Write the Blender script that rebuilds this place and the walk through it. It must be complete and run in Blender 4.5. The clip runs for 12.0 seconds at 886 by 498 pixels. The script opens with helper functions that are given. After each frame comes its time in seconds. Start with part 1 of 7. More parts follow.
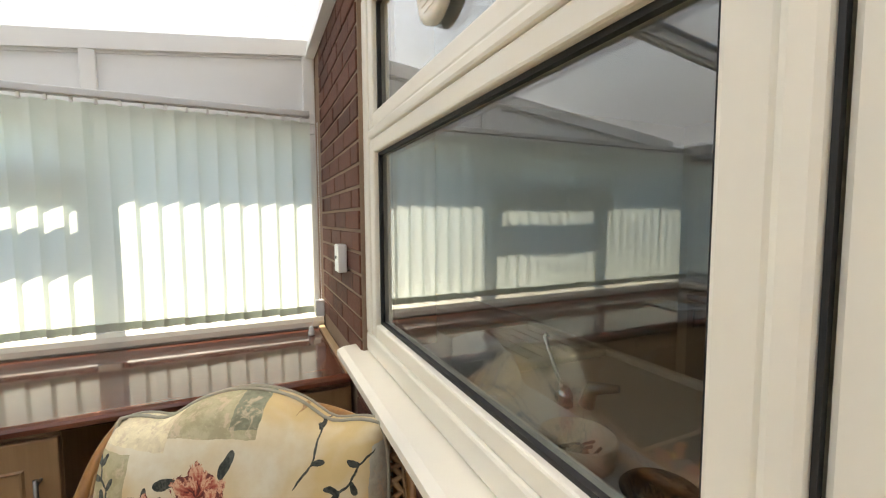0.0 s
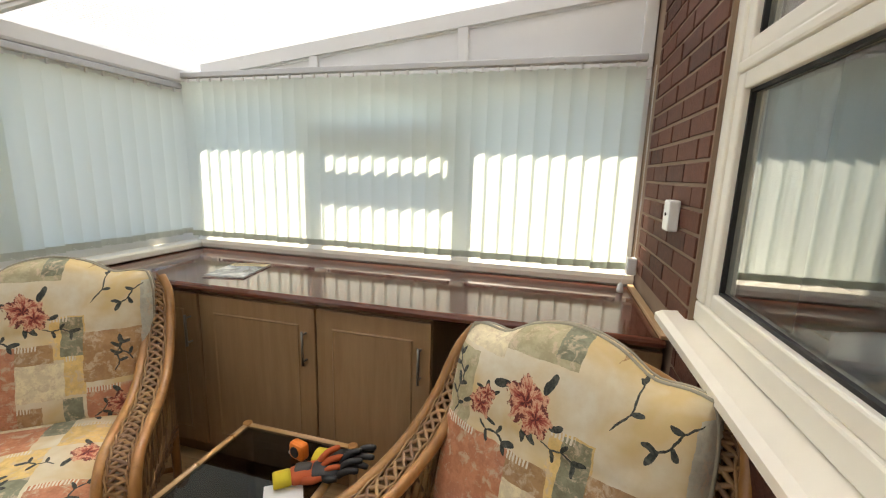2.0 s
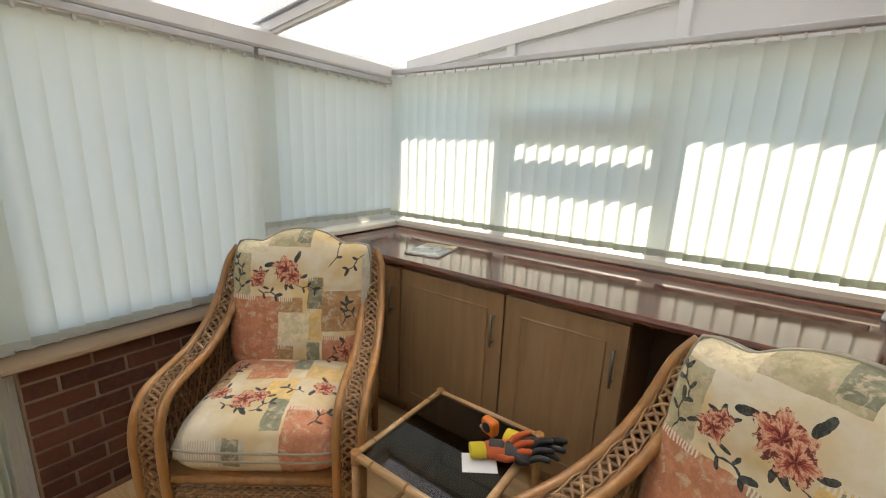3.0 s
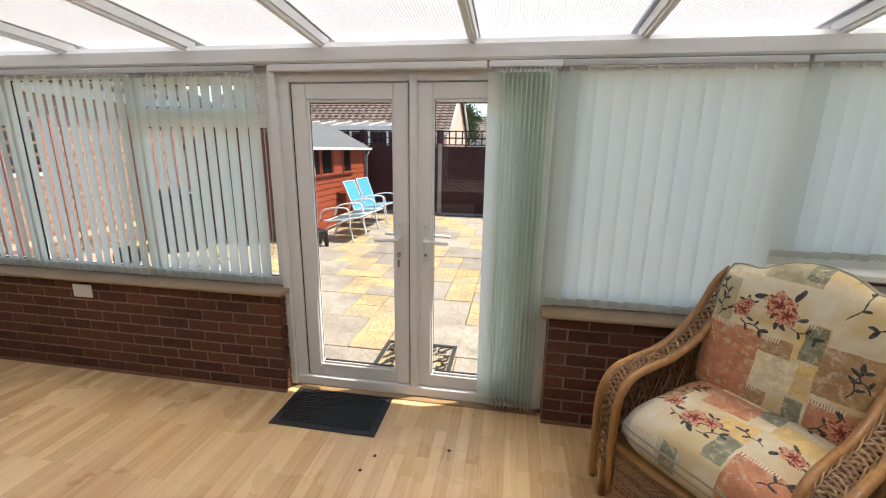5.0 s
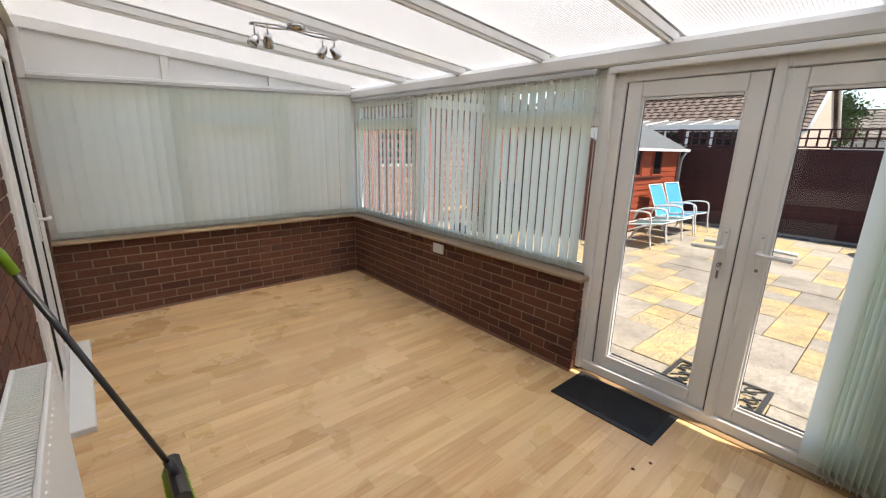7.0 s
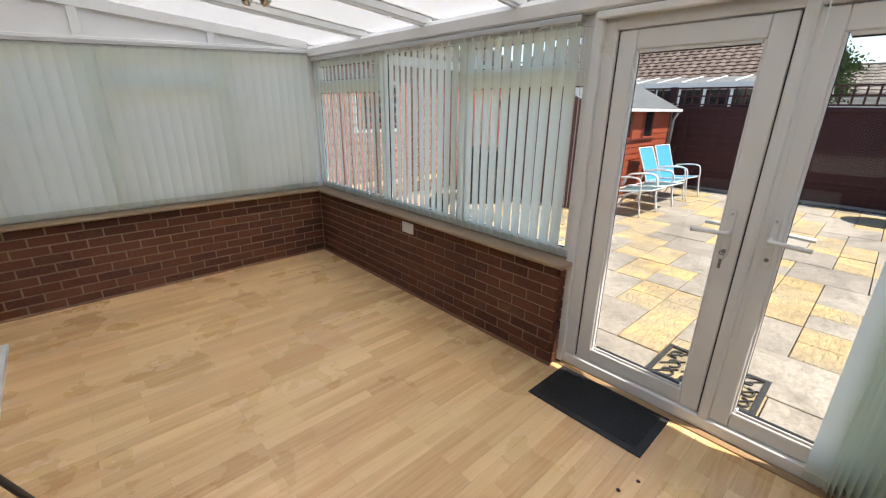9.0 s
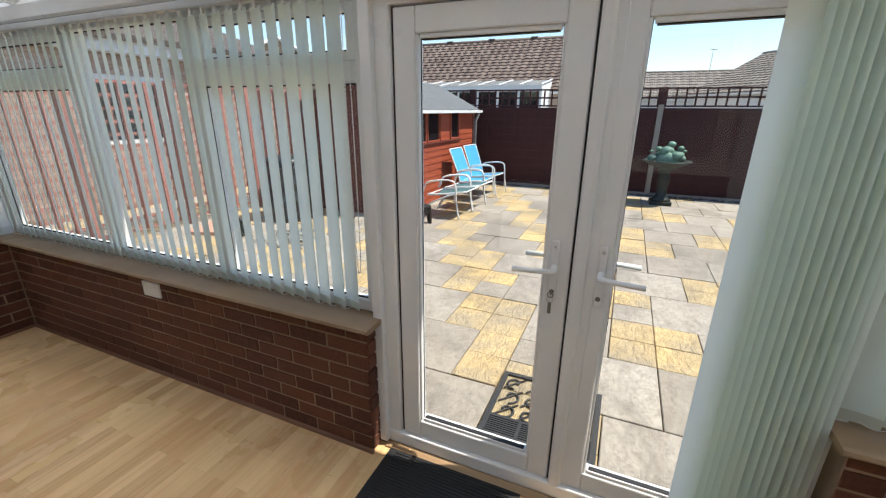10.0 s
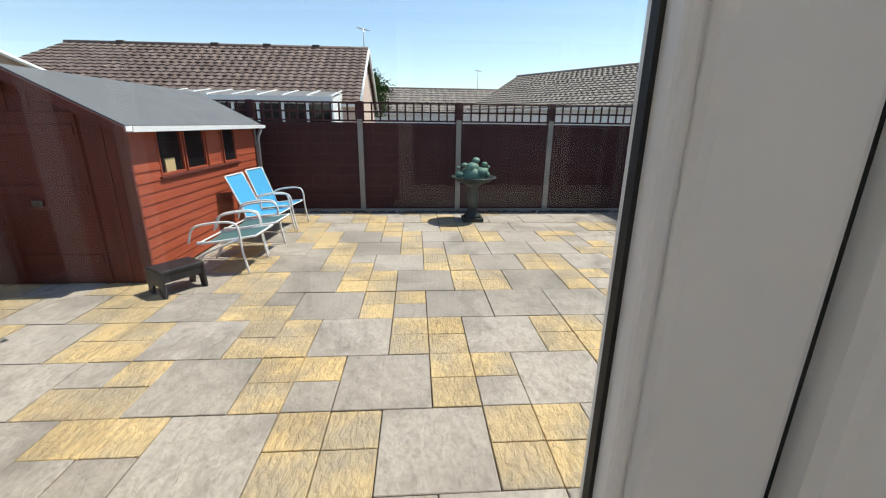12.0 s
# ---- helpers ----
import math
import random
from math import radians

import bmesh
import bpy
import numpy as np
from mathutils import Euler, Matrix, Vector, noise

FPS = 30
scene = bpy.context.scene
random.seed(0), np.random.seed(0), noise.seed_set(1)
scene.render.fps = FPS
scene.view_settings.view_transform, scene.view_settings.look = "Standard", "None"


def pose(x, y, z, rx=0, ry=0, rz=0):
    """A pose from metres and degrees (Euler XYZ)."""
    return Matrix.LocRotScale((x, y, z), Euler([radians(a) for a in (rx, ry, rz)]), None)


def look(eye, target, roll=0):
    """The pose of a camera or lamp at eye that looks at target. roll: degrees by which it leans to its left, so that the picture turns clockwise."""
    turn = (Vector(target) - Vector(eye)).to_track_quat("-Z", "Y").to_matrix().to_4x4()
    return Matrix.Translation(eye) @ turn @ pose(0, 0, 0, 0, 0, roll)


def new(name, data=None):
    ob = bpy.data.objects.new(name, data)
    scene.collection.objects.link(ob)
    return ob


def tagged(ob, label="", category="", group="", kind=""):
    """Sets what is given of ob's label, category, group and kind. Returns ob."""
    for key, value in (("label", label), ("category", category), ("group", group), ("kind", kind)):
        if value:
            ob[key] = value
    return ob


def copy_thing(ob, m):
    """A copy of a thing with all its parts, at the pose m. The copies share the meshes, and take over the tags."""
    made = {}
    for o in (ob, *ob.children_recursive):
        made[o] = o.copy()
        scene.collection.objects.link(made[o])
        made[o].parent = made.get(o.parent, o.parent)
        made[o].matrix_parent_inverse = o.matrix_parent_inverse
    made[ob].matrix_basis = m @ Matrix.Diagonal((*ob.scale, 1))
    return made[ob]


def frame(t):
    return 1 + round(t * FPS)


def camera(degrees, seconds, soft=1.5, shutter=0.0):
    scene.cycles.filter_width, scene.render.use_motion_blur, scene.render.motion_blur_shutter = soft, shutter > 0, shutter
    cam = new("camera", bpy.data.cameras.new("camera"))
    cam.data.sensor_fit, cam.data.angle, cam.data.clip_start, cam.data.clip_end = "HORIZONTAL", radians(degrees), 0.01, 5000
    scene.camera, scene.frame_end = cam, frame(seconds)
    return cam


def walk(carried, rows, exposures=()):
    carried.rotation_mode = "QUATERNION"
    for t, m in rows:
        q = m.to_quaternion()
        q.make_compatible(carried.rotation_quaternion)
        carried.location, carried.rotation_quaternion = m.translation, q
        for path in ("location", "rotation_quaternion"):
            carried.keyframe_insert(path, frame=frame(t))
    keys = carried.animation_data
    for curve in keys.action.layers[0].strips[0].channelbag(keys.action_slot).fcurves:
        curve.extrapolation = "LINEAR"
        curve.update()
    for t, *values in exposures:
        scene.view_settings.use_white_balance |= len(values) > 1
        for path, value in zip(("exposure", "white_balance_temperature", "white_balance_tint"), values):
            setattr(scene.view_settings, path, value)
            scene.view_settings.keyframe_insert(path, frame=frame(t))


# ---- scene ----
cam = camera(94.4, 12.0, 1.15)
PATH = [
    (0, (-0.433, -0.159, 1.543), (0.393, 1.657, 1.399), -0.3),
    (0.5, (-0.467, -0.164, 1.525), (-0.04, 1.781, 1.338), 0.4),
    (1, (-0.477, -0.165, 1.526), (-0.405, 1.819, 1.279), 0.9),
    (1.5, (-0.5, -0.162, 1.522), (-0.728, 1.802, 1.217), 1.3),
    (2, (-0.535, -0.158, 1.519), (-1.045, 1.742, 1.155), 1.7),
    (2.5, (-0.664, -0.22, 1.519), (-1.441, 1.575, 1.103), 1.9),
    (2.7, (-0.712, -0.253, 1.521), (-1.618, 1.477, 1.089), 2.1),
    (4.3, (-0.74, -0.227, 1.598), (-2.637, 0.175, 1.106), 0.6),
    (4.5, (-0.674, -0.274, 1.587), (-2.604, -0.065, 1.104), 0.5),
    (5, (-0.595, -0.289, 1.582), (-2.512, -0.608, 1.109), 0.9),
    (5.5, (-0.528, -0.307, 1.601), (-2.32, -1.053, 1.118), 1.1),
    (6, (-0.472, -0.301, 1.611), (-2.083, -1.379, 1.117), 1.1),
    (6.5, (-0.411, -0.299, 1.593), (-1.836, -1.612, 1.097), 1.3),
    (7, (-0.377, -0.325, 1.55), (-1.657, -1.779, 1.056), 1.6),
    (7.2, (-0.38, -0.315, 1.542), (-1.603, -1.817, 1.042), 1.7),
    (9, (-0.76, -0.513, 1.574), (-2.047, -1.896, 0.918), 0.8),
    (9.5, (-1.088, -0.649, 1.565), (-2.645, -1.719, 0.91), 0.8),
    (10, (-1.495, -0.759, 1.594), (-3.233, -1.512, 0.951), 0.4),
    (10.5, (-1.902, -0.908, 1.592), (-3.737, -1.389, 0.96), 0.2),
    (11, (-2.32, -0.994, 1.607), (-4.204, -1.268, 0.993), -0.1),
    (11.5, (-2.617, -1.053, 1.643), (-4.524, -1.132, 1.046), 0.6),
    (12, (-2.744, -1.1, 1.65), (-4.652, -0.968, 1.066), 0.7),
]

EXPOSURE = [(0, 1.27, 7400, 11), (1.0, 1.22, 7600, 12), (2.5, 1.17, 7600, 12), (4.5, 0.98, 7250, 14), (7.0, 0.93, 7150, 13), (9.0, 0.88, 6950, 12), (10.0, 0.68, 6600, 10), (11.0, 0.45, 6500, 9), (12.0, 0.42, 6600, 9)]
walk(cam, [(t, look(eye, target, roll)) for t, eye, target, roll in PATH], EXPOSURE)

# ---- world and sun ----
SUN_WAY = Vector((-0.16, 0.53, 1.0)).normalized()
world = bpy.data.worlds.new("sky")
scene.world = world
world.use_nodes = True
wn = world.node_tree.nodes
sky = wn.new("ShaderNodeTexSky")
sky.sky_type, sky.sun_disc = "NISHITA", False
sky.sun_elevation = math.asin(SUN_WAY.z)
sky.sun_rotation = math.atan2(SUN_WAY.x, SUN_WAY.y)
sky.dust_density, sky.air_density, sky.ozone_density = 0.25, 1.0, 1.4
world.node_tree.links.new(sky.outputs[0], wn["Background"].inputs[0])
wn["Background"].inputs[1].default_value = 0.15
sun_data = bpy.data.lights.new("sun", "SUN")
sun_data.energy, sun_data.angle, sun_data.color = 4.8, radians(0.53), (1.0, 0.95, 0.87)
sun = new("sun", sun_data)
sun.matrix_world = look((0, 0, 20), Vector((0, 0, 20)) - SUN_WAY)


# ---- material helpers ----
class Tree:
    """A small builder for node materials."""

    def __init__(self, name):
        self.mat = bpy.data.materials.new(name)
        self.mat.use_nodes = True
        self.nt = self.mat.node_tree
        self.bsdf = self.nt.nodes["Principled BSDF"]
        self.out = self.nt.nodes["Material Output"]

    def node(self, kind, **values):
        n = self.nt.nodes.new(kind)
        for key, v in values.items():
            if key in n.inputs:
                self.put(n.inputs[key], v)
        return n

    def put(self, socket, v):
        if isinstance(v, bpy.types.NodeSocket):
            self.nt.links.new(v, socket)
        else:
            socket.default_value = v

    def math(self, op, a, b=0.0, clamp=False):
        n = self.nt.nodes.new("ShaderNodeMath")
        n.operation, n.use_clamp = op, clamp
        self.put(n.inputs[0], a)
        self.put(n.inputs[1], b)
        return n.outputs[0]

    def coords(self, kind="Object", scale=(1, 1, 1), rot=(0, 0, 0), loc=(0, 0, 0)):
        if kind == "World":
            src = self.nt.nodes.new("ShaderNodeNewGeometry").outputs["Position"]
        else:
            src = self.nt.nodes.new("ShaderNodeTexCoord").outputs[kind]
        m = self.nt.nodes.new("ShaderNodeMapping")
        self.put(m.inputs["Vector"], src)
        m.inputs["Scale"].default_value = scale
        m.inputs["Rotation"].default_value = rot
        m.inputs["Location"].default_value = loc
        return m.outputs[0]

    def noise(self, vec, scale=5.0, detail=4.0, rough=0.55, distort=0.0):
        n = self.node("ShaderNodeTexNoise", Vector=vec, Scale=scale, Detail=detail, Roughness=rough, Distortion=distort)
        return n.outputs["Fac"]

    def ramp(self, fac, *stops):
        n = self.nt.nodes.new("ShaderNodeValToRGB")
        self.put(n.inputs[0], fac)
        els = n.color_ramp.elements
        while len(els) < len(stops):
            els.new(0.5)
        for e, (p, c) in zip(els, stops):
            e.position = p
            e.color = (*c, 1) if len(c) == 3 else c
        return n.outputs[0]

    def mix(self, fac, a, b, blend="MIX"):
        n = self.nt.nodes.new("ShaderNodeMix")
        n.data_type, n.blend_type = "RGBA", blend
        self.put(n.inputs["Factor"], fac)
        self.put(n.inputs[6], a if not isinstance(a, tuple) else (*a[:3], 1))
        self.put(n.inputs[7], b if not isinstance(b, tuple) else (*b[:3], 1))
        return n.outputs[2]

    def bump(self, height, strength=0.3, distance=0.01):
        n = self.node("ShaderNodeBump", Height=height, Strength=strength, Distance=distance)
        self.put(self.bsdf.inputs["Normal"], n.outputs[0])

    def set(self, color=None, rough=None, metal=None, **more):
        if color is not None:
            self.put(self.bsdf.inputs["Base Color"], (*color, 1) if isinstance(color, tuple) and len(color) == 3 else color)
        if rough is not None:
            self.put(self.bsdf.inputs["Roughness"], rough)
        if metal is not None:
            self.put(self.bsdf.inputs["Metallic"], metal)
        for key, v in more.items():
            self.put(self.bsdf.inputs[key.replace("_", " ")], v)
        return self.mat

    def random(self):
        return self.nt.nodes.new("ShaderNodeObjectInfo").outputs["Random"]

    def island(self):
        return self.nt.nodes.new("ShaderNodeNewGeometry").outputs["Random Per Island"]


def mul3(c, k):
    return tuple(min(1.0, v * k) for v in c)


def painted(name, color, rough=0.4, grain=60.0, dirt=0.12, bump=0.02, metal=0.0, space="World"):
    """A paint, plastic or metal finish with slight grime at two scales."""
    t = Tree(name)
    v = t.coords(space)
    big, fine = t.noise(v, 3.0, 5), t.noise(v, grain, 3)
    c = t.ramp(big, (0.3, mul3(color, 1 - dirt)), (0.7, color))
    c = t.mix(t.math("MULTIPLY", fine, dirt * 0.6), c, mul3(color, 0.75))
    t.set(c, t.ramp(big, (0.2, (rough + 0.1,) * 3), (0.8, (max(rough - 0.08, 0.03),) * 3)), metal)
    t.bump(fine, bump, 0.002)
    return t.mat


def wood(name, dark, light, rough=0.4, along="X", scale=1.0, space="World", bump=0.05):
    """Streaked wood grain that runs along one axis."""
    t = Tree(name)
    s = {"X": (1.2, 16, 16), "Y": (16, 1.2, 16), "Z": (16, 16, 1.2)}[along]
    v = t.coords(space, tuple(k * scale for k in s))
    big = t.noise(v, 1.6, 6, 0.6, 0.4)
    fine = t.noise(v, 9.0, 3, 0.6)
    c = t.ramp(big, (0.3, dark), (0.7, light))
    c = t.mix(t.math("MULTIPLY", fine, 0.35), c, mul3(dark, 0.8))
    t.set(c, rough)
    t.bump(fine, bump, 0.002)
    return t.mat


def glass_mat(name, tint=(0.96, 0.98, 0.97), rough=0.0, gloss=0.03, edge=0.5):
    t = Tree(name)
    clear = t.node("ShaderNodeBsdfTransparent", Color=(*tint, 1))
    shine = t.node("ShaderNodeBsdfGlossy", Color=(1, 1, 1, 1), Roughness=rough)
    lw = t.node("ShaderNodeLayerWeight", Blend=0.5)
    f = t.math("ADD", t.math("MULTIPLY", t.math("POWER", lw.outputs["Facing"], 3.0), edge), gloss, True)
    m = t.nt.nodes.new("ShaderNodeMixShader")
    t.put(m.inputs[0], f)
    t.put(m.inputs[1], clear.outputs[0])
    t.put(m.inputs[2], shine.outputs[0])
    t.put(t.out.inputs[0], m.outputs[0])
    return t.mat


def cloth_through(name, color, share=0.5, through_color=None, weave=350.0):
    """A fabric or sheet that lets part of the light through."""
    t = Tree(name)
    v = t.coords("World")
    n = t.noise(v, 4.0, 3)
    w = t.noise(v, weave, 2)
    c = t.ramp(n, (0.3, mul3(color, 0.94)), (0.7, color))
    c = t.mix(t.math("MULTIPLY", w, 0.12), c, mul3(color, 0.8))
    c = t.mix(t.math("MULTIPLY", t.random(), 0.10), c, mul3(color, 0.7))
    t.set(c, 0.75)
    tr = t.node("ShaderNodeBsdfTranslucent", Color=(*(through_color or color), 1))
    m = t.nt.nodes.new("ShaderNodeMixShader")
    m.inputs[0].default_value = share
    t.put(m.inputs[1], t.bsdf.outputs[0])
    t.put(m.inputs[2], tr.outputs[0])
    t.put(t.out.inputs[0], m.outputs[0])
    return t.mat


def opal_sheet(name):
    """Opal sheet that scatters most of the light forwards, about the sun's way, and the rest evenly."""
    t = Tree(name)
    t.set(t.ramp(t.noise(t.coords("World"), 3.0, 4), (0.3, (0.82, 0.82, 0.82)), (0.7, (0.9, 0.9, 0.9))), 0.5)
    even = t.node("ShaderNodeBsdfTranslucent", Color=(0.88, 0.88, 0.87, 1))
    ahead = t.node("ShaderNodeBsdfRefraction", Color=(0.97, 0.97, 0.96, 1), Roughness=0.64, IOR=1.15)
    last = t.bsdf.outputs[0]
    for shader, share in ((even, 0.68), (ahead, 0.45)):
        m = t.nt.nodes.new("ShaderNodeMixShader")
        m.inputs[0].default_value = share
        t.put(m.inputs[1], last)
        t.put(m.inputs[2], shader.outputs[0])
        last = m.outputs[0]
    t.put(t.out.inputs[0], last)
    return t.mat


def brick_mat(name, dark, light, space="World", kind="random"):
    t = Tree(name)
    v = t.coords(space)
    r = t.random() if kind == "random" else t.island()
    base = t.ramp(r, (0.0, dark), (0.45, mul3(light, 0.85)), (0.8, light), (1.0, mul3(dark, 0.9)))
    spots = t.noise(v, 38.0, 5, 0.65)
    base = t.mix(t.ramp(spots, (0.45, (0, 0, 0)), (0.75, (0.6, 0.6, 0.6))), base, mul3(light, 1.35))
    base = t.mix(t.ramp(t.noise(v, 90.0, 3), (0.5, (0, 0, 0)), (0.8, (0.5, 0.5, 0.5))), base, mul3(dark, 0.55))
    t.set(base, 0.85)
    t.bump(t.noise(v, 130.0, 4), 0.5, 0.004)
    return t.mat


# ---- materials ----
UPVC = painted("white_upvc", (0.80, 0.80, 0.78), 0.32, 90, 0.05, 0.01)
UPVC_CREAM = painted("cream_upvc", (0.86, 0.81, 0.69), 0.34, 90, 0.06, 0.01)
PANEL = painted("white_panel", (0.80, 0.80, 0.79), 0.45, 60, 0.05)
GASKET = painted("black_rubber", (0.012, 0.012, 0.012), 0.6, 40, 0.1)
ALU = painted("grey_alu", (0.55, 0.55, 0.54), 0.4, 80, 0.1, 0.01, 0.6)
CHROME = painted("chrome", (0.6, 0.6, 0.6), 0.18, 80, 0.1, 0.01, 1.0)
STEEL_DARK = painted("brushed_dark_steel", (0.28, 0.27, 0.25), 0.32, 90, 0.15, 0.02, 0.9)
BRICK = brick_mat("dark_red_brick", (0.062, 0.020, 0.010), (0.132, 0.044, 0.022))
BRICK_JOINED = brick_mat("dark_red_brick_joined", (0.062, 0.020, 0.010), (0.132, 0.044, 0.022), "World", "island")
MORTAR = painted("grey_buff_mortar", (0.31, 0.215, 0.147), 0.95, 120, 0.25, 0.5)
SILL_TILE = painted("buff_quarry_tile", (0.33, 0.22, 0.125), 0.42, 70, 0.2, 0.05)
GLASS = glass_mat("clear_glass")
GLASS_HOUSE = glass_mat("house_double_glazing", (0.94, 0.97, 0.96), 0.0, 0.11, 0.8)
GLASS_TINT = glass_mat("smoked_glass", (0.30, 0.29, 0.27))
BLIND = cloth_through("pale_mint_blind_fabric", (0.86, 0.905, 0.85), 0.68, (0.83, 0.90, 0.835))
BLIND_HEM = cloth_through("doubled_blind_hem", (0.72, 0.74, 0.66), 0.35, (0.58, 0.64, 0.57))
ROOF_SHEET = opal_sheet("opal_polycarbonate")
ROOF_CLEAR = Tree("clear_inner_wall_of_polycarbonate")
_t = ROOF_CLEAR.node("ShaderNodeBsdfTransparent", Color=(0.98, 0.98, 0.98, 1))
_m = ROOF_CLEAR.nt.nodes.new("ShaderNodeMixShader")
_m.inputs[0].default_value = 0.8
ROOF_CLEAR.set((0.85, 0.86, 0.87), 0.25)
ROOF_CLEAR.put(_m.inputs[1], ROOF_CLEAR.bsdf.outputs[0])
ROOF_CLEAR.put(_m.inputs[2], _t.outputs[0])
ROOF_CLEAR.put(ROOF_CLEAR.out.inputs[0], _m.outputs[0])
ROOF_CLEAR = ROOF_CLEAR.mat
PLASTIC_WHITE = painted("white_plastic", (0.78, 0.78, 0.76), 0.3, 80, 0.04)


# ---- geometry helpers ----
def link(name, bm, mat, parent=None, smooth=False):
    me = bpy.data.meshes.new(name)
    bm.to_mesh(me)
    bm.free()
    for m in mat if isinstance(mat, (list, tuple)) else [mat]:
        me.materials.append(m)
    if smooth:
        me.polygons.foreach_set("use_smooth", [True] * len(me.polygons))
    ob = new(name, me)
    if parent is not None:
        ob.parent = parent
    return ob


def part(name, bm, mat, parent, label="", smooth=False):
    return tagged(link(name, bm, mat, parent, smooth), label)


def thing(name, label, category, m=None, group="", kind=""):
    """An empty at a thing's base."""
    ob = new(name)
    ob.empty_display_size = 0.1
    if m is not None:
        ob.matrix_world = m
    return tagged(ob, label, category, group, kind)


def same_mesh(name, me, parent, loc, rz=0.0, scale=None):
    """One more piece on a mesh that alike pieces share."""
    ob = new(name, me)
    ob.parent = parent
    ob.location = loc
    if rz:
        ob.rotation_euler = (0, 0, rz)
    if scale:
        ob.scale = scale
    return ob


def add_box(bm, lo, hi, m=None, bevel=0.0):
    x0, y0, z0 = lo
    x1, y1, z1 = hi
    vs = [bm.verts.new(p) for p in ((x0, y0, z0), (x1, y0, z0), (x1, y1, z0), (x0, y1, z0), (x0, y0, z1), (x1, y0, z1), (x1, y1, z1), (x0, y1, z1))]
    fs = [bm.faces.new([vs[i] for i in f]) for f in ((3, 2, 1, 0), (4, 5, 6, 7), (0, 1, 5, 4), (1, 2, 6, 5), (2, 3, 7, 6), (3, 0, 4, 7))]
    if bevel:
        es = list({e for f in fs for e in f.edges})
        out = bmesh.ops.bevel(bm, geom=es, offset=bevel, segments=2, affect="EDGES", profile=0.5)
        vs = list({v for f in out["faces"] for v in f.verts} | {v for v in vs if v.is_valid})
    if m is not None:
        for v in vs:
            v.co = m @ v.co
    return bm


def box(lo, hi, bevel=0.0, m=None):
    return add_box(bmesh.new(), lo, hi, m, bevel)


def add_prism(bm, outline, axis, a, b):
    """Extrudes an outline of 2D points along an axis from a to b. The 2D axes are the other two in the order x, y, z."""
    def place(p, k):
        return {"x": (k, p[0], p[1]), "y": (p[0], k, p[1]), "z": (p[0], p[1], k)}[axis]
    lo = [bm.verts.new(place(p, a)) for p in outline]
    hi = [bm.verts.new(place(p, b)) for p in outline]
    n = len(outline)
    fs = [bm.faces.new(lo[::-1]), bm.faces.new(hi)]
    for i in range(n):
        fs.append(bm.faces.new((lo[i], lo[(i + 1) % n], hi[(i + 1) % n], hi[i])))
    bmesh.ops.recalc_face_normals(bm, faces=fs)
    return bm


def prism(outline, axis, a, b):
    return add_prism(bmesh.new(), outline, axis, a, b)


def add_tube(bm, pts, r, sides=8, closed=False, ends=True):
    """A round bar along points; r is one radius or one for each point."""
    pts = [Vector(p) for p in pts]
    rs = r if isinstance(r, (list, tuple)) else [r] * len(pts)
    rings, n = [], len(pts)
    up = Vector((0, 0, 1))
    prev = None
    for i, p in enumerate(pts):
        a = pts[(i - 1) % n] if closed or i else p
        b = pts[(i + 1) % n] if closed or i < n - 1 else p
        d = (b - a).normalized()
        if prev is None:
            side = d.cross(up)
            if side.length < 1e-3:
                side = d.cross(Vector((1, 0, 0)))
        else:
            side = prev - d * prev.dot(d)
        side.normalize()
        prev = side
        over = side.cross(d)
        rings.append([bm.verts.new(p + rs[i] * (math.cos(q) * side + math.sin(q) * over)) for q in (2 * math.pi * k / sides for k in range(sides))])
    for i in range(n if closed else n - 1):
        r0, r1 = rings[i], rings[(i + 1) % n]
        for k in range(sides):
            f = bm.faces.new((r0[k], r0[(k + 1) % sides], r1[(k + 1) % sides], r1[k]))
            f.smooth = True
    if ends and not closed:
        bm.faces.new(rings[0])
        bm.faces.new(rings[-1][::-1])
    return bm


def tube(pts, r, sides=8, closed=False):
    bm = add_tube(bmesh.new(), pts, r, sides, closed)
    bmesh.ops.recalc_face_normals(bm, faces=bm.faces)
    return bm


def curve_pts(ctrl, steps=6):
    """A smooth line through control points (Catmull-Rom)."""
    c = [Vector(p) for p in ctrl]
    c = [2 * c[0] - c[1]] + c + [2 * c[-1] - c[-2]]
    out = []
    for i in range(1, len(c) - 2):
        for k in range(steps):
            t = k / steps
            p0, p1, p2, p3 = c[i - 1:i + 3]
            out.append(0.5 * ((2 * p1) + (p2 - p0) * t + (2 * p0 - 5 * p1 + 4 * p2 - p3) * t * t + (3 * p1 - p0 - 3 * p2 + p3) * t ** 3))
    return out + [c[-2]]


def add_lathe(bm, profile, sides=24, centre=(0, 0, 0)):
    """Turns a profile of (radius, height) about an upright axis."""
    cx, cy, cz = centre
    rings = [[bm.verts.new((cx + r * math.cos(2 * math.pi * k / sides), cy + r * math.sin(2 * math.pi * k / sides), cz + z)) for k in range(sides)] for r, z in profile]
    for a, b in zip(rings, rings[1:]):
        for k in range(sides):
            f = bm.faces.new((a[k], a[(k + 1) % sides], b[(k + 1) % sides], b[k]))
            f.smooth = True
    bm.faces.new(rings[0][::-1])
    bm.faces.new(rings[-1])
    return bm


def lathe(profile, sides=24, centre=(0, 0, 0)):
    return add_lathe(bmesh.new(), profile, sides, centre)


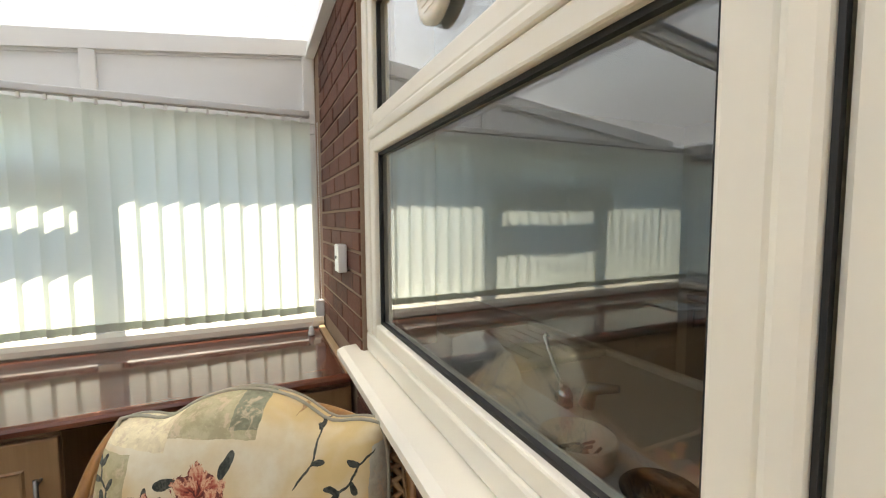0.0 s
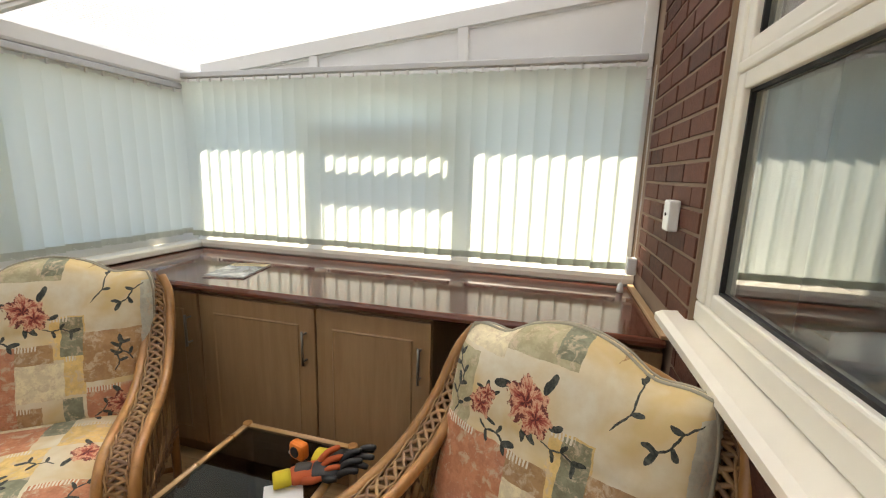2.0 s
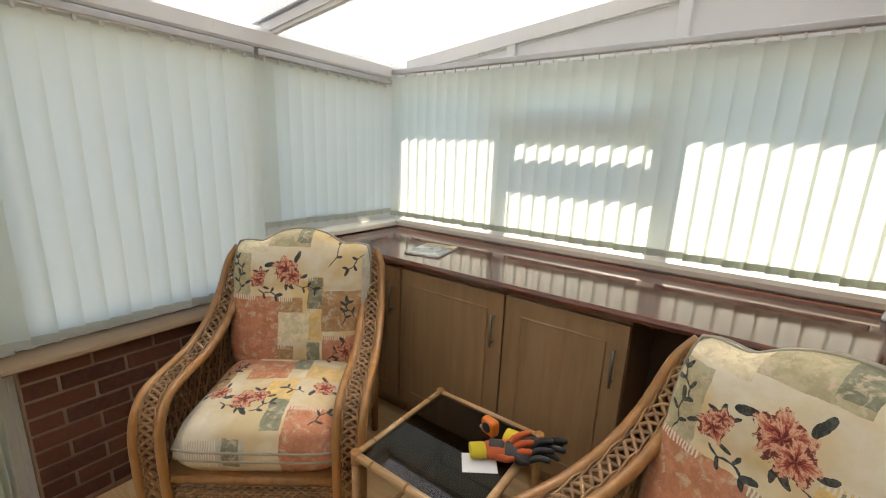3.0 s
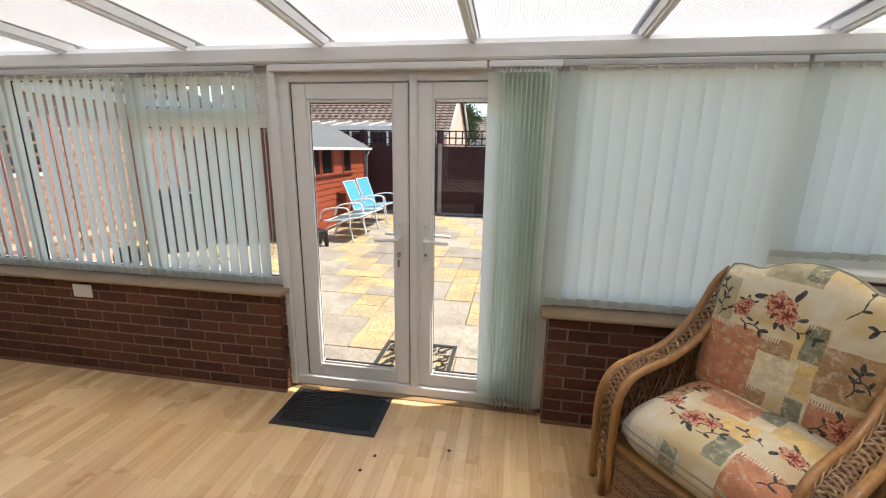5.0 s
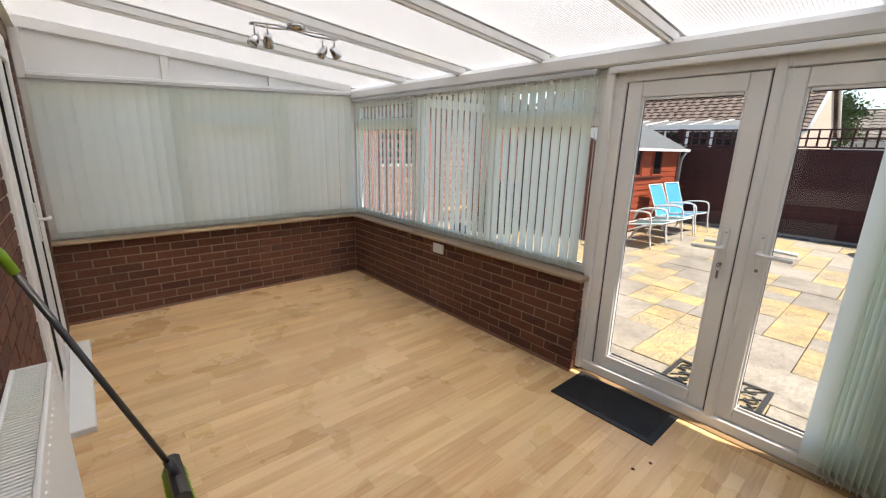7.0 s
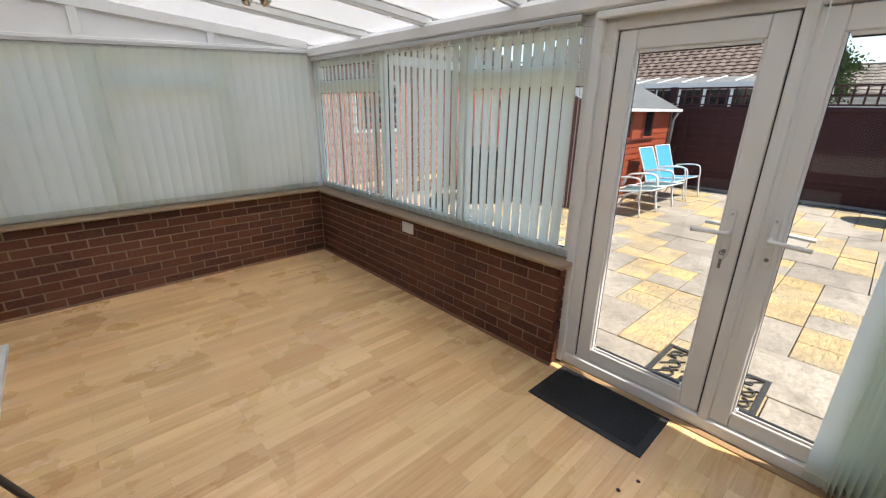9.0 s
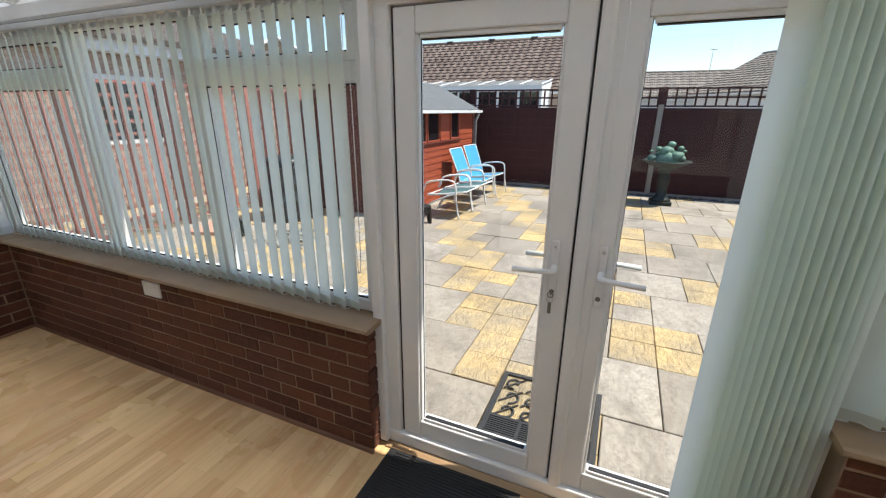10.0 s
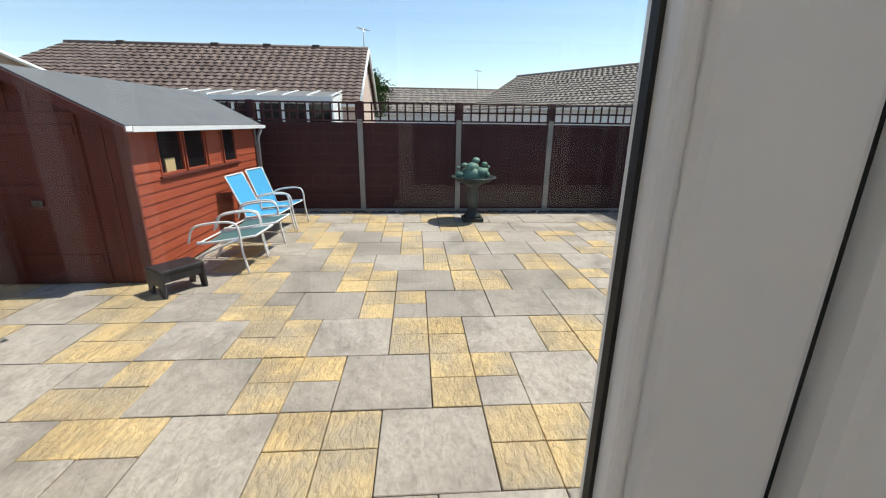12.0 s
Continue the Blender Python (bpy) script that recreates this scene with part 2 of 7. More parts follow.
def bevelled_mesh(name, size, b, mat):
    """A block with chamfered edges, centred, for pieces that share it."""
    x, y, z = (k / 2 for k in size)
    me = bpy.data.meshes.new(name)
    bm = box((-x, -y, -z), (x, y, z))
    bmesh.ops.bevel(bm, geom=list(bm.edges), offset=b, segments=1, affect="EDGES")
    bm.to_mesh(me)
    bm.free()
    me.materials.append(mat)
    return me


def structure(name, bm, mat, label, category, smooth=False):
    return tagged(link(name, bm, mat, None, smooth), label, category, "", "structure")


# ---- plan, in metres ----
WX = -2.82      # west brick face
EX = -0.12      # house brick face
NY, SY = 2.05, -4.74
SILL = 0.705    # low sill
EAVE = 2.03     # underside of the eave beam
FX = -2.93      # inner face of the west frames
PATIO = -0.10


def settle(ob):
    """The roof has settled a little towards the south end of the house wall: lowers what hangs on it there."""
    for o in (ob, *ob.children_recursive):
        if o.type == "MESH" and o.matrix_local == Matrix():
            for v in o.data.vertices:
                fx = min(1.0, max(0.0, (v.co.x + 2.87) / 2.75))
                fy = min(1.0, max(0.0, (1.0 - v.co.y) / 5.7))
                v.co.z -= 0.12 * fx * fy * min(1.0, max(0.0, v.co.z - 1.0))


def roof_z(x):
    return 2.14 + (x + 2.87) * 0.118


# ---- floor ----
LAMINATE = Tree("light_oak_laminate")
_v = LAMINATE.coords("World", (1, 1, 1))
_b = LAMINATE.node("ShaderNodeTexBrick", Vector=_v, Scale=1.0)
_b.offset, _b.offset_frequency, _b.squash = 0.37, 2, 1.0
for _k, _val in (("Color1", (0.52, 0.305, 0.135, 1)), ("Color2", (0.76, 0.54, 0.275, 1)), ("Mortar", (0.30, 0.19, 0.10, 1)), ("Mortar Size", 0.0006), ("Mortar Smooth", 0.2), ("Bias", 0.0), ("Brick Width", 0.60), ("Row Height", 0.065)):
    _b.inputs[_k].default_value = _val
_g = LAMINATE.coords("World", (1.5, 22, 10))
_f = LAMINATE.noise(_g, 2.2, 6, 0.6, 0.5)
_o = LAMINATE.noise(LAMINATE.coords("World", (0.9, 15.4, 10)), 1.0, 3, 0.5)
_c = LAMINATE.mix(LAMINATE.ramp(_f, (0.35, (0.0,) * 3), (0.75, (0.55,) * 3)), _b.outputs[0], (0.82, 0.60, 0.33), "MIX")
_c = LAMINATE.mix(LAMINATE.math("MULTIPLY", LAMINATE.random(), 0.16), _c, (0.36, 0.22, 0.11))
_c = LAMINATE.mix(LAMINATE.ramp(_o, (0.5, (0, 0, 0)), (0.68, (0.5,) * 3)), _c, (0.56, 0.30, 0.14))
LAMINATE.set(_c, LAMINATE.ramp(LAMINATE.noise(LAMINATE.coords("World"), 2.0, 4), (0.3, (0.34,) * 3), (0.7, (0.24,) * 3)))
LAMINATE.bump(_f, 0.03, 0.001)
LAMINATE = LAMINATE.mat
SCREED = painted("dark_screed", (0.12, 0.09, 0.06), 0.9, 50, 0.2)

floor = structure("floor", box((-2.93, SY - 0.02, -0.12), (EX + 0.02, NY + 0.15, -0.004)), SCREED, "light oak laminate floor of narrow staves", "floor")

# ---- ground and patio bed ----
GROUND = painted("pale_gravelly_soil", (0.27, 0.235, 0.19), 0.95, 40, 0.4, 0.4)
ground = bmesh.new()
add_box(ground, (-900, -900, PATIO - 0.6), (-2.95, 900, PATIO - 0.045))
add_box(ground, (-2.95, 2.35, PATIO - 0.6), (900, 900, PATIO - 0.045))
add_box(ground, (-2.95, -900, PATIO - 0.6), (900, -4.95, PATIO - 0.045))
ground = structure("ground", ground, GROUND, "bare soil and dark joint sand under the paving", "ground")


# ---- brick walls ----
BL, BH, BJ = 0.225, 0.075, 0.012
BRICK_ME = bevelled_mesh("brick", (BL - BJ, 0.02, BH - BJ), 0.0025, BRICK)


def lay(parent, origin, way, length, z0, z1, skip=None, joined=None):
    """Stretcher bond on a face: way is the unit direction along the wall, seen with the face to its right. Bricks stand 3 mm proud of the mortar."""
    d = Vector((*way, 0))
    rz = math.atan2(d.y, d.x)
    rows = int(round((z1 - z0) / BH))
    for row in range(rows):
        z = z0 + (row + 0.5) * BH
        s = -BL / 2 if row % 2 else 0.0
        while s < length - 0.02:
            a, b = max(s, 0.0), min(s + BL, length)
            s += BL
            if b - a < 0.03:
                continue
            mid = (a + b) / 2
            if skip and skip(mid, z):
                continue
            p = Vector(origin) + d * mid
            wob = (random.uniform(-1, 1) * 0.0012, random.uniform(-1, 1) * 0.0012)
            loc = (p.x + wob[0] * abs(d.y), p.y + wob[0] * abs(d.x), z + wob[1] * 0.6)
            if joined is not None:
                add_box(joined, (-(b - a - BJ) / 2, -0.01, -(BH - BJ) / 2), ((b - a - BJ) / 2, 0.01, (BH - BJ) / 2), Matrix.Translation(loc) @ Matrix.Rotation(rz, 4, "Z"))
            else:
                same_mesh("brick", BRICK_ME, parent, loc, rz, ((b - a - BJ) / (BL - BJ), 1, 1))


wall_west_south = structure("wall_west_south", box((-3.05, SY - 0.1, -0.02), (WX - 0.007, -1.71, 0.68)), MORTAR, "dwarf wall of dark red brick with pale joints", "wall")
wall_west_north = structure("wall_west_north", box((-3.05, -0.05, -0.02), (WX - 0.007, 1.02, 0.68)), MORTAR, "short dwarf wall of dark red brick", "wall")
wall_corner = structure("wall_north_west", box((-3.05, 1.02, -0.02), (WX - 0.002, 2.3, 0.955)), MORTAR, "raised wall behind the worktop", "wall")
wall_north = structure("wall_north", box((WX - 0.002, 2.12, -0.02), (EX, 2.3, 0.965)), MORTAR, "low wall behind the worktop", "wall")
wall_south = structure("wall_south", box((WX - 0.007, SY - 0.2, -0.02), (EX, SY - 0.007, 0.68)), MORTAR, "dwarf wall of dark red brick with pale joints", "wall")

QUADRANT_WOOD = wood("red_brown_quadrant", (0.13, 0.055, 0.026), (0.22, 0.10, 0.05), 0.4, "Y")


def quadrant(axis, a, b, at, way):
    """A small rounded strip where the floor meets a wall face."""
    prof = [(at, 0.0), (at + way * 0.016, 0.0), (at + way * 0.015, 0.006), (at + way * 0.010, 0.013), (at + way * 0.004, 0.016), (at, 0.017)]
    return structure("baseboard", prism(prof, axis, a, b), QUADRANT_WOOD, "thin red-brown wooden strip along the wall foot", "baseboard")


quadrant("y", SY + 0.017, -1.69, WX + 0.001, 1)
quadrant("y", -0.05, 1.02, WX + 0.001, 1)
quadrant("x", WX + 0.001, EX - 0.003, SY + 0.001, 1)

# house wall with window and door openings
WIN_Y0, WIN_Y1, WIN_Z0, WIN_Z1 = -1.22, 1.205, 1.075, 2.30
HD_Y0, HD_Y1, HD_Z1 = -4.22, -2.98, 2.12
house = bmesh.new()
for lo, hi in (((0, -5.2, -0.1), (0.28, HD_Y0, 3.0)), ((0, HD_Y1, -0.1), (0.28, WIN_Y0, 3.0)), ((0, WIN_Y1, -0.1), (0.28, 3.0, 3.0)),
               ((0, WIN_Y0, -0.1), (0.28, WIN_Y1, WIN_Z0)), ((0, WIN_Y0, WIN_Z1), (0.28, WIN_Y1, 3.0)), ((0, HD_Y0, HD_Z1), (0.28, HD_Y1, 3.0)), ((0, HD_Y0, -0.1), (0.28, HD_Y1, 0.0))):
    add_box(house, (EX + 0.007 + lo[0], lo[1], lo[2]), (EX + hi[0], hi[1], hi[2]))
wall_east = structure("wall_east", house, MORTAR, "house wall of dark red brick", "wall")

# ---- roof ----
roof = thing("ceiling", "opal ribbed polycarbonate lean-to roof on white glazing bars", "ceiling", kind="structure")
BARS = [1.13, 0.30, -0.53, -1.36, -2.19, -3.02, -3.85]
EDGES = [2.33] + BARS + [-4.97]
sheet = bmesh.new()
for a, b in zip(EDGES, EDGES[1:]):
    x0, x1 = -3.12, EX + 0.003
    add_prism(sheet, [(x0, roof_z(x0) + 0.035), (x1, roof_z(x1) + 0.035), (x1, roof_z(x1) + 0.045), (x0, roof_z(x0) + 0.045)], "y", b + 0.01, a - 0.01)
for f in sheet.faces:
    f.normal_update()
    f.material_index = 0 if f.normal.z > 0.5 else 1
part("roof_sheet", sheet, [ROOF_SHEET, ROOF_CLEAR], roof, "white translucent ribbed sheet")
ribs = bmesh.new()
y = EDGES[-1] + 0.03
while y < EDGES[0] - 0.02:
    x0, x1 = -2.95, EX - 0.005
    add_prism(ribs, [(x0, roof_z(x0) + 0.0335), (x1, roof_z(x1) + 0.0335), (x1, roof_z(x1) + 0.0345), (x0, roof_z(x0) + 0.0345)], "y", y, y + 0.003)
    y += 0.016
part("roof_rib", ribs, ROOF_CLEAR, roof)
for yb in BARS:
    bar = bmesh.new()
    x0, x1 = -2.93, EX
    for w, d0, d1 in ((0.044, -0.012, 0.033), (0.024, -0.03, -0.012)):
        add_prism(bar, [(x0, roof_z(x0) + d0), (x1, roof_z(x1) + d0), (x1, roof_z(x1) + d1), (x0, roof_z(x0) + d1)], "y", yb - w / 2, yb + w / 2)
    part("glazing_bar", bar, UPVC, roof)
    part("bar_cap", prism([(-3.12, roof_z(-3.12) + 0.046), (x1, roof_z(x1) + 0.046), (x1, roof_z(x1) + 0.07), (-3.12, roof_z(-3.12) + 0.07)], "y", yb - 0.03, yb + 0.03), UPVC, roof)
# wall plate under the roof along the house
part("wall_plate", prism([(EX - 0.045, roof_z(EX) - 0.06), (EX, roof_z(EX) - 0.06), (EX, roof_z(EX) + 0.03), (EX - 0.03, roof_z(EX) + 0.03)], "y", SY - 0.1, 2.24), UPVC, roof)

eave = structure("eave_beam", prism([(-2.955, EAVE), (-2.865, EAVE), (-2.855, EAVE + 0.012), (-2.855, EAVE + 0.075), (-2.885, EAVE + 0.105), (-3.02, EAVE + 0.105), (-3.02, EAVE)], "y", -4.98, 2.34), UPVC, "white eave beam over the west windows", "beam")
gutter = structure("gutter", prism([(-3.16, 2.06), (-3.02, 2.06), (-3.02, 2.12), (-3.03, 2.12), (-3.03, 2.07), (-3.15, 2.07), (-3.15, 2.12), (-3.16, 2.12)], "y", -4.98, 2.34), UPVC, "white eaves gutter", "gutter")


# ---- gable triangles ----
def gable(name, y0, y1, posts, inward):
    """Sloping head beam, white panels and short posts above a window head. inward: +1 if the room lies towards +y."""
    g = thing(name, "white gable panels above the window", "gable", kind="structure")
    x0, x1 = -2.86, EX
    ym = (y0 + y1) / 2
    part("head_beam", prism([(x0, roof_z(x0) - 0.045), (x1, roof_z(x1) - 0.045), (x1, roof_z(x1) + 0.034), (x0, roof_z(x0) + 0.034)], "y", y0, y1), UPVC, g)
    part("bead", prism([(x0, roof_z(x0) - 0.058), (x1, roof_z(x1) - 0.058), (x1, roof_z(x1) - 0.045), (x0, roof_z(x0) - 0.045)], "y", ym - 0.02, ym + 0.02), UPVC, g)
    part("transom", box((x0, y0, 2.06), (x1, y1, 2.115), 0.006), UPVC, g)
    edges = [x0 + 0.02] + posts + [x1 - 0.02]
    for a, b in zip(edges, edges[1:]):
        part("panel", prism([(a, 2.10), (b, 2.10), (b, roof_z(b) - 0.04), (a, max(roof_z(a) - 0.04, 2.105))], "y", ym - 0.012, ym + 0.012), PANEL, g)
    for p in posts + [x1 - 0.03]:
        part("post", box((p - 0.03, y0 + 0.004, 2.112), (p + 0.03, y1 - 0.004, roof_z(p - 0.03) - 0.04), 0.005), UPVC, g)
    return g


gable_north = gable("gable_north", 2.19, 2.27, [-2.02, -1.09], -1)
gable_south = gable("gable_south", -4.91, -4.83, [-1.97, -1.06], 1)


# ---- windows ----
def window(name, along, lo, hi, z0, z1, plane, depth, mullions, toplights, label):
    """A framed window. along: 'x' or 'y'. plane: inner face, depth: signed way to the outer face. toplights: bays with a transom."""
    w = thing(name, label, "window", kind="structure")

    def b(a0, a1, za, zb, d0, d1, bevel=0.005):
        p, q = sorted((plane + depth * d0, plane + depth * d1))
        return box((a0, p, za), (a1, q, zb), bevel) if along == "x" else box((p, a0, za), (q, a1, zb), bevel)
    f = 0.055
    part("frame", b(lo, hi, z0, z0 + f, 0, 1), UPVC, w)
    part("frame", b(lo, hi, z1 - f, z1, 0, 1), UPVC, w)
    part("frame", b(lo, lo + f, z0 + f, z1 - f, 0.02, 0.98), UPVC, w)
    part("frame", b(hi - f, hi, z0 + f, z1 - f, 0.02, 0.98), UPVC, w)
    for m in mullions:
        part("mullion", b(m - 0.045, m + 0.045, z0 + f, z1 - f, 0.02, 0.98), UPVC, w)
    edges = [lo + f - 0.045] + mullions + [hi - f + 0.045]
    for i, (a, c) in enumerate(zip(edges, edges[1:])):
        a, c = a + 0.045, c - 0.045
        spans = [(z0 + f, z1 - f)]
        if i in toplights:
            part("transom", b(a, c, 1.69, 1.77, 0.03, 0.97), UPVC, w)
            for side in (b(a, a + 0.04, 1.77, z1 - f, 0.1, 0.9), b(c - 0.04, c, 1.77, z1 - f, 0.1, 0.9), b(a + 0.04, c - 0.04, 1.77, 1.805, 0.1, 0.9), b(a + 0.04, c - 0.04, z1 - f - 0.035, z1 - f, 0.1, 0.9)):
                part("sash", side, UPVC, w)
            spans = [(z0 + f, 1.69), (1.805, z1 - f - 0.035)]
        for za, zb in spans:
            pane = part("pane", b(a, c, za, zb, 0.45, 0.55, 0), GLASS, w)
            pane.visible_shadow = False
            gas = bmesh.new()
            for q in (b(a, a + 0.006, za, zb, 0.3, 0.42, 0), b(c - 0.006, c, za, zb, 0.3, 0.42, 0), b(a, c, za, za + 0.006, 0.3, 0.42, 0), b(a, c, zb - 0.006, zb, 0.3, 0.42, 0)):
                tmp = bpy.data.meshes.new("tmp")
                q.to_mesh(tmp)
                q.free()
                gas.from_mesh(tmp)
                bpy.data.meshes.remove(tmp)
            part("gasket", gas, GASKET, w)
    return w


window_1 = window("window_1", "x", -2.90, EX + 0.0, 1.02, 2.062, 2.20, 0.06, [-2.01, -1.08], (1,), "white plastic three-light window behind closed blinds")
window_2 = window("window_2", "y", -4.86, -1.70, 0.705, EAVE - 0.002, FX, -0.06, [-3.62, -2.66], (0, 2), "white plastic window beside the garden doors")
window_3 = window("window_3", "y", -0.03, 1.06, 0.705, EAVE - 0.002, FX, -0.06, [], (), "white plastic window behind closed blinds")
window_4 = window("window_4", "y", 1.06, 2.24, 1.02, EAVE - 0.002, FX, -0.06, [], (), "white plastic corner window behind closed blinds")
window_5 = window("window_5", "x", -2.90, EX + 0.0, 0.705, 2.062, -4.84, -0.06, [-2.01, -1.08], (1,), "white plastic three-light window behind closed blinds")
corner_post_1 = structure("corner_post", box((-3.0, 2.14, 0.956), (-2.90, 2.272, EAVE), 0.01), UPVC, "white corner post", "post")
corner_post_2 = structure("corner_post", box((-3.0, -4.98, 0.70), (-2.90, -4.86, EAVE), 0.01), UPVC, "white corner post", "post")

# sills
sill = prism([(-2.945, SILL - 0.025), (WX + 0.045, SILL - 0.025), (WX + 0.055, SILL - 0.015), (WX + 0.05, SILL - 0.003), (WX + 0.035, SILL), (-2.945, SILL)], "y", SY + 0.06, -1.66)
sill_1 = structure("sill_west", sill, SILL_TILE, "buff tiled window sill with rounded nose", "sill")
sill_2 = structure("sill_west", prism([(-2.945, SILL - 0.025), (WX + 0.045, SILL - 0.025), (WX + 0.055, SILL - 0.015), (WX + 0.05, SILL - 0.003), (WX + 0.035, SILL), (-2.945, SILL)], "y", -0.09, 1.02), SILL_TILE, "buff tiled window sill with rounded nose", "sill")
sill_3 = structure("sill_south", prism([(-4.855, SILL - 0.025), (SY + 0.045, SILL - 0.025), (SY + 0.055, SILL - 0.015), (SY + 0.05, SILL - 0.003), (SY + 0.035, SILL), (-4.855, SILL)], "x", -2.94, EX), SILL_TILE, "buff tiled window sill with rounded nose", "sill")
cill_prof = [(2.26, 0.967), (2.075, 0.967), (2.058, 0.985), (2.055, 1.01), (2.062, 1.032), (2.085, 1.045), (2.26, 1.045)]
sill_4 = structure("sill_north", prism(cill_prof, "x", -2.86, EX), UPVC_CREAM, "cream plastic window board with rounded nose", "sill")
sill_5 = structure("sill_west", prism([(-3.0, 0.977), (-2.83, 0.977), (-2.818, 0.985), (-2.818, 1.012), (-2.828, 1.024), (-3.0, 1.024)], "y", 1.02, 2.14), UPVC_CREAM, "white plastic window board", "sill")


# ---- garden doors ----
def leaf(name, y0, y1, hinge_low, label):
    """One glazed door leaf in the west wall, closed."""
    d = thing(name, label, "door", kind="structure")
    x0, x1 = FX - 0.065, FX + 0.004
    st, z0, z1 = 0.088, 0.085, 1.935
    for lo, hi in (((x0, y0, z0), (x1, y0 + st, z1)), ((x0, y1 - st, z0), (x1, y1, z1)), ((x0, y0 + st, z0), (x1 - 0.0015, y1 - st, z0 + st)), ((x0, y0 + st, z1 - st), (x1 - 0.0015, y1 - st, z1))):
        part("sash", box(lo, hi, 0.007), UPVC, d)
    a, b, za, zb = y0 + st, y1 - st, z0 + st, z1 - st
    for lo, hi in (((x1 - 0.03, a - 0.001, za), (x1 - 0.008, a + 0.010, zb)), ((x1 - 0.03, b - 0.010, za), (x1 - 0.008, b + 0.001, zb)), ((x1 - 0.03, a + 0.016, za - 0.001), (x1 - 0.009, b - 0.016, za + 0.016)), ((x1 - 0.03, a + 0.016, zb - 0.016), (x1 - 0.009, b - 0.016, zb + 0.001))):
        part("glazing_bead", box(lo, hi, 0.004), UPVC, d)
    g = bmesh.new()
    for lo, hi in (((x1 - 0.034, a + 0.0095, za), (x1 - 0.0295, a + 0.012, zb)), ((x1 - 0.034, b - 0.013, za), (x1 - 0.026, b - 0.0095, zb)), ((x1 - 0.034, a + 0.022, za + 0.012), (x1 - 0.014, b - 0.022, za + 0.019)), ((x1 - 0.034, a + 0.022, zb - 0.020), (x1 - 0.014, b - 0.022, zb - 0.013))):
        add_box(g, lo, hi)
    part("gasket", g, GASKET, d)
    pane = part("pane", box((x1 - 0.045, a, za), (x1 - 0.034, b, zb)), GLASS, d)
    pane.visible_shadow = False
    # handle on the meeting stile
    yh, out = (y1 - 0.055, -1) if hinge_low else (y0 + 0.055, 1)
    h = part("door_handle", box((x1, yh - 0.015, 0.93), (x1 + 0.009, yh + 0.015, 1.16), 0.006), PLASTIC_WHITE, d, "white lever handle")
    lever = curve_pts([(x1 + 0.008, yh, 1.06), (x1 + 0.05, yh, 1.058), (x1 + 0.058, yh + out * 0.03, 1.056), (x1 + 0.056, yh + out * 0.14, 1.05)], 5)
    part("lever", tube(lever, [0.011] * 6 + [0.0095] * (len(lever) - 6), 10), PLASTIC_WHITE, h)
    part("screw", lathe([(0.006, 0), (0.006, 0.003), (0.003, 0.004)], 10), ALU, h).matrix_local = Matrix.Translation((x1 + 0.009, yh, 1.138)) @ Matrix.Rotation(math.pi / 2, 4, "Y")
    part("keyhole", lathe([(0.009, 0), (0.009, 0.004), (0.006, 0.005)], 14), STEEL_DARK, h).matrix_local = Matrix.Translation((x1 + 0.006, yh, 0.965)) @ Matrix.Rotation(math.pi / 2, 4, "Y")
    # outside lever
    part("outside_lever", tube([(x0, yh, 1.06), (x0 - 0.05, yh, 1.06), (x0 - 0.055, yh + out * 0.02, 1.058), (x0 - 0.055, yh + out * 0.13, 1.055)], 0.01, 8), PLASTIC_WHITE, d)
    return d


door_1 = leaf("door_1", -1.582, -0.885, True, "white glazed garden door, closed, key in its lock")
door_2 = leaf("door_2", -0.835, -0.150, False, "white glazed garden door, closed")
dframe = thing("door_frame", "white plastic frame of the garden doors", "door frame", kind="structure")
part("gasket", box((FX - 0.06, -1.5905, 0.084), (FX - 0.004, -1.582, 1.936)), GASKET, dframe)
part("gasket", box((FX - 0.06, -0.8855, 0.084), (FX - 0.004, -0.877, 1.936)), GASKET, dframe)
part("meeting_post", prism([(FX - 0.062, -0.877), (FX + 0.012, -0.877), (FX + 0.020, -0.873), (FX + 0.022, -0.866), (FX + 0.022, -0.844), (FX + 0.018, -0.832), (FX + 0.002, -0.825), (FX - 0.062, -0.825)], "z", 0.075, 1.985), UPVC, dframe)
part("jamb", box((FX - 0.07, -1.66, 0.03), (FX + 0.016, -1.590, 1.985), 0.008), UPVC, dframe)
part("jamb", box((FX - 0.07, -1.705, 0.02), (FX + 0.045, -1.655, 2.03), 0.006), UPVC, dframe)
part("jamb", box((FX - 0.07, -0.147, 0.03), (FX + 0.016, -0.065, 1.985), 0.008), UPVC, dframe)
part("jamb", box((FX - 0.07, -0.07, 0.02), (FX + 0.02, -0.03, 2.03), 0.006), UPVC, dframe)
part("head", box((FX - 0.07, -1.655, 1.94), (FX + 0.014, -0.07, 2.03), 0.006), UPVC, dframe)
part("threshold", box((FX - 0.08, -1.66, 0.012), (FX + 0.022, -0.065, 0.082), 0.008), UPVC, dframe)
BEECH_EDGE = wood("threshold_wood", (0.26, 0.16, 0.08), (0.42, 0.28, 0.15), 0.4, "Y")
part("floor_trim", prism([(FX + 0.022, 0.0), (FX + 0.06, 0.0), (FX + 0.058, 0.008), (FX + 0.03, 0.016), (FX + 0.022, 0.016)], "y", -1.66, -0.065), BEECH_EDGE, dframe, "wooden floor edging strip")
step_out = structure("outer_step", box((-3.12, -1.8, PATIO - 0.04), (-3.011, 0.0, 0.008), 0.006), painted("concrete_step", (0.35, 0.33, 0.30), 0.9, 50, 0.2, 0.2), "concrete step under the garden doors", "step")


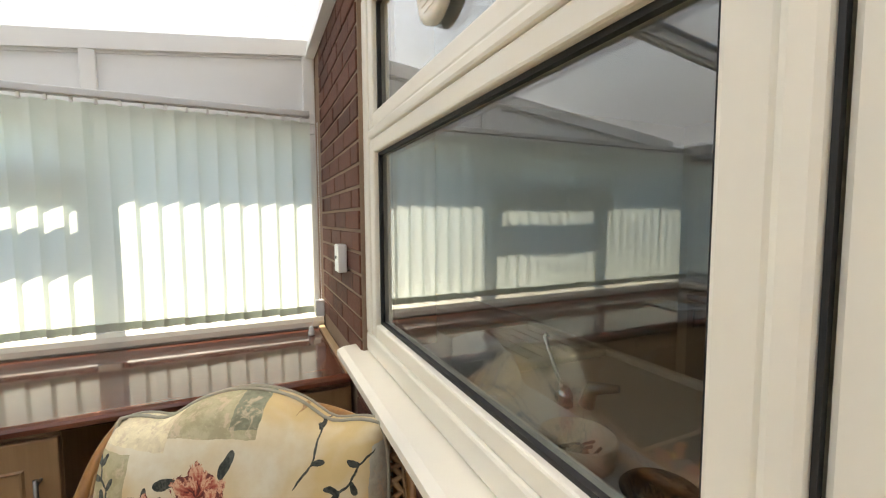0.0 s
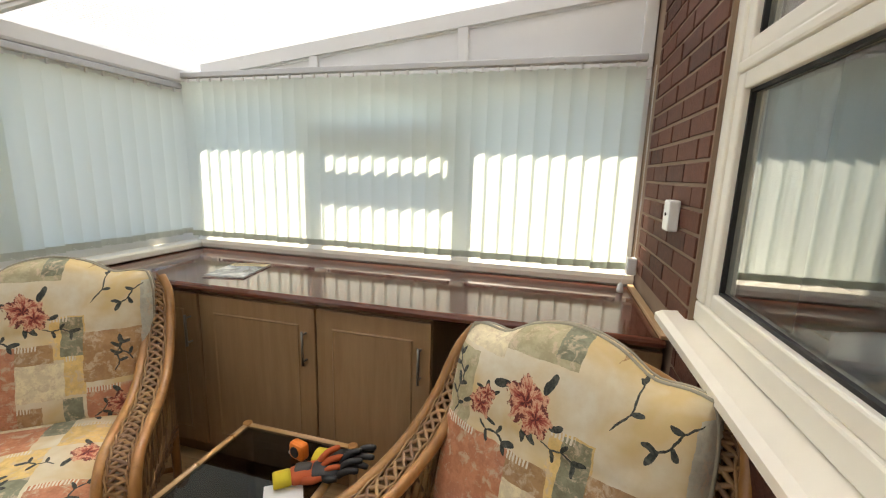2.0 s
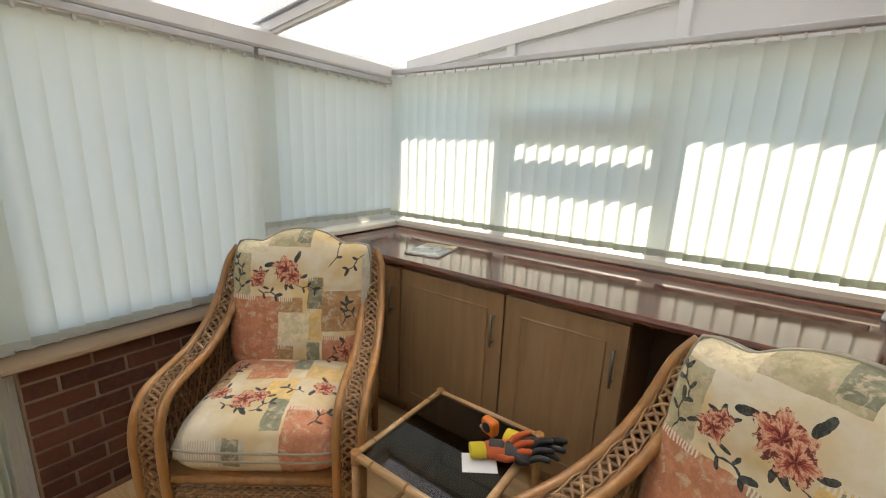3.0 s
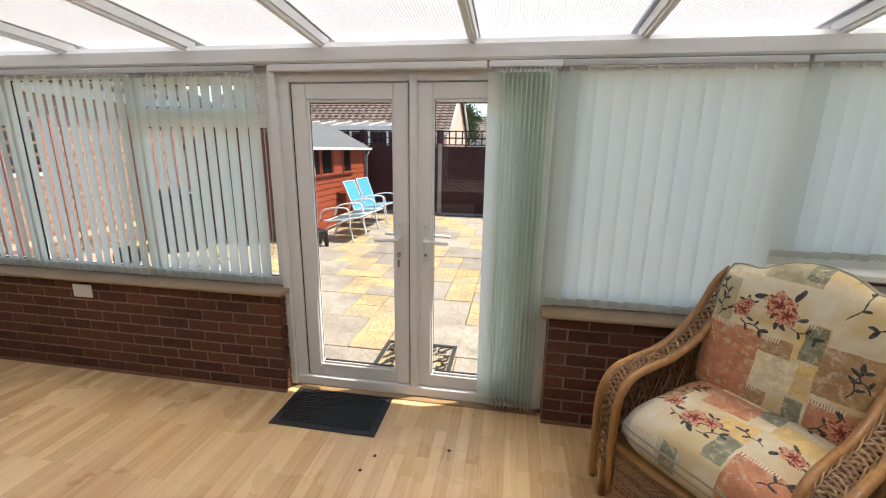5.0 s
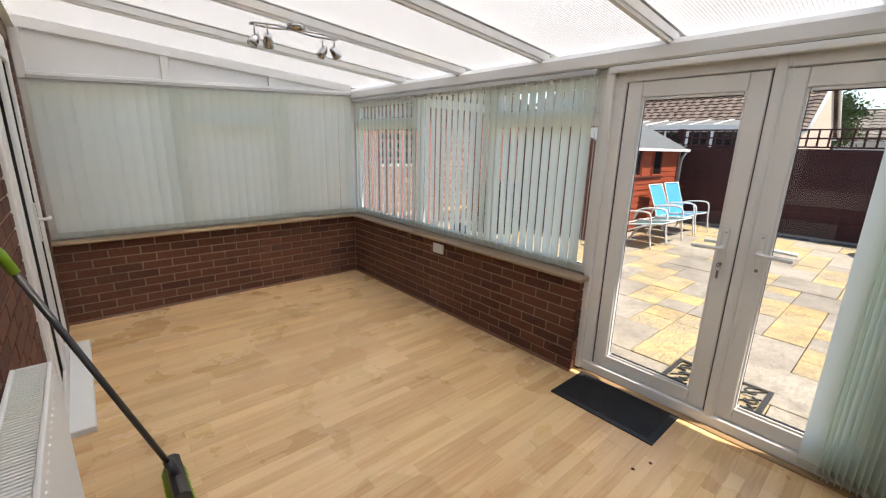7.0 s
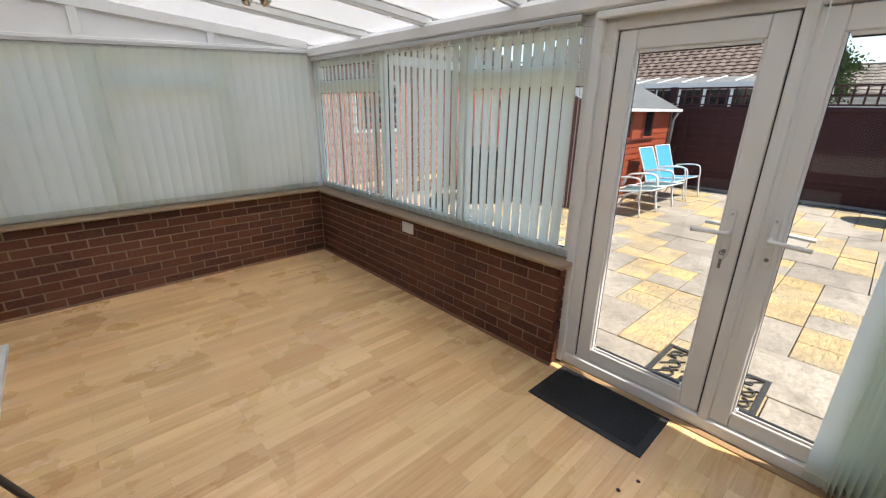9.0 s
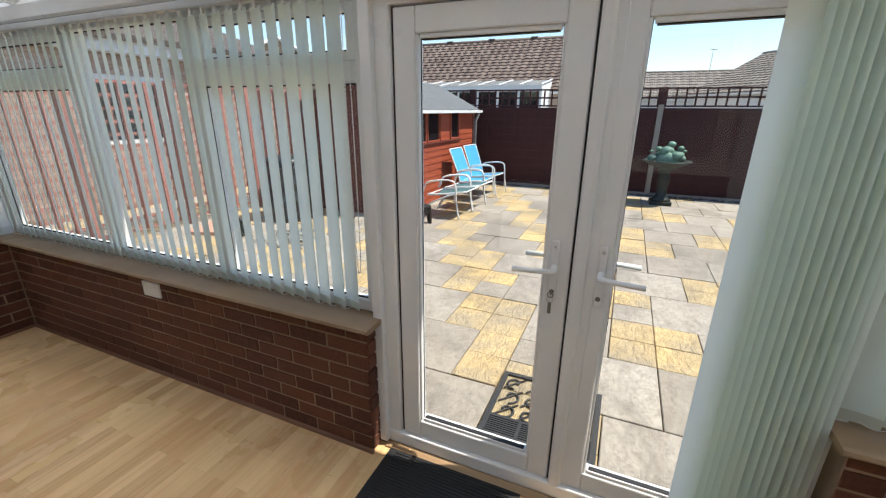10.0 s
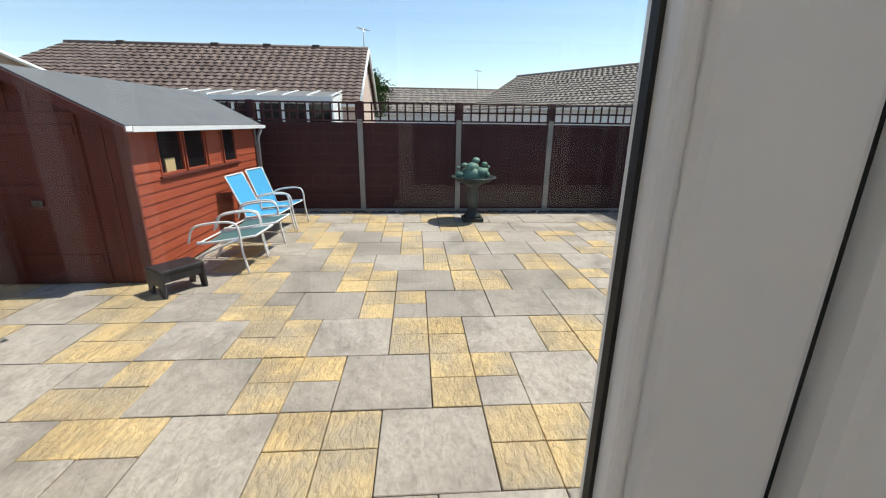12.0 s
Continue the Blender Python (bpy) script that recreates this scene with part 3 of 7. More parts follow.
# ---- house window ----
hw = thing("window_6", "cream plastic kitchen window with top lights", "window", kind="structure")
hx0, hx1 = EX + 0.018, EX + 0.088


def hbox(y0, y1, z0, z1, x0=hx0, x1=hx1, bev=0.008):
    return box((x0, y0, z0), (x1, y1, z1), bev)


part("frame", hbox(WIN_Y0, WIN_Y1, 1.10, 1.165), UPVC_CREAM, hw)
part("frame", hbox(WIN_Y0, WIN_Y1, 2.245, 2.298), UPVC_CREAM, hw)
part("frame", hbox(1.145, WIN_Y1, 1.165, 2.245), UPVC_CREAM, hw)
part("frame", hbox(WIN_Y0, WIN_Y0 + 0.065, 1.165, 2.245), UPVC_CREAM, hw)
part("transom", hbox(WIN_Y0 + 0.065, 1.145, 1.795, 1.826), UPVC_CREAM, hw)
part("mullion", hbox(-0.02, 0.012, 1.165, 2.245, hx0 - 0.003), UPVC_CREAM, hw)
part("gasket", box((hx0 + 0.002, -0.0245, 1.167), (hx0 + 0.009, -0.0205, 2.243)), GASKET, hw)
for a, b in ((0.012, 1.145), (WIN_Y0 + 0.065, -0.0255)):
    for z0, z1 in ((1.165, 1.795), (1.826, 2.245)):
        s = 0.045
        for lo, hi in (((a, z0), (a + s, z1)), ((b - s, z0), (b, z1)), ((a + s, z0), (b - s, z0 + s)), ((a + s, z1 - s), (b - s, z1))):
            part("sash", hbox(lo[0], hi[0], lo[1], hi[1], hx0 + 0.006, hx1 - 0.005, 0.006), UPVC_CREAM, hw)
        g = bmesh.new()
        q0, q1, g0, g1 = a + s, b - s, z0 + s, z1 - s
        for lo, hi in (((q0, g0), (q0 + 0.009, g1)), ((q1 - 0.009, g0), (q1, g1)), ((q0, g0), (q1, g0 + 0.009)), ((q0, g1 - 0.009), (q1, g1))):
            add_box(g, (hx0 + 0.022, lo[0], lo[1]), (hx0 + 0.034, hi[0], hi[1]))
        part("gasket", g, GASKET, hw)
        pane = part("pane", box((hx0 + 0.034, q0, g0), (hx0 + 0.044, q1, g1)), GLASS_HOUSE, hw)
        pane.visible_shadow = False
cill = part("window_sill", prism([(EX - 0.065, 1.06), (hx0 + 0.05, 1.06), (hx0 + 0.05, 1.10), (EX - 0.045, 1.092), (EX - 0.065, 1.082)], "y", WIN_Y0 - 0.04, 1.30), UPVC_CREAM, hw)

# ---- house doors at the far end ----
hd = thing("door_3", "white glazed house doors, closed", "door", kind="structure")
for lo, hi in (((HD_Y0, 0.0), (HD_Y0 + 0.07, HD_Z1)), ((HD_Y1 - 0.07, 0.0), (HD_Y1, HD_Z1)), ((HD_Y0 + 0.07, HD_Z1 - 0.07), (HD_Y1 - 0.07, HD_Z1)), ((HD_Y0 + 0.07, 0.0), (HD_Y1 - 0.07, 0.06))):
    part("frame", box((EX - 0.015, lo[0], lo[1]), (EX + 0.07, hi[0], hi[1]), 0.007), UPVC, hd)
for a, b in ((HD_Y0 + 0.072, -3.602), (-3.598, HD_Y1 - 0.072)):
    z0, z1, s = 0.062, HD_Z1 - 0.072, 0.095
    for lo, hi in (((a, z0), (a + s, z1)), ((b - s, z0), (b, z1)), ((a + s, z0), (b - s, z0 + s)), ((a + s, z1 - s), (b - s, z1))):
        part("sash", box((EX - 0.022, lo[0], lo[1]), (EX + 0.05, hi[0], hi[1]), 0.007), UPVC, hd)
    g = bmesh.new()
    for lo, hi in (((a + s, z0 + s), (a + s + 0.009, z1 - s)), ((b - s - 0.009, z0 + s), (b - s, z1 - s)), ((a + s, z0 + s), (b - s, z0 + s + 0.009)), ((a + s, z1 - s - 0.009), (b - s, z1 - s))):
        add_box(g, (EX - 0.006, lo[0], lo[1]), (EX + 0.006, hi[0], hi[1]))
    part("gasket", g, GASKET, hd)
    pane = part("pane", box((EX + 0.006, a + s, z0 + s), (EX + 0.016, b - s, z1 - s)), GLASS, hd)
h = part("door_handle", box((EX - 0.031, -3.665, 0.93), (EX - 0.022, -3.635, 1.16), 0.005), PLASTIC_WHITE, hd, "white lever handle")
part("lever", tube(curve_pts([(EX - 0.03, -3.65, 1.06), (EX - 0.07, -3.65, 1.06), (EX - 0.078, -3.68, 1.058), (EX - 0.076, -3.78, 1.052)], 5), 0.010, 8), PLASTIC_WHITE, h)
part("threshold", box((EX - 0.13, HD_Y0 - 0.02, -0.003), (EX - 0.016, HD_Y1 + 0.02, 0.035), 0.006), UPVC, hd)


# ---- vertical blinds ----
def blind(name, label, along, lo, hi, plane, z0, z1, angle, pitch=0.0795, width=0.089, sway=4.0, stack=0, face=0.0, chain=True, inward=1):
    """Vertical blind: head rail, cloth slats with carriers, a weighted hem each and a chain. angle: each slat's turn out of the plane, in degrees."""
    b = thing(name, label, "blind")
    rail_z = z1 + 0.006

    def at(s, off=0.0, z=0.0):
        return Vector((s, plane + off, z)) if along == "x" else Vector((plane + off, s, z))
    rl = bmesh.new()
    a, c = at(lo, -0.02, rail_z), at(hi, 0.02, rail_z + 0.032)
    add_box(rl, (min(a.x, c.x), min(a.y, c.y), a.z), (max(a.x, c.x), max(a.y, c.y), c.z), None, 0.005)
    part("head_rail", rl, ALU if stack == 0 else UPVC, b)
    n = max(1, int(round((hi - lo - width * 0.4) / pitch)))
    lows = []
    for i in range(n):
        s = lo + width * 0.45 + i * (hi - lo - width * 0.9) / max(1, n - 1)
        turn = radians(angle + random.uniform(-1, 1) * sway)
        if stack and i < stack:
            turn = radians(face + random.uniform(-2, 2))
        d = Vector((math.cos(turn), math.sin(turn), 0)) if along == "x" else Vector((math.sin(turn), math.cos(turn), 0))
        nrm = Vector((-d.y, d.x, 0))
        p = at(s)
        swing = random.uniform(-1, 1) * 0.003
        k = 5
        bow = random.uniform(0.010, 0.013) if angle < 15 else random.uniform(0.005, 0.008)

        def pt(j, z, off):
            u = (j / (k - 1) - 0.5) * width
            return p + d * u + nrm * (off + bow * math.cos(math.pi * u / width) + swing * (z1 - z)) + Vector((0, 0, z))
        zt, zb = z1 - 0.012, z0 + random.uniform(-1, 1) * 0.0025
        slat = bmesh.new()
        rows = [[slat.verts.new(pt(j, z, 0.0)) for j in range(k)] for z in (zt, zt * 0.5 + zb * 0.5, zb)]
        for r0, r1 in zip(rows, rows[1:]):
            for j in range(k - 1):
                slat.faces.new((r0[j], r0[j + 1], r1[j + 1], r1[j])).smooth = True
        ob = part("slat", slat, BLIND, b)
        hem = bmesh.new()
        for off in (0.0012, -0.0012):
            rows = [[hem.verts.new(pt(j, z, off)) for j in range(k)] for z in (zb + 0.036, zb)]
            for j in range(k - 1):
                hem.faces.new((rows[0][j], rows[0][j + 1], rows[1][j + 1], rows[1][j]))
        part("hem", hem, BLIND_HEM, ob)
        clip = p + Vector((0, 0, rail_z))
        part("carrier", box((clip.x - 0.006, clip.y - 0.006, zt - 0.006), (clip.x + 0.006, clip.y + 0.006, rail_z + 0.001), 0.002), PLASTIC_WHITE, b)
        lows.append((p - d * width * 0.42 + Vector((0, 0, zb + 0.012)), p + d * width * 0.42 + Vector((0, 0, zb + 0.012))))
    if chain:
        bm = bmesh.new()
        for (a0, a1), (b0, b1) in zip(lows, lows[1:]):
            for e0, e1 in (((a0 + a1) / 2, (b0 + b1) / 2),):
                off = Vector((0, 0.006 * inward, 0)) if along == "x" else Vector((0.006 * inward, 0, 0))
                mid = (e0 + e1) / 2 - Vector((0, 0, 0.018))
                add_tube(bm, [e0 + off, (e0 + mid) / 2 + off - Vector((0, 0, 0.004)), mid + off, (mid + e1) / 2 + off - Vector((0, 0, 0.004)), e1 + off], 0.0013, 4)
        part("bottom_chain", bm, PLASTIC_WHITE, b)
    return b


BLIND_LABEL = "pale mint vertical blind with closed cloth slats"
blind("vertical_blind", BLIND_LABEL + " above the worktop", "x", -2.86, EX - 0.05, 2.045, 1.06, 2.05, 15, width=0.0945, sway=1.6, inward=-1)
south_blind = blind("vertical_blind", BLIND_LABEL + " above the south sill", "x", -2.83, EX - 0.05, -4.79, 0.735, 2.05, 15, width=0.0945, sway=1.8, inward=1)
blind("vertical_blind", "pale mint vertical blind with slats turned half open", "y", -4.78, -1.76, -2.872, 0.735, EAVE - 0.045, 18, pitch=0.073, sway=2.0)
blind("vertical_blind", BLIND_LABEL + " beside the garden doors", "y", -0.075, 1.005, -2.872, 0.735, EAVE - 0.045, 15, width=0.0945, sway=1.8)
blind("vertical_blind", "pale mint vertical blind, closed, in the corner over the worktop", "y", 1.025, 2.03, -2.872, 1.075, EAVE - 0.045, 15, width=0.0945, sway=1.8)
blind("vertical_blind", "pale mint door blind drawn back into a tight stack", "y", -0.44, -0.075, -2.868, 0.05, EAVE - 0.045, 72, pitch=0.0245, sway=1.5, stack=1, face=6)
door_rail = tagged(link("door_blind_rail", box((-2.895, -1.68, EAVE - 0.04), (-2.858, -0.45, EAVE - 0.004), 0.006), UPVC), "white empty blind track over the garden doors", "track")
wand = tagged(link("blind_wand", tube([(-2.868, -0.80, 1.975), (-2.866, -0.80, 1.5), (-2.87, -0.795, 1.0), (-2.868, -0.80, 0.56)], 0.0018, 5), PLASTIC_WHITE), "thin white blind cord hanging in the doorway", "cord")

door_chain = thing("blind_chain", "white beaded control chain hanging beside the half-open blind", "chain")
loop = curve_pts([(-2.852, -1.745, 1.97), (-2.850, -1.748, 1.5), (-2.851, -1.744, 1.02), (-2.849, -1.735, 0.93), (-2.851, -1.725, 1.02), (-2.850, -1.722, 1.5), (-2.852, -1.726, 1.97)], 8)
part("cord", tube(loop, 0.0012, 5), PLASTIC_WHITE, door_chain)
beads = bmesh.new()
for p, q in zip(loop, loop[1:]):
    steps = max(1, int((q - p).length / 0.012))
    for k in range(steps):
        add_box(beads, (-0.0022,) * 3, (0.0022,) * 3, Matrix.Translation(p.lerp(q, k / steps)) @ Matrix.Rotation(0.8, 4, "X"))
part("bead", beads, PLASTIC_WHITE, door_chain)["kind"] = "stuff"

for ob in (roof, gable_south, window_5, south_blind):
    settle(ob)

# ---- worktop and cupboards ----
MAHOGANY = Tree("glossy_mahogany_laminate")
_v = MAHOGANY.coords("World", (1.0, 14, 14))
_n = MAHOGANY.noise(_v, 2.0, 7, 0.62, 0.6)
_c = MAHOGANY.ramp(_n, (0.28, (0.045, 0.012, 0.008)), (0.5, (0.10, 0.03, 0.018)), (0.75, (0.17, 0.06, 0.034)))
MAHOGANY.set(_c, MAHOGANY.ramp(MAHOGANY.noise(MAHOGANY.coords("World"), 6.0, 5), (0.3, (0.11,) * 3), (0.7, (0.06,) * 3)))
MAHOGANY = MAHOGANY.mat
FOIL = wood("beech_foil", (0.32, 0.19, 0.09), (0.42, 0.27, 0.14), 0.38, "Z", 1.0)
CARCASS = wood("beech_carcass", (0.30, 0.18, 0.09), (0.38, 0.25, 0.135), 0.5, "Z")
TOP = 0.975
wt = prism([(1.335, TOP - 0.034), (1.345, TOP - 0.038), (2.054, TOP - 0.038), (2.054, TOP), (1.345, TOP), (1.33, TOP - 0.004), (1.323, TOP - 0.012), (1.322, TOP - 0.025)], "x", -2.815, EX - 0.012)
worktop = tagged(link("worktop", wt, MAHOGANY), "glossy dark mahogany laminate worktop along the windows", "worktop")
TRIM_WOOD = wood("pale_trim_wood", (0.42, 0.26, 0.13), (0.58, 0.40, 0.22), 0.45, "Y")
trim = tagged(link("edge_strip", box((EX - 0.03, 1.33, TOP + 0.001), (EX - 0.002, 2.05, TOP + 0.016), 0.003), TRIM_WOOD), "pale wooden edge strip between worktop and brick wall", "trim", kind="structure")


def cupboard(x0, x1, label, handle):
    """A base unit with one framed door. handle: side of the handle, -1 or 1; 0 for none."""
    c = thing("base_cupboard", label, "cupboard")
    body = bmesh.new()
    add_box(body, (x0 + 0.001, 1.385, 0.10), (x1 - 0.001, 2.05, TOP - 0.042))
    part("body", body, CARCASS, c)
    part("plinth", box((x0 + 0.001, 1.43, 0.0), (x1 - 0.001, 1.448, 0.10)), FOIL, c)
    d = part("door", box((x0 + 0.002, 1.36, 0.115), (x1 - 0.002, 1.381, 0.915), 0.004), FOIL, c)
    a, b, za, zb, y = x0 + 0.08, x1 - 0.08, 0.195, 0.835, 1.3595
    # raised inner panel with a moulded edge
    pn = bmesh.new()
    outer = [(a, za), (b, za), (b, zb), (a, zb)]
    inner = [(a + 0.012, za + 0.012), (b - 0.012, za + 0.012), (b - 0.012, zb - 0.012), (a + 0.012, zb - 0.012)]
    deep = [(a + 0.005, za + 0.005), (b - 0.005, za + 0.005), (b - 0.005, zb - 0.005), (a + 0.005, zb - 0.005)]
    v0 = [pn.verts.new((p[0], y, p[1])) for p in outer]
    v1 = [pn.verts.new((p[0], y - 0.005, p[1])) for p in deep]
    v2 = [pn.verts.new((p[0], y - 0.0015, p[1])) for p in inner]
    for r0, r1 in ((v0, v1), (v1, v2)):
        for k in range(4):
            pn.faces.new((r0[k], r0[(k + 1) % 4], r1[(k + 1) % 4], r1[k]))
    pn.faces.new(v2)
    bmesh.ops.recalc_face_normals(pn, faces=pn.faces)
    part("door_panel", pn, FOIL, d)
    if handle:
        hx = x1 - 0.045 if handle > 0 else x0 + 0.045
        hb = tube([(hx, 1.327, 0.655), (hx, 1.327, 0.815)], 0.006, 10)
        for z in (0.672, 0.798):
            add_tube(hb, [(hx, 1.327, z), (hx, 1.362, z)], 0.005, 8)
        part("handle", hb, STEEL_DARK, d, "brushed steel bar handle")
    return c


cupboard(-2.80, -2.16, "pale wood-effect base cupboard under the worktop, in the corner", 1)
cupboard(-2.15, -1.52, "pale wood-effect base cupboard with framed door", 1)
cupboard(-1.515, -0.98, "pale wood-effect base cupboard with framed door", 1)
cupboard(-0.46, EX - 0.004, "narrow pale wood-effect base cupboard beside the brick wall", -1)

# ---- patio paving ----
SLAB_GREY = Tree("grey_riven_stone")
_v = SLAB_GREY.coords("World")
_r = SLAB_GREY.random()
_c = SLAB_GREY.ramp(_r, (0.0, (0.29, 0.245, 0.20)), (0.35, (0.38, 0.325, 0.27)), (0.7, (0.48, 0.42, 0.355)), (1.0, (0.34, 0.29, 0.245)))
_n = SLAB_GREY.noise(_v, 3.0, 6, 0.6, 0.8)
_c = SLAB_GREY.mix(SLAB_GREY.ramp(_n, (0.35, (0, 0, 0)), (0.7, (0.7,) * 3)), _c, (0.38, 0.33, 0.27))
_c = SLAB_GREY.mix(SLAB_GREY.ramp(SLAB_GREY.noise(_v, 45, 4), (0.45, (0, 0, 0)), (0.75, (0.5,) * 3)), _c, (0.13, 0.115, 0.10))
_c = SLAB_GREY.mix(SLAB_GREY.ramp(SLAB_GREY.noise(_v, 1.3, 8, 0.68, 0.7), (0.46, (0, 0, 0)), (0.66, (0.65,) * 3)), _c, (0.15, 0.13, 0.11))
_s = SLAB_GREY.noise(SLAB_GREY.coords("World", (1, 1.8, 1), (0, 0, 0.7)), 11.0, 8, 0.68, 0.9)
_c = SLAB_GREY.mix(SLAB_GREY.ramp(_s, (0.47, (0, 0, 0)), (0.62, (0.34,) * 3)), _c, (0.15, 0.13, 0.105))
SLAB_GREY.set(_c, 0.85)
SLAB_GREY.bump(SLAB_GREY.noise(SLAB_GREY.coords("World", (1, 1.6, 1), (0, 0, 0.7)), 9.0, 7, 0.62, 0.6), 0.6, 0.03)
SLAB_GREY = SLAB_GREY.mat
SLAB_BUFF = Tree("buff_riven_stone")
_v = SLAB_BUFF.coords("World")
_c = SLAB_BUFF.ramp(SLAB_BUFF.random(), (0.0, (0.68, 0.465, 0.205)), (0.4, (0.74, 0.52, 0.24)), (0.75, (0.62, 0.45, 0.23)), (1.0, (0.52, 0.385, 0.215)))
_w = SLAB_BUFF.noise(SLAB_BUFF.coords("World", (1.0, 2.2, 1), (0, 0, 0.8)), 13.0, 7, 0.62, 0.5)
_c = SLAB_BUFF.mix(SLAB_BUFF.ramp(_w, (0.42, (0, 0, 0)), (0.62, (0.5,) * 3)), _c, (0.30, 0.22, 0.12))
_c = SLAB_BUFF.mix(SLAB_BUFF.ramp(SLAB_BUFF.noise(_v, 2.0, 4), (0.42, (0, 0, 0)), (0.65, (0.75,) * 3)), _c, (0.34, 0.29, 0.22))
_c = SLAB_BUFF.mix(SLAB_BUFF.ramp(SLAB_BUFF.noise(_v, 1.3, 8, 0.68, 0.7), (0.48, (0, 0, 0)), (0.68, (0.6,) * 3)), _c, (0.20, 0.165, 0.11))
SLAB_BUFF.set(_c, 0.85)
SLAB_BUFF.bump(_w, 0.9, 0.04)
SLAB_BUFF = SLAB_BUFF.mat


# ---- patchwork fabric ----
def ellipse_group():
    """Node group: 1 inside a turned ellipse, 0 outside."""
    ng = bpy.data.node_groups.new("ellipse_mask", "ShaderNodeTree")
    for key in ("U", "V", "cu", "cv", "ca", "sa", "iu", "iv"):
        ng.interface.new_socket(key, in_out="INPUT", socket_type="NodeSocketFloat")
    ng.interface.new_socket("mask", in_out="OUTPUT", socket_type="NodeSocketFloat")
    gi, go = ng.nodes.new("NodeGroupInput"), ng.nodes.new("NodeGroupOutput")
    o = gi.outputs

    def m(op, p, q):
        nd = ng.nodes.new("ShaderNodeMath")
        nd.operation = op
        for sock, val in zip(nd.inputs, (p, q)):
            if isinstance(val, float):
                sock.default_value = val
            else:
                ng.links.new(sock, val)
        return nd.outputs[0]
    du, dv = m("SUBTRACT", o["U"], o["cu"]), m("SUBTRACT", o["V"], o["cv"])
    p = m("MULTIPLY", m("ADD", m("MULTIPLY", du, o["ca"]), m("MULTIPLY", dv, o["sa"])), o["iu"])
    q = m("MULTIPLY", m("SUBTRACT", m("MULTIPLY", dv, o["ca"]), m("MULTIPLY", du, o["sa"])), o["iv"])
    ng.links.new(go.inputs[0], m("LESS_THAN", m("ADD", m("MULTIPLY", p, p), m("MULTIPLY", q, q)), 1.0))
    return ng


ELLIPSE = ellipse_group()


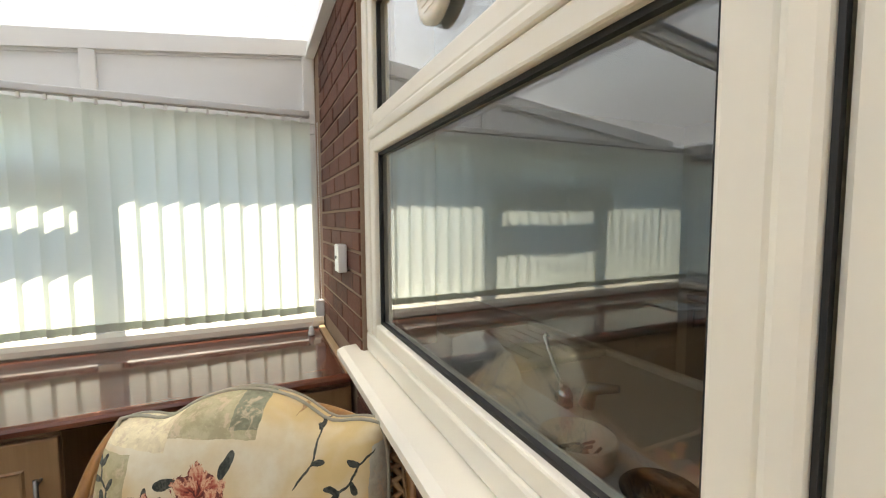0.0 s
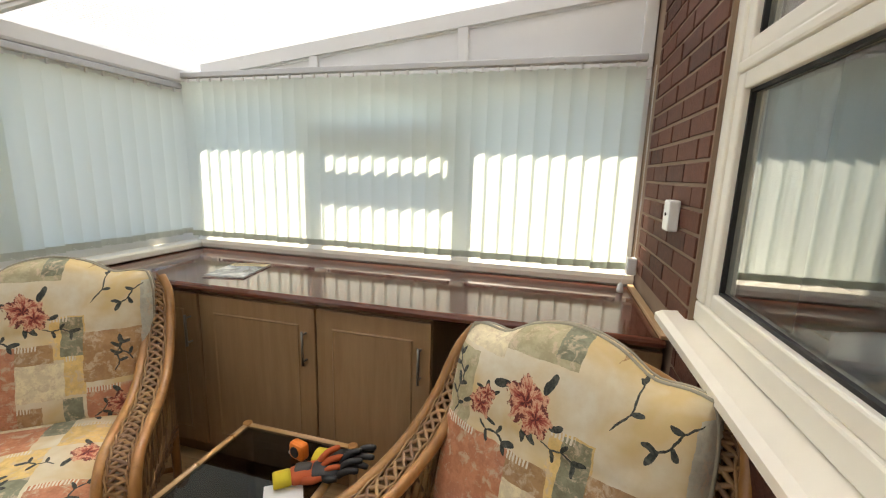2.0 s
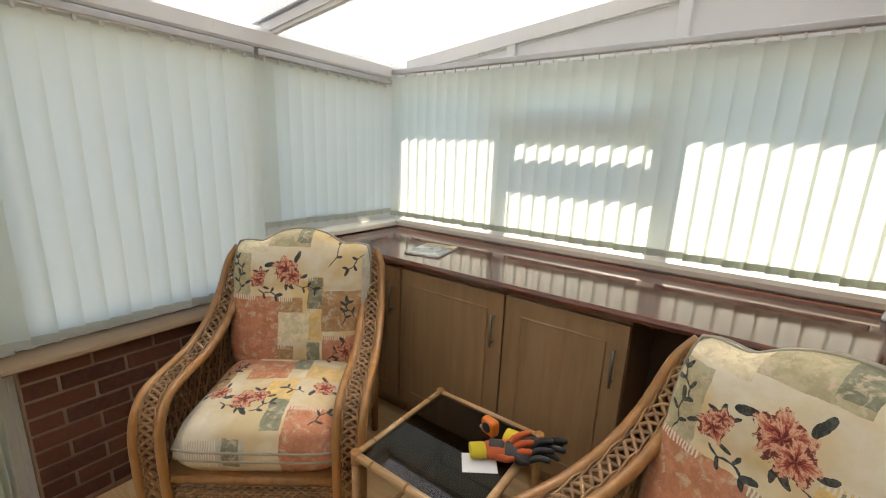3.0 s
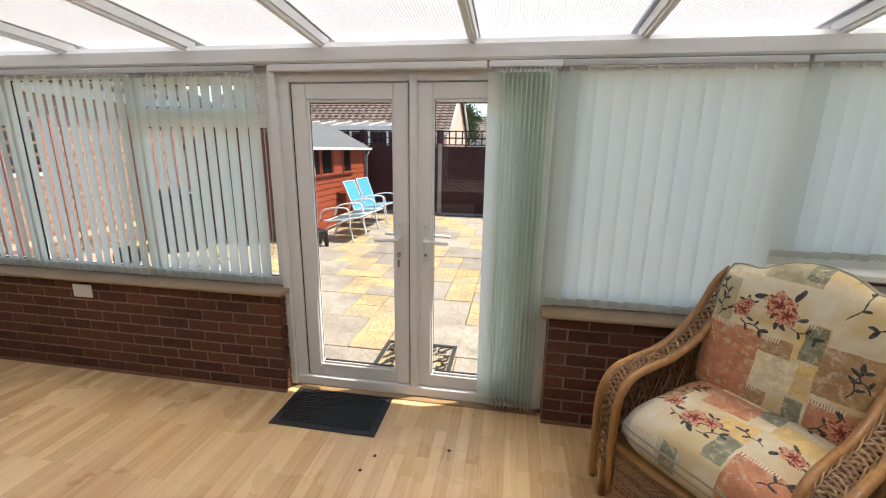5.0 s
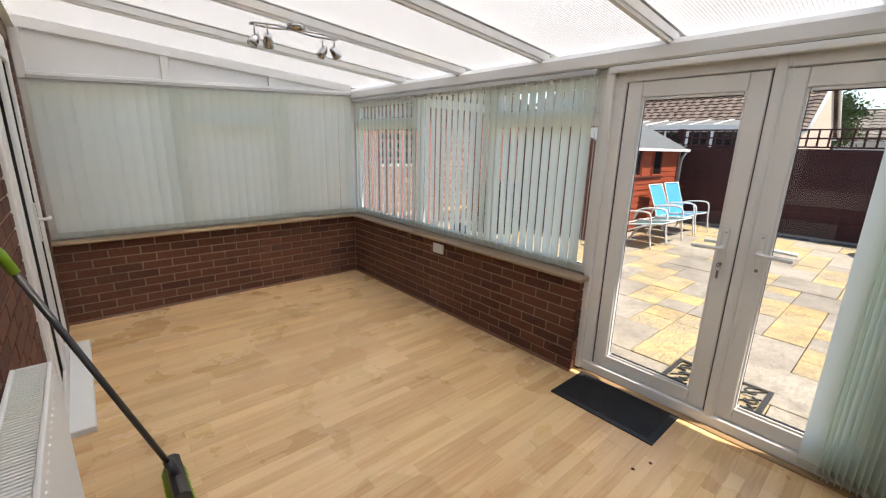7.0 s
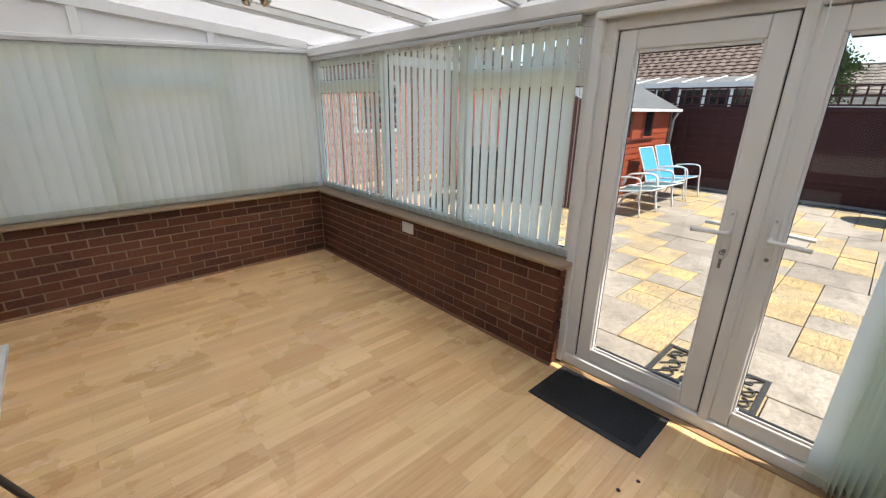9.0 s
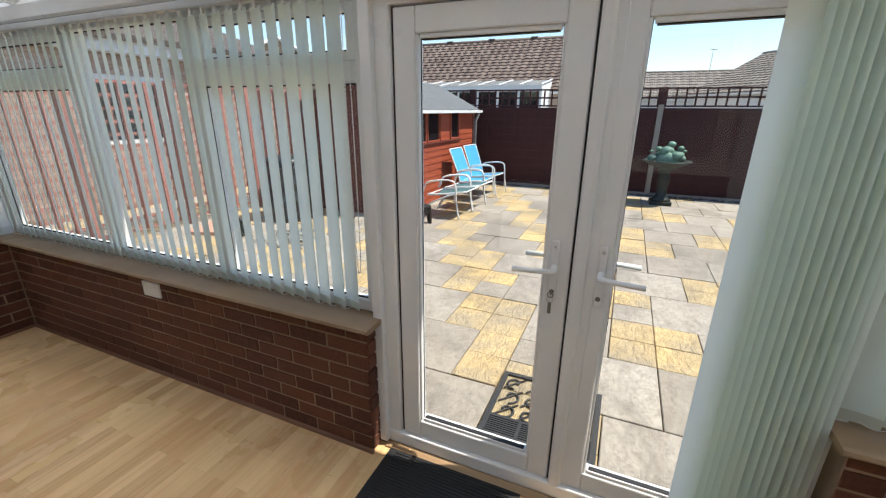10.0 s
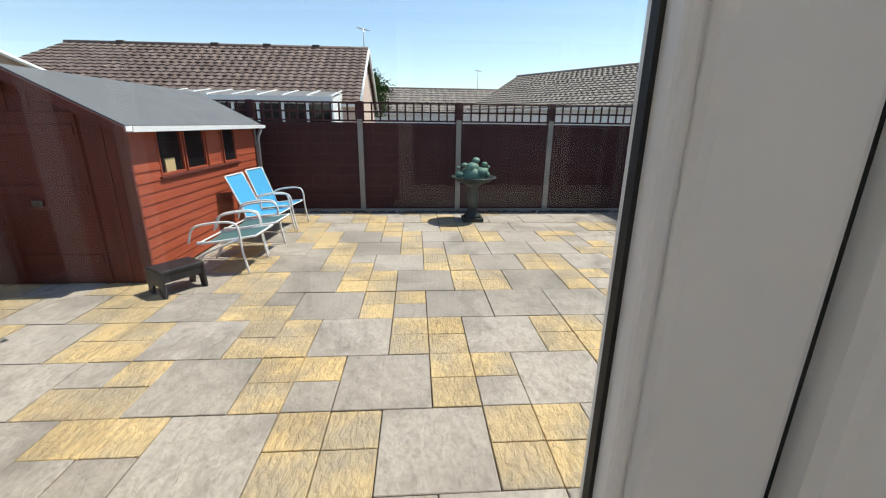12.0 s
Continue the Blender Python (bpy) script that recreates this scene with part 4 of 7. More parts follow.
def patch_fabric(name, u, v, patches, flowers, leaves, twigs, base, shift=(0.0, 0.0)):
    """Printed patchwork cloth. u and v name the axes of the print; patches are (u0, v0, u1, v1, colour), flowers (u, v, radius), leaves (u, v, length, angle), twigs (u0, v0, u1, v1)."""
    t = Tree(name)
    co = t.nt.nodes.new("ShaderNodeTexCoord").outputs["Object"]
    n = t.node("ShaderNodeTexNoise", Vector=co, Scale=28.0, Detail=4.0)
    sh = t.nt.nodes.new("ShaderNodeVectorMath")
    sh.operation = "MULTIPLY_ADD"
    t.put(sh.inputs[0], n.outputs["Color"])
    sh.inputs[1].default_value = (0.014, 0.014, 0.014)
    t.put(sh.inputs[2], co)
    sep = t.nt.nodes.new("ShaderNodeSeparateXYZ")
    t.put(sep.inputs[0], sh.outputs[0])
    U, V = t.math("SUBTRACT", sep.outputs[u], shift[0]), t.math("SUBTRACT", sep.outputs[v], shift[1])
    mottled = t.noise(co, 24.0, 6, 0.7)
    streak = t.noise(co, 70.0, 3, 0.6, 1.5)
    flake = t.noise(co, 33.0, 5, 0.7, 0.6)
    col = t.mix(t.ramp(t.noise(co, 5.5, 3, 0.55, 0.4), (0.40, (0, 0, 0)), (0.62, (1, 1, 1))), base, (0.74, 0.68, 0.53))
    col = t.mix(t.ramp(mottled, (0.35, (0, 0, 0)), (0.7, (0.35,) * 3)), col, mul3(base, 0.85))

    def both(a, b):
        return t.math("MULTIPLY", a, b)

    def span(x, a, b):
        return both(t.math("GREATER_THAN", x, a), t.math("LESS_THAN", x, b))

    for u0, v0, u1, v1, c in patches:
        m = both(span(U, u0, u1), span(V, v0, v1))
        tone = t.mix(t.ramp(mottled, (0.42, (0, 0, 0)), (0.58, (0.75,) * 3)), c, mul3((c[0] * 1.25 + 0.05, c[1] * 1.3 + 0.05, c[2] * 1.3 + 0.04), 1.0))
        tone = t.mix(t.ramp(flake, (0.52, (0, 0, 0)), (0.60, (0.75,) * 3)), tone, (0.60, 0.47, 0.32))
        tone = t.mix(t.ramp(streak, (0.55, (0, 0, 0)), (0.75, (0.4,) * 3)), tone, mul3(c, 0.6))
        col = t.mix(t.math("MULTIPLY", m, 0.92), col, tone)
    # stitched ladders along some patch edges
    for u0, v0, u1, v1, c in patches[::2]:
        m = both(span(U, u0, u0 + (u1 - u0) * 0.55), span(V, v1 - 0.018, v1))
        st = t.math("GREATER_THAN", t.math("SINE", t.math("MULTIPLY", U, 700.0)), 0.0)
        col = t.mix(both(m, st), col, (0.72, 0.66, 0.52))

    def local(cu, cv, ang):
        du, dv = t.math("SUBTRACT", U, cu), t.math("SUBTRACT", V, cv)
        ca, sa = math.cos(ang), math.sin(ang)
        return (t.math("ADD", t.math("MULTIPLY", du, ca), t.math("MULTIPLY", dv, sa)), t.math("SUBTRACT", t.math("MULTIPLY", dv, ca), t.math("MULTIPLY", du, sa)))

    def spots(shapes):
        """One mask for many small ellipses (u, v, half length, half width, angle)."""
        mask = None
        for cu, cv, hl, hw_, ang in shapes:
            g = t.nt.nodes.new("ShaderNodeGroup")
            g.node_tree = ELLIPSE
            t.put(g.inputs["U"], U)
            t.put(g.inputs["V"], V)
            for key, val in (("cu", cu), ("cv", cv), ("ca", math.cos(ang)), ("sa", math.sin(ang)), ("iu", 1 / hl), ("iv", 1 / hw_)):
                g.inputs[key].default_value = val
            mask = g.outputs[0] if mask is None else t.math("MAXIMUM", mask, g.outputs[0])
        return mask

    sprigs = [((u0 + u1) / 2, (v0 + v1) / 2, math.hypot(u1 - u0, v1 - v0) * 0.6, 0.0024, math.atan2(v1 - v0, u1 - u0)) for u0, v0, u1, v1 in twigs]
    tone = t.mix(t.ramp(streak, (0.4, (0, 0, 0)), (0.7, (0.8,) * 3)), (0.030, 0.033, 0.028), (0.13, 0.135, 0.105))
    col = t.mix(spots(sprigs + [(cu, cv, ln, ln / 2.6, ang) for cu, cv, ln, ang in leaves]), col, tone)
    for cu, cv, r in flowers:
        a, b = local(cu, cv, 0.3)
        rad = t.math("SQRT", t.math("ADD", t.math("MULTIPLY", a, a), t.math("MULTIPLY", b, b)))
        th = t.math("ARCTAN2", b, a)
        lobes = t.math("MULTIPLY", t.math("ADD", t.math("MULTIPLY", t.math("COSINE", t.math("ADD", t.math("MULTIPLY", th, 5.0), t.math("MULTIPLY", flake, 12.0))), 0.15), 0.85), r)
        ratio = t.math("DIVIDE", rad, lobes)
        petal = t.math("ADD", t.math("MULTIPLY", t.math("SINE", t.math("ADD", t.math("MULTIPLY", th, 5.0), t.math("MULTIPLY", mottled, 22.0))), 0.22), ratio)
        vein = t.math("ADD", t.math("MULTIPLY", t.math("SINE", t.math("ADD", t.math("MULTIPLY", th, 26.0), t.math("MULTIPLY", flake, 14.0))), 0.10), petal)
        tone = t.ramp(vein, (0.05, (0.10, 0.018, 0.014)), (0.28, (0.34, 0.06, 0.04)), (0.5, (0.52, 0.17, 0.10)), (0.72, (0.72, 0.45, 0.29)), (0.9, (0.55, 0.20, 0.12)), (1.1, (0.16, 0.04, 0.03)))
        col = t.mix(t.math("LESS_THAN", ratio, 1.0), col, tone)
    t.set(col, 0.85)
    t.bump(t.noise(co, 420.0, 2), 0.15, 0.001)
    return t.mat


CREAM, YELLOW, TERRA, SAGE, OCHRE, STONE, OLIVE = (0.68, 0.58, 0.38), (0.64, 0.43, 0.15), (0.46, 0.16, 0.075), (0.17, 0.175, 0.115), (0.33, 0.17, 0.065), (0.43, 0.41, 0.34), (0.36, 0.31, 0.18)
def branch(u, v, ang, ln, leaves, twigs):
    """A bent twig with small leaves set alternately along it."""
    for k in range(3):
        u2, v2 = u + math.cos(ang) * ln / 3, v + math.sin(ang) * ln / 3
        twigs.append((u, v, u2, v2))
        side = 1 if k % 2 else -1
        leaves.append((u2 + 0.012 * math.cos(ang + side * 0.9), v2 + 0.012 * math.sin(ang + side * 0.9), 0.0145, ang + side * 0.9))
        u, v, ang = u2, v2, ang - side * 0.55
    leaves.append((u + 0.014 * math.cos(ang), v + 0.014 * math.sin(ang), 0.018, ang))


def sprays(flowers, branches):
    leaves, twigs = [], []
    for k, (u, v, r) in enumerate(flowers):
        for j in range(3):
            a = 0.8 + k * 1.3 + j * 2.1
            leaves.append((u + r * 1.18 * math.cos(a), v + r * 1.18 * math.sin(a), r * 0.42, a + 0.4))
    for b in branches:
        branch(*b, leaves, twigs)
    return leaves, twigs


BACK_FLOWERS = [(-0.075, 0.868, 0.062), (-0.045, 0.838, 0.046), (-0.200, 0.815, 0.040), (-0.185, 0.842, 0.026), (0.205, 0.505, 0.046), (0.235, 0.52, 0.03)]
_lv, _tw = sprays(BACK_FLOWERS, [(0.12, 0.885, 0.9, 0.15), (0.27, 0.93, -2.6, 0.09), (-0.290, 0.75, 1.3, 0.085), (-0.270, 0.84, 1.9, 0.075), (-0.20, 0.77, -0.4, 0.09), (-0.02, 0.80, -0.4, 0.08), (0.19, 0.63, 1.2, 0.10), (0.24, 0.66, 2.0, 0.07), (0.12, 0.47, 0.5, 0.09)])
BACK_PRINT = patch_fabric("back_cushion_print", "X", "Z",
    [(-0.34, 0.40, -0.10, 0.745, TERRA), (-0.34, 0.745, -0.235, 0.93, OLIVE), (-0.16, 0.965, 0.03, 1.10, OLIVE), (-0.03, 0.98, 0.03, 1.10, SAGE), (-0.34, 0.94, -0.16, 1.06, CREAM), (0.10, 1.0, 0.22, 1.10, OCHRE), (0.00, 0.69, 0.10, 0.84, YELLOW), (0.03, 0.70, 0.095, 0.835, SAGE), (-0.10, 0.68, 0.01, 0.745, OCHRE),
     (-0.10, 0.55, 0.04, 0.68, CREAM), (0.04, 0.56, 0.10, 0.70, YELLOW), (0.095, 0.60, 0.265, 0.775, OCHRE), (0.10, 0.38, 0.29, 0.58, TERRA), (0.03, 0.40, 0.09, 0.55, SAGE), (-0.10, 0.40, -0.03, 0.53, OCHRE), (0.265, 0.44, 0.36, 0.94, STONE)],
    BACK_FLOWERS, _lv, _tw, (0.66, 0.49, 0.24), (0.03, 0.045))
SEAT_FLOWERS = [(-0.085, -0.185, 0.056), (-0.035, -0.165, 0.040), (-0.20, -0.135, 0.042), (0.16, 0.17, 0.046), (0.20, -0.10, 0.048)]
_lv, _tw = sprays(SEAT_FLOWERS, [(-0.17, -0.20, -0.6, 0.09), (-0.04, -0.25, 0.5, 0.08), (-0.26, -0.05, 0.7, 0.09), (0.10, 0.12, 0.6, 0.08), (0.13, -0.14, 2.6, 0.08), (0.19, -0.30, 0.7, 0.09), (-0.24, 0.02, 0.4, 0.06)])
SEAT_PRINT = patch_fabric("seat_cushion_print", "X", "Y",
    [(-0.32, 0.02, -0.14, 0.30, TERRA), (-0.14, 0.10, 0.00, 0.20, CREAM), (-0.14, 0.20, 0.02, 0.30, OCHRE), (-0.14, -0.05, 0.03, 0.10, TERRA), (0.10, -0.05, 0.32, 0.08, YELLOW), (0.03, 0.02, 0.10, 0.20, SAGE), (0.10, 0.22, 0.32, 0.32, OCHRE), (-0.32, -0.12, -0.20, 0.02, OCHRE),
     (-0.02, -0.18, 0.09, -0.05, YELLOW), (0.02, -0.32, 0.09, -0.18, SAGE), (0.10, -0.42, 0.32, -0.22, TERRA), (-0.32, -0.42, -0.24, -0.20, STONE), (-0.24, -0.42, -0.02, -0.34, STONE), (-0.10, -0.42, -0.04, -0.34, SAGE), (0.26, -0.2, 0.32, 0.2, STONE)],
    SEAT_FLOWERS, _lv, _tw, (0.63, 0.49, 0.275))
PIPING = painted("sage_piping", (0.36, 0.33, 0.25), 0.8, 200, 0.15, 0.1, 0.0, "Object")
CANE = wood("varnished_cane", (0.26, 0.115, 0.032), (0.45, 0.23, 0.075), 0.3, "Z", 1.2, "Object")
CANE_PALE = wood("pale_cane", (0.42, 0.24, 0.10), (0.58, 0.38, 0.19), 0.32, "X", 1.2, "Object")
WICKER = Tree("dark_wicker_strand")
_v = WICKER.coords("Object")
WICKER.set(WICKER.ramp(WICKER.island(), (0.0, (0.13, 0.06, 0.02)), (0.5, (0.22, 0.11, 0.04)), (1.0, (0.32, 0.18, 0.07))), 0.42)
WICKER.bump(WICKER.noise(_v, 160, 3), 0.3, 0.002)
WICKER = WICKER.mat


def pillow(w, h, d, camel=0.0, nu=28, nv=28, sag=0.0):
    """A soft slab of width w, height h and thickness d, with a rounded rim; camel raises the middle of its top edge in a wave. Local: x across, z up, y through."""
    bm = bmesh.new()

    def edge(i, j):
        u, v = 2 * i / nu - 1, 2 * j / nv - 1
        # squarish rounded outline
        uu = u * (1 - 0.07 * v * v * v * v * v * v)
        vv = v * (1 - 0.05 * u ** 6)
        top = camel * (0.5 + 0.5 * math.cos(math.pi * min(1, abs(u) * 1.15))) * max(0.0, v) ** 2
        dent = -camel * 0.35 * math.exp(-((abs(u) - 0.62) / 0.16) ** 2) * max(0.0, v) ** 3
        x, z = uu * w / 2, vv * h / 2 + top + dent
        puff = (max(0.0, 1 - abs(u) ** 4.5) * max(0.0, 1 - abs(v) ** 4.5)) ** 0.42
        fold = 1 - camel * 2.2 * math.exp(-((v - 0.22) / 0.055) ** 2)
        puff *= fold
        lump = 0.05 * math.sin(3.1 * u + 1.0) * math.cos(2.7 * v) + 0.04 * noise.noise((u * 2.3, v * 2.3, w * 7))
        return x, z, puff * (1 + lump) * d / 2 + 0.018
    front = [[bm.verts.new((edge(i, j)[0], -edge(i, j)[2] + sag * 0, edge(i, j)[1])) for i in range(nu + 1)] for j in range(nv + 1)]
    back = [[bm.verts.new((edge(i, j)[0], edge(i, j)[2], edge(i, j)[1])) for i in range(nu + 1)] for j in range(nv + 1)]
    for j in range(nv):
        for i in range(nu):
            bm.faces.new((front[j][i], front[j][i + 1], front[j + 1][i + 1], front[j + 1][i])).smooth = True
            bm.faces.new((back[j][i + 1], back[j][i], back[j + 1][i], back[j + 1][i + 1])).smooth = True
    rim = [(i, 0) for i in range(nu)] + [(nu, j) for j in range(nv)] + [(i, nv) for i in range(nu, 0, -1)] + [(0, j) for j in range(nv, 0, -1)]
    for (i, j), (k, l) in zip(rim, rim[1:] + rim[:1]):
        bm.faces.new((front[l][k], front[j][i], back[j][i], back[l][k])).smooth = True
    line = [front[j][i].co.copy() for i, j in rim]
    line2 = [back[j][i].co.copy() for i, j in rim]
    return bm, line, line2


def wicker_chair(m, label):
    """A conservatory armchair: cane frame, woven sides with a plaited arm band, seat and back cushion. Faces -y."""
    ch = thing("wicker_armchair", label, "chair", m, "wicker armchairs round the glass table")
    W = 0.335

    def arm_line(s, off, drop=0.0):
        x = s * (W + off)
        return [(x, -0.36, 0.06), (x, -0.375, 0.30), (x, -0.37, 0.48 - drop), (x, -0.31, 0.575 - drop), (x, -0.20, 0.60 - drop), (x, -0.04, 0.615 - drop), (x * 0.99, 0.11, 0.67 - drop), (x * 0.97, 0.23, 0.77 - drop), (x * 0.94, 0.315, 0.90 - drop), (x * 0.86, 0.36, 0.97 - drop)]
    for s in (-1, 1):
        for off in (-0.035, 0.055):
            ln = curve_pts(arm_line(s, off), 6)
            part("arm_pole", tube(ln, 0.0165, 10), CANE, ch, "thick varnished cane pole")
        # plaited band between the two poles
        a, b = curve_pts(arm_line(s, -0.02), 10), curve_pts(arm_line(s, 0.04), 10)
        plait = bmesh.new()
        i = 4
        while i < len(a) - 6:
            for p, q in ((a[i], b[i + 3]), (b[i], a[i + 3])):
                up = Vector((0, -0.003, 0.010))
                add_tube(plait, [p, (p + q) / 2 + up, q], [0.005, 0.0075, 0.005], 5)
            i += 2
        part("plaited_band", plait, WICKER, ch, "plaited wicker arm band")["kind"] = "stuff"
        wrap = bmesh.new()
        for off in (-0.016, 0.036):
            ln = curve_pts(arm_line(s, off), 8)
            for ph in (0, math.pi):
                add_tube(wrap, [p + Vector((0.005 * math.cos(k * 0.9 + ph), 0, 0.005 * math.sin(k * 0.9 + ph) + 0.007)) for k, p in enumerate(ln)], 0.0036, 5)
        part("twisted_edge", wrap, WICKER, ch)["kind"] = "stuff"
        # lattice under the arm
        lat = bmesh.new()
        low, top = 0.26, curve_pts(arm_line(s, 0.01, 0.012), 8)
        top = [p for p in top if p.z > 0.44 and p.y < 0.33]
        x = s * (W + 0.01)
        n = 17
        ys = [-0.355 + 0.66 * k / n for k in range(n + 1)]

        def top_z(y):
            best = min(top, key=lambda p: abs(p.y - y))
            return best.z
        for y in ys:
            add_tube(lat, [(x, y, low), (x + s * 0.008, y, (low + top_z(y)) / 2), (x, y, top_z(y))], 0.0034, 5)
        for lean in (-1, 1):
            for y in ys:
                y2 = min(0.32, max(-0.36, y + lean * 0.17))
                add_tube(lat, [(x + lean * 0.004, y, low), (x + lean * 0.005, (y + y2) / 2, (low + top_z(y2)) / 2), (x + lean * 0.004, y2, top_z(y2) - 0.004)], 0.0034, 5)
        part("woven_side", lat, WICKER, ch, "open lattice wicker side")["kind"] = "stuff"
        band = bmesh.new()
        for k in range(6):
            z = 0.262 + k * 0.011
            add_tube(band, [(x + 0.005 * math.sin(j * 1.4 + k * math.pi), -0.36 + 0.68 * j / 24, z) for j in range(25)], 0.0055, 5)
        part("woven_band", band, WICKER, ch)["kind"] = "stuff"
        for y in (-0.355, 0.31):
            part("leg", tube([(s * W, y, 0.0), (s * W, y, 0.30)], 0.018, 10), CANE, ch)
    for y in (-0.36, 0.31):
        part("stretcher", tube([(-W, y, 0.085), (W, y, 0.085)], 0.012, 8), CANE, ch)
        part("seat_rail", tube([(-W, y, 0.285), (W, y, 0.285)], 0.015, 8), CANE, ch)
    # woven apron
    ap = bmesh.new()
    for k in range(17):
        z = 0.095 + k * 0.011
        add_tube(ap, [(-W + 2 * W * j / 44, -0.36 + 0.0045 * math.cos(j * math.pi + k * math.pi), z) for j in range(45)], 0.0055, 4)
    part("woven_apron", ap, WICKER, ch, "close-woven wicker apron")["kind"] = "stuff"
    part("seat_base", box((-W, -0.35, 0.268), (W, 0.31, 0.292), 0.004), CANE, ch)
    # back frame
    bk = curve_pts([(-0.30, 0.335, 0.28), (-0.315, 0.36, 0.60), (-0.30, 0.385, 0.88), (-0.2, 0.40, 0.97), (0, 0.405, 1.0), (0.2, 0.40, 0.97), (0.30, 0.385, 0.88), (0.315, 0.36, 0.60), (0.30, 0.335, 0.28)], 6)
    part("back_frame", tube(bk, 0.015, 10), CANE, ch)
    web = bmesh.new()
    for k in range(13):
        x = -0.27 + k * 0.045
        add_tube(web, [(x, 0.337, 0.28), (x, 0.385, 0.75), (x, 0.40, 0.955 + 0.03 * math.cos(x * 5))], 0.0045, 5)
    for k in range(14):
        z = 0.34 + k * 0.045
        add_tube(web, [(-0.30 + 0.6 * j / 12, 0.345 + (z - 0.28) * 0.085 + 0.004 * (-1) ** (j + k), z) for j in range(13)], 0.004, 4)
    part("woven_back", web, WICKER, ch)["kind"] = "stuff"
    # cushions
    bm, l1, l2 = pillow(0.61, 0.57, 0.20)
    turn = Matrix.Translation((0, -0.075, 0.385)) @ Matrix.Rotation(radians(-90), 4, "X") @ Matrix.Rotation(radians(2), 4, "X")
    bmesh.ops.transform(bm, matrix=turn, verts=bm.verts)
    seat = part("seat_cushion", bm, SEAT_PRINT, ch, "patchwork floral seat cushion")
    for ln in (l1, l2):
        part("piping", tube([turn @ p for p in ln], 0.005, 5, True), PIPING, seat)
    bm, l1, l2 = pillow(0.64, 0.60, 0.17, 0.055)
    turn = Matrix.Translation((0, 0.255, 0.725)) @ Matrix.Rotation(radians(-14), 4, "X")
    bmesh.ops.transform(bm, matrix=turn, verts=bm.verts)
    back = part("back_cushion", bm, BACK_PRINT, ch, "patchwork floral back cushion")
    for ln in (l1, l2):
        part("piping", tube([turn @ p for p in ln], 0.005, 5, True), PIPING, back)
    return ch


chair_a = wicker_chair(pose(-0.612, 0.605, 0, 0, 0, -27) @ Matrix.Scale(1.06, 4), "cane armchair with patchwork floral cushions beside the brick wall")
chair_b = copy_thing(chair_a, pose(-2.27, 0.72, 0, 0, 0, 37))
tagged(chair_b, "cane armchair with patchwork floral cushions by the worktop corner")

# ---- glass-topped cane table ----
tb = thing("side_table", "low cane side table with smoked glass top", "table", pose(-1.435, 0.845, 0))
TX, TY, TZ = 0.235, 0.25, 0.50
corners = [(-TX, -TY), (TX, -TY), (TX, TY), (-TX, TY)]
for (a, b), (c, d) in zip(corners, corners[1:] + corners[:1]):
    part("top_rail", tube([(a, b, TZ - 0.014), (c, d, TZ - 0.014)], 0.015, 10), CANE_PALE, tb)
    part("lower_rail", tube([(a, b, 0.14), (c, d, 0.14)], 0.010, 8), CANE_PALE, tb)
for a, b in corners:
    part("leg", tube([(a, b, 0.0), (a, b, TZ - 0.01)], 0.016, 10), CANE_PALE, tb)
    part("binding", tube([(a, b, TZ - 0.045), (a, b, TZ + 0.002)], 0.0185, 10), CANE, tb)
for k in (-0.33, 0.0, 0.33):
    part("joint_ring", tube([(TX * 2 * k - 0.004, -TY, TZ - 0.014), (TX * 2 * k + 0.004, -TY, TZ - 0.014)], 0.0165, 10), CANE, tb)
    part("joint_ring", tube([(-TX, TY * 2 * k - 0.004, TZ - 0.014), (-TX, TY * 2 * k + 0.004, TZ - 0.014)], 0.0165, 10), CANE, tb)
part("glass_top", box((-TX + 0.012, -TY + 0.012, TZ - 0.012), (TX - 0.012, TY - 0.012, TZ - 0.005)), GLASS_TINT, tb)
gt = TZ - 0.0048

# things on the table
ORANGE = painted("orange_plastic", (0.78, 0.20, 0.02), 0.35, 80, 0.08, 0.02, 0.0, "Object")
BLACK = painted("black_rubber_coat", (0.012, 0.012, 0.013), 0.55, 120, 0.2, 0.2, 0.0, "Object")
ORANGE_DARK = painted("orange_knit", (0.50, 0.09, 0.02), 0.8, 160, 0.3, 0.3, 0.0, "Object")
YELLOW_CUFF = painted("yellow_knit", (0.62, 0.50, 0.03), 0.85, 160, 0.2, 0.3, 0.0, "Object")
PAPER = painted("white_paper", (0.72, 0.72, 0.70), 0.7, 40, 0.05, 0.02, 0.0, "Object")
tape = thing("tape_measure", "orange tape measure on the glass table", "tape measure", pose(-1.355, 0.985, gt, 0, 0, -15))
part("case", box((-0.034, -0.02, 0), (0.034, 0.02, 0.062), 0.012), ORANGE, tape)
part("face_disc", lathe([(0.020, 0), (0.020, 0.003), (0.016, 0.004)], 20), BLACK, tape).matrix_local = Matrix.Translation((0, -0.0205, 0.034)) @ Matrix.Rotation(radians(90), 4, "X")
part("hook", box((-0.046, -0.010, 0.003), (-0.032, 0.010, 0.014), 0.001), ALU, tape)


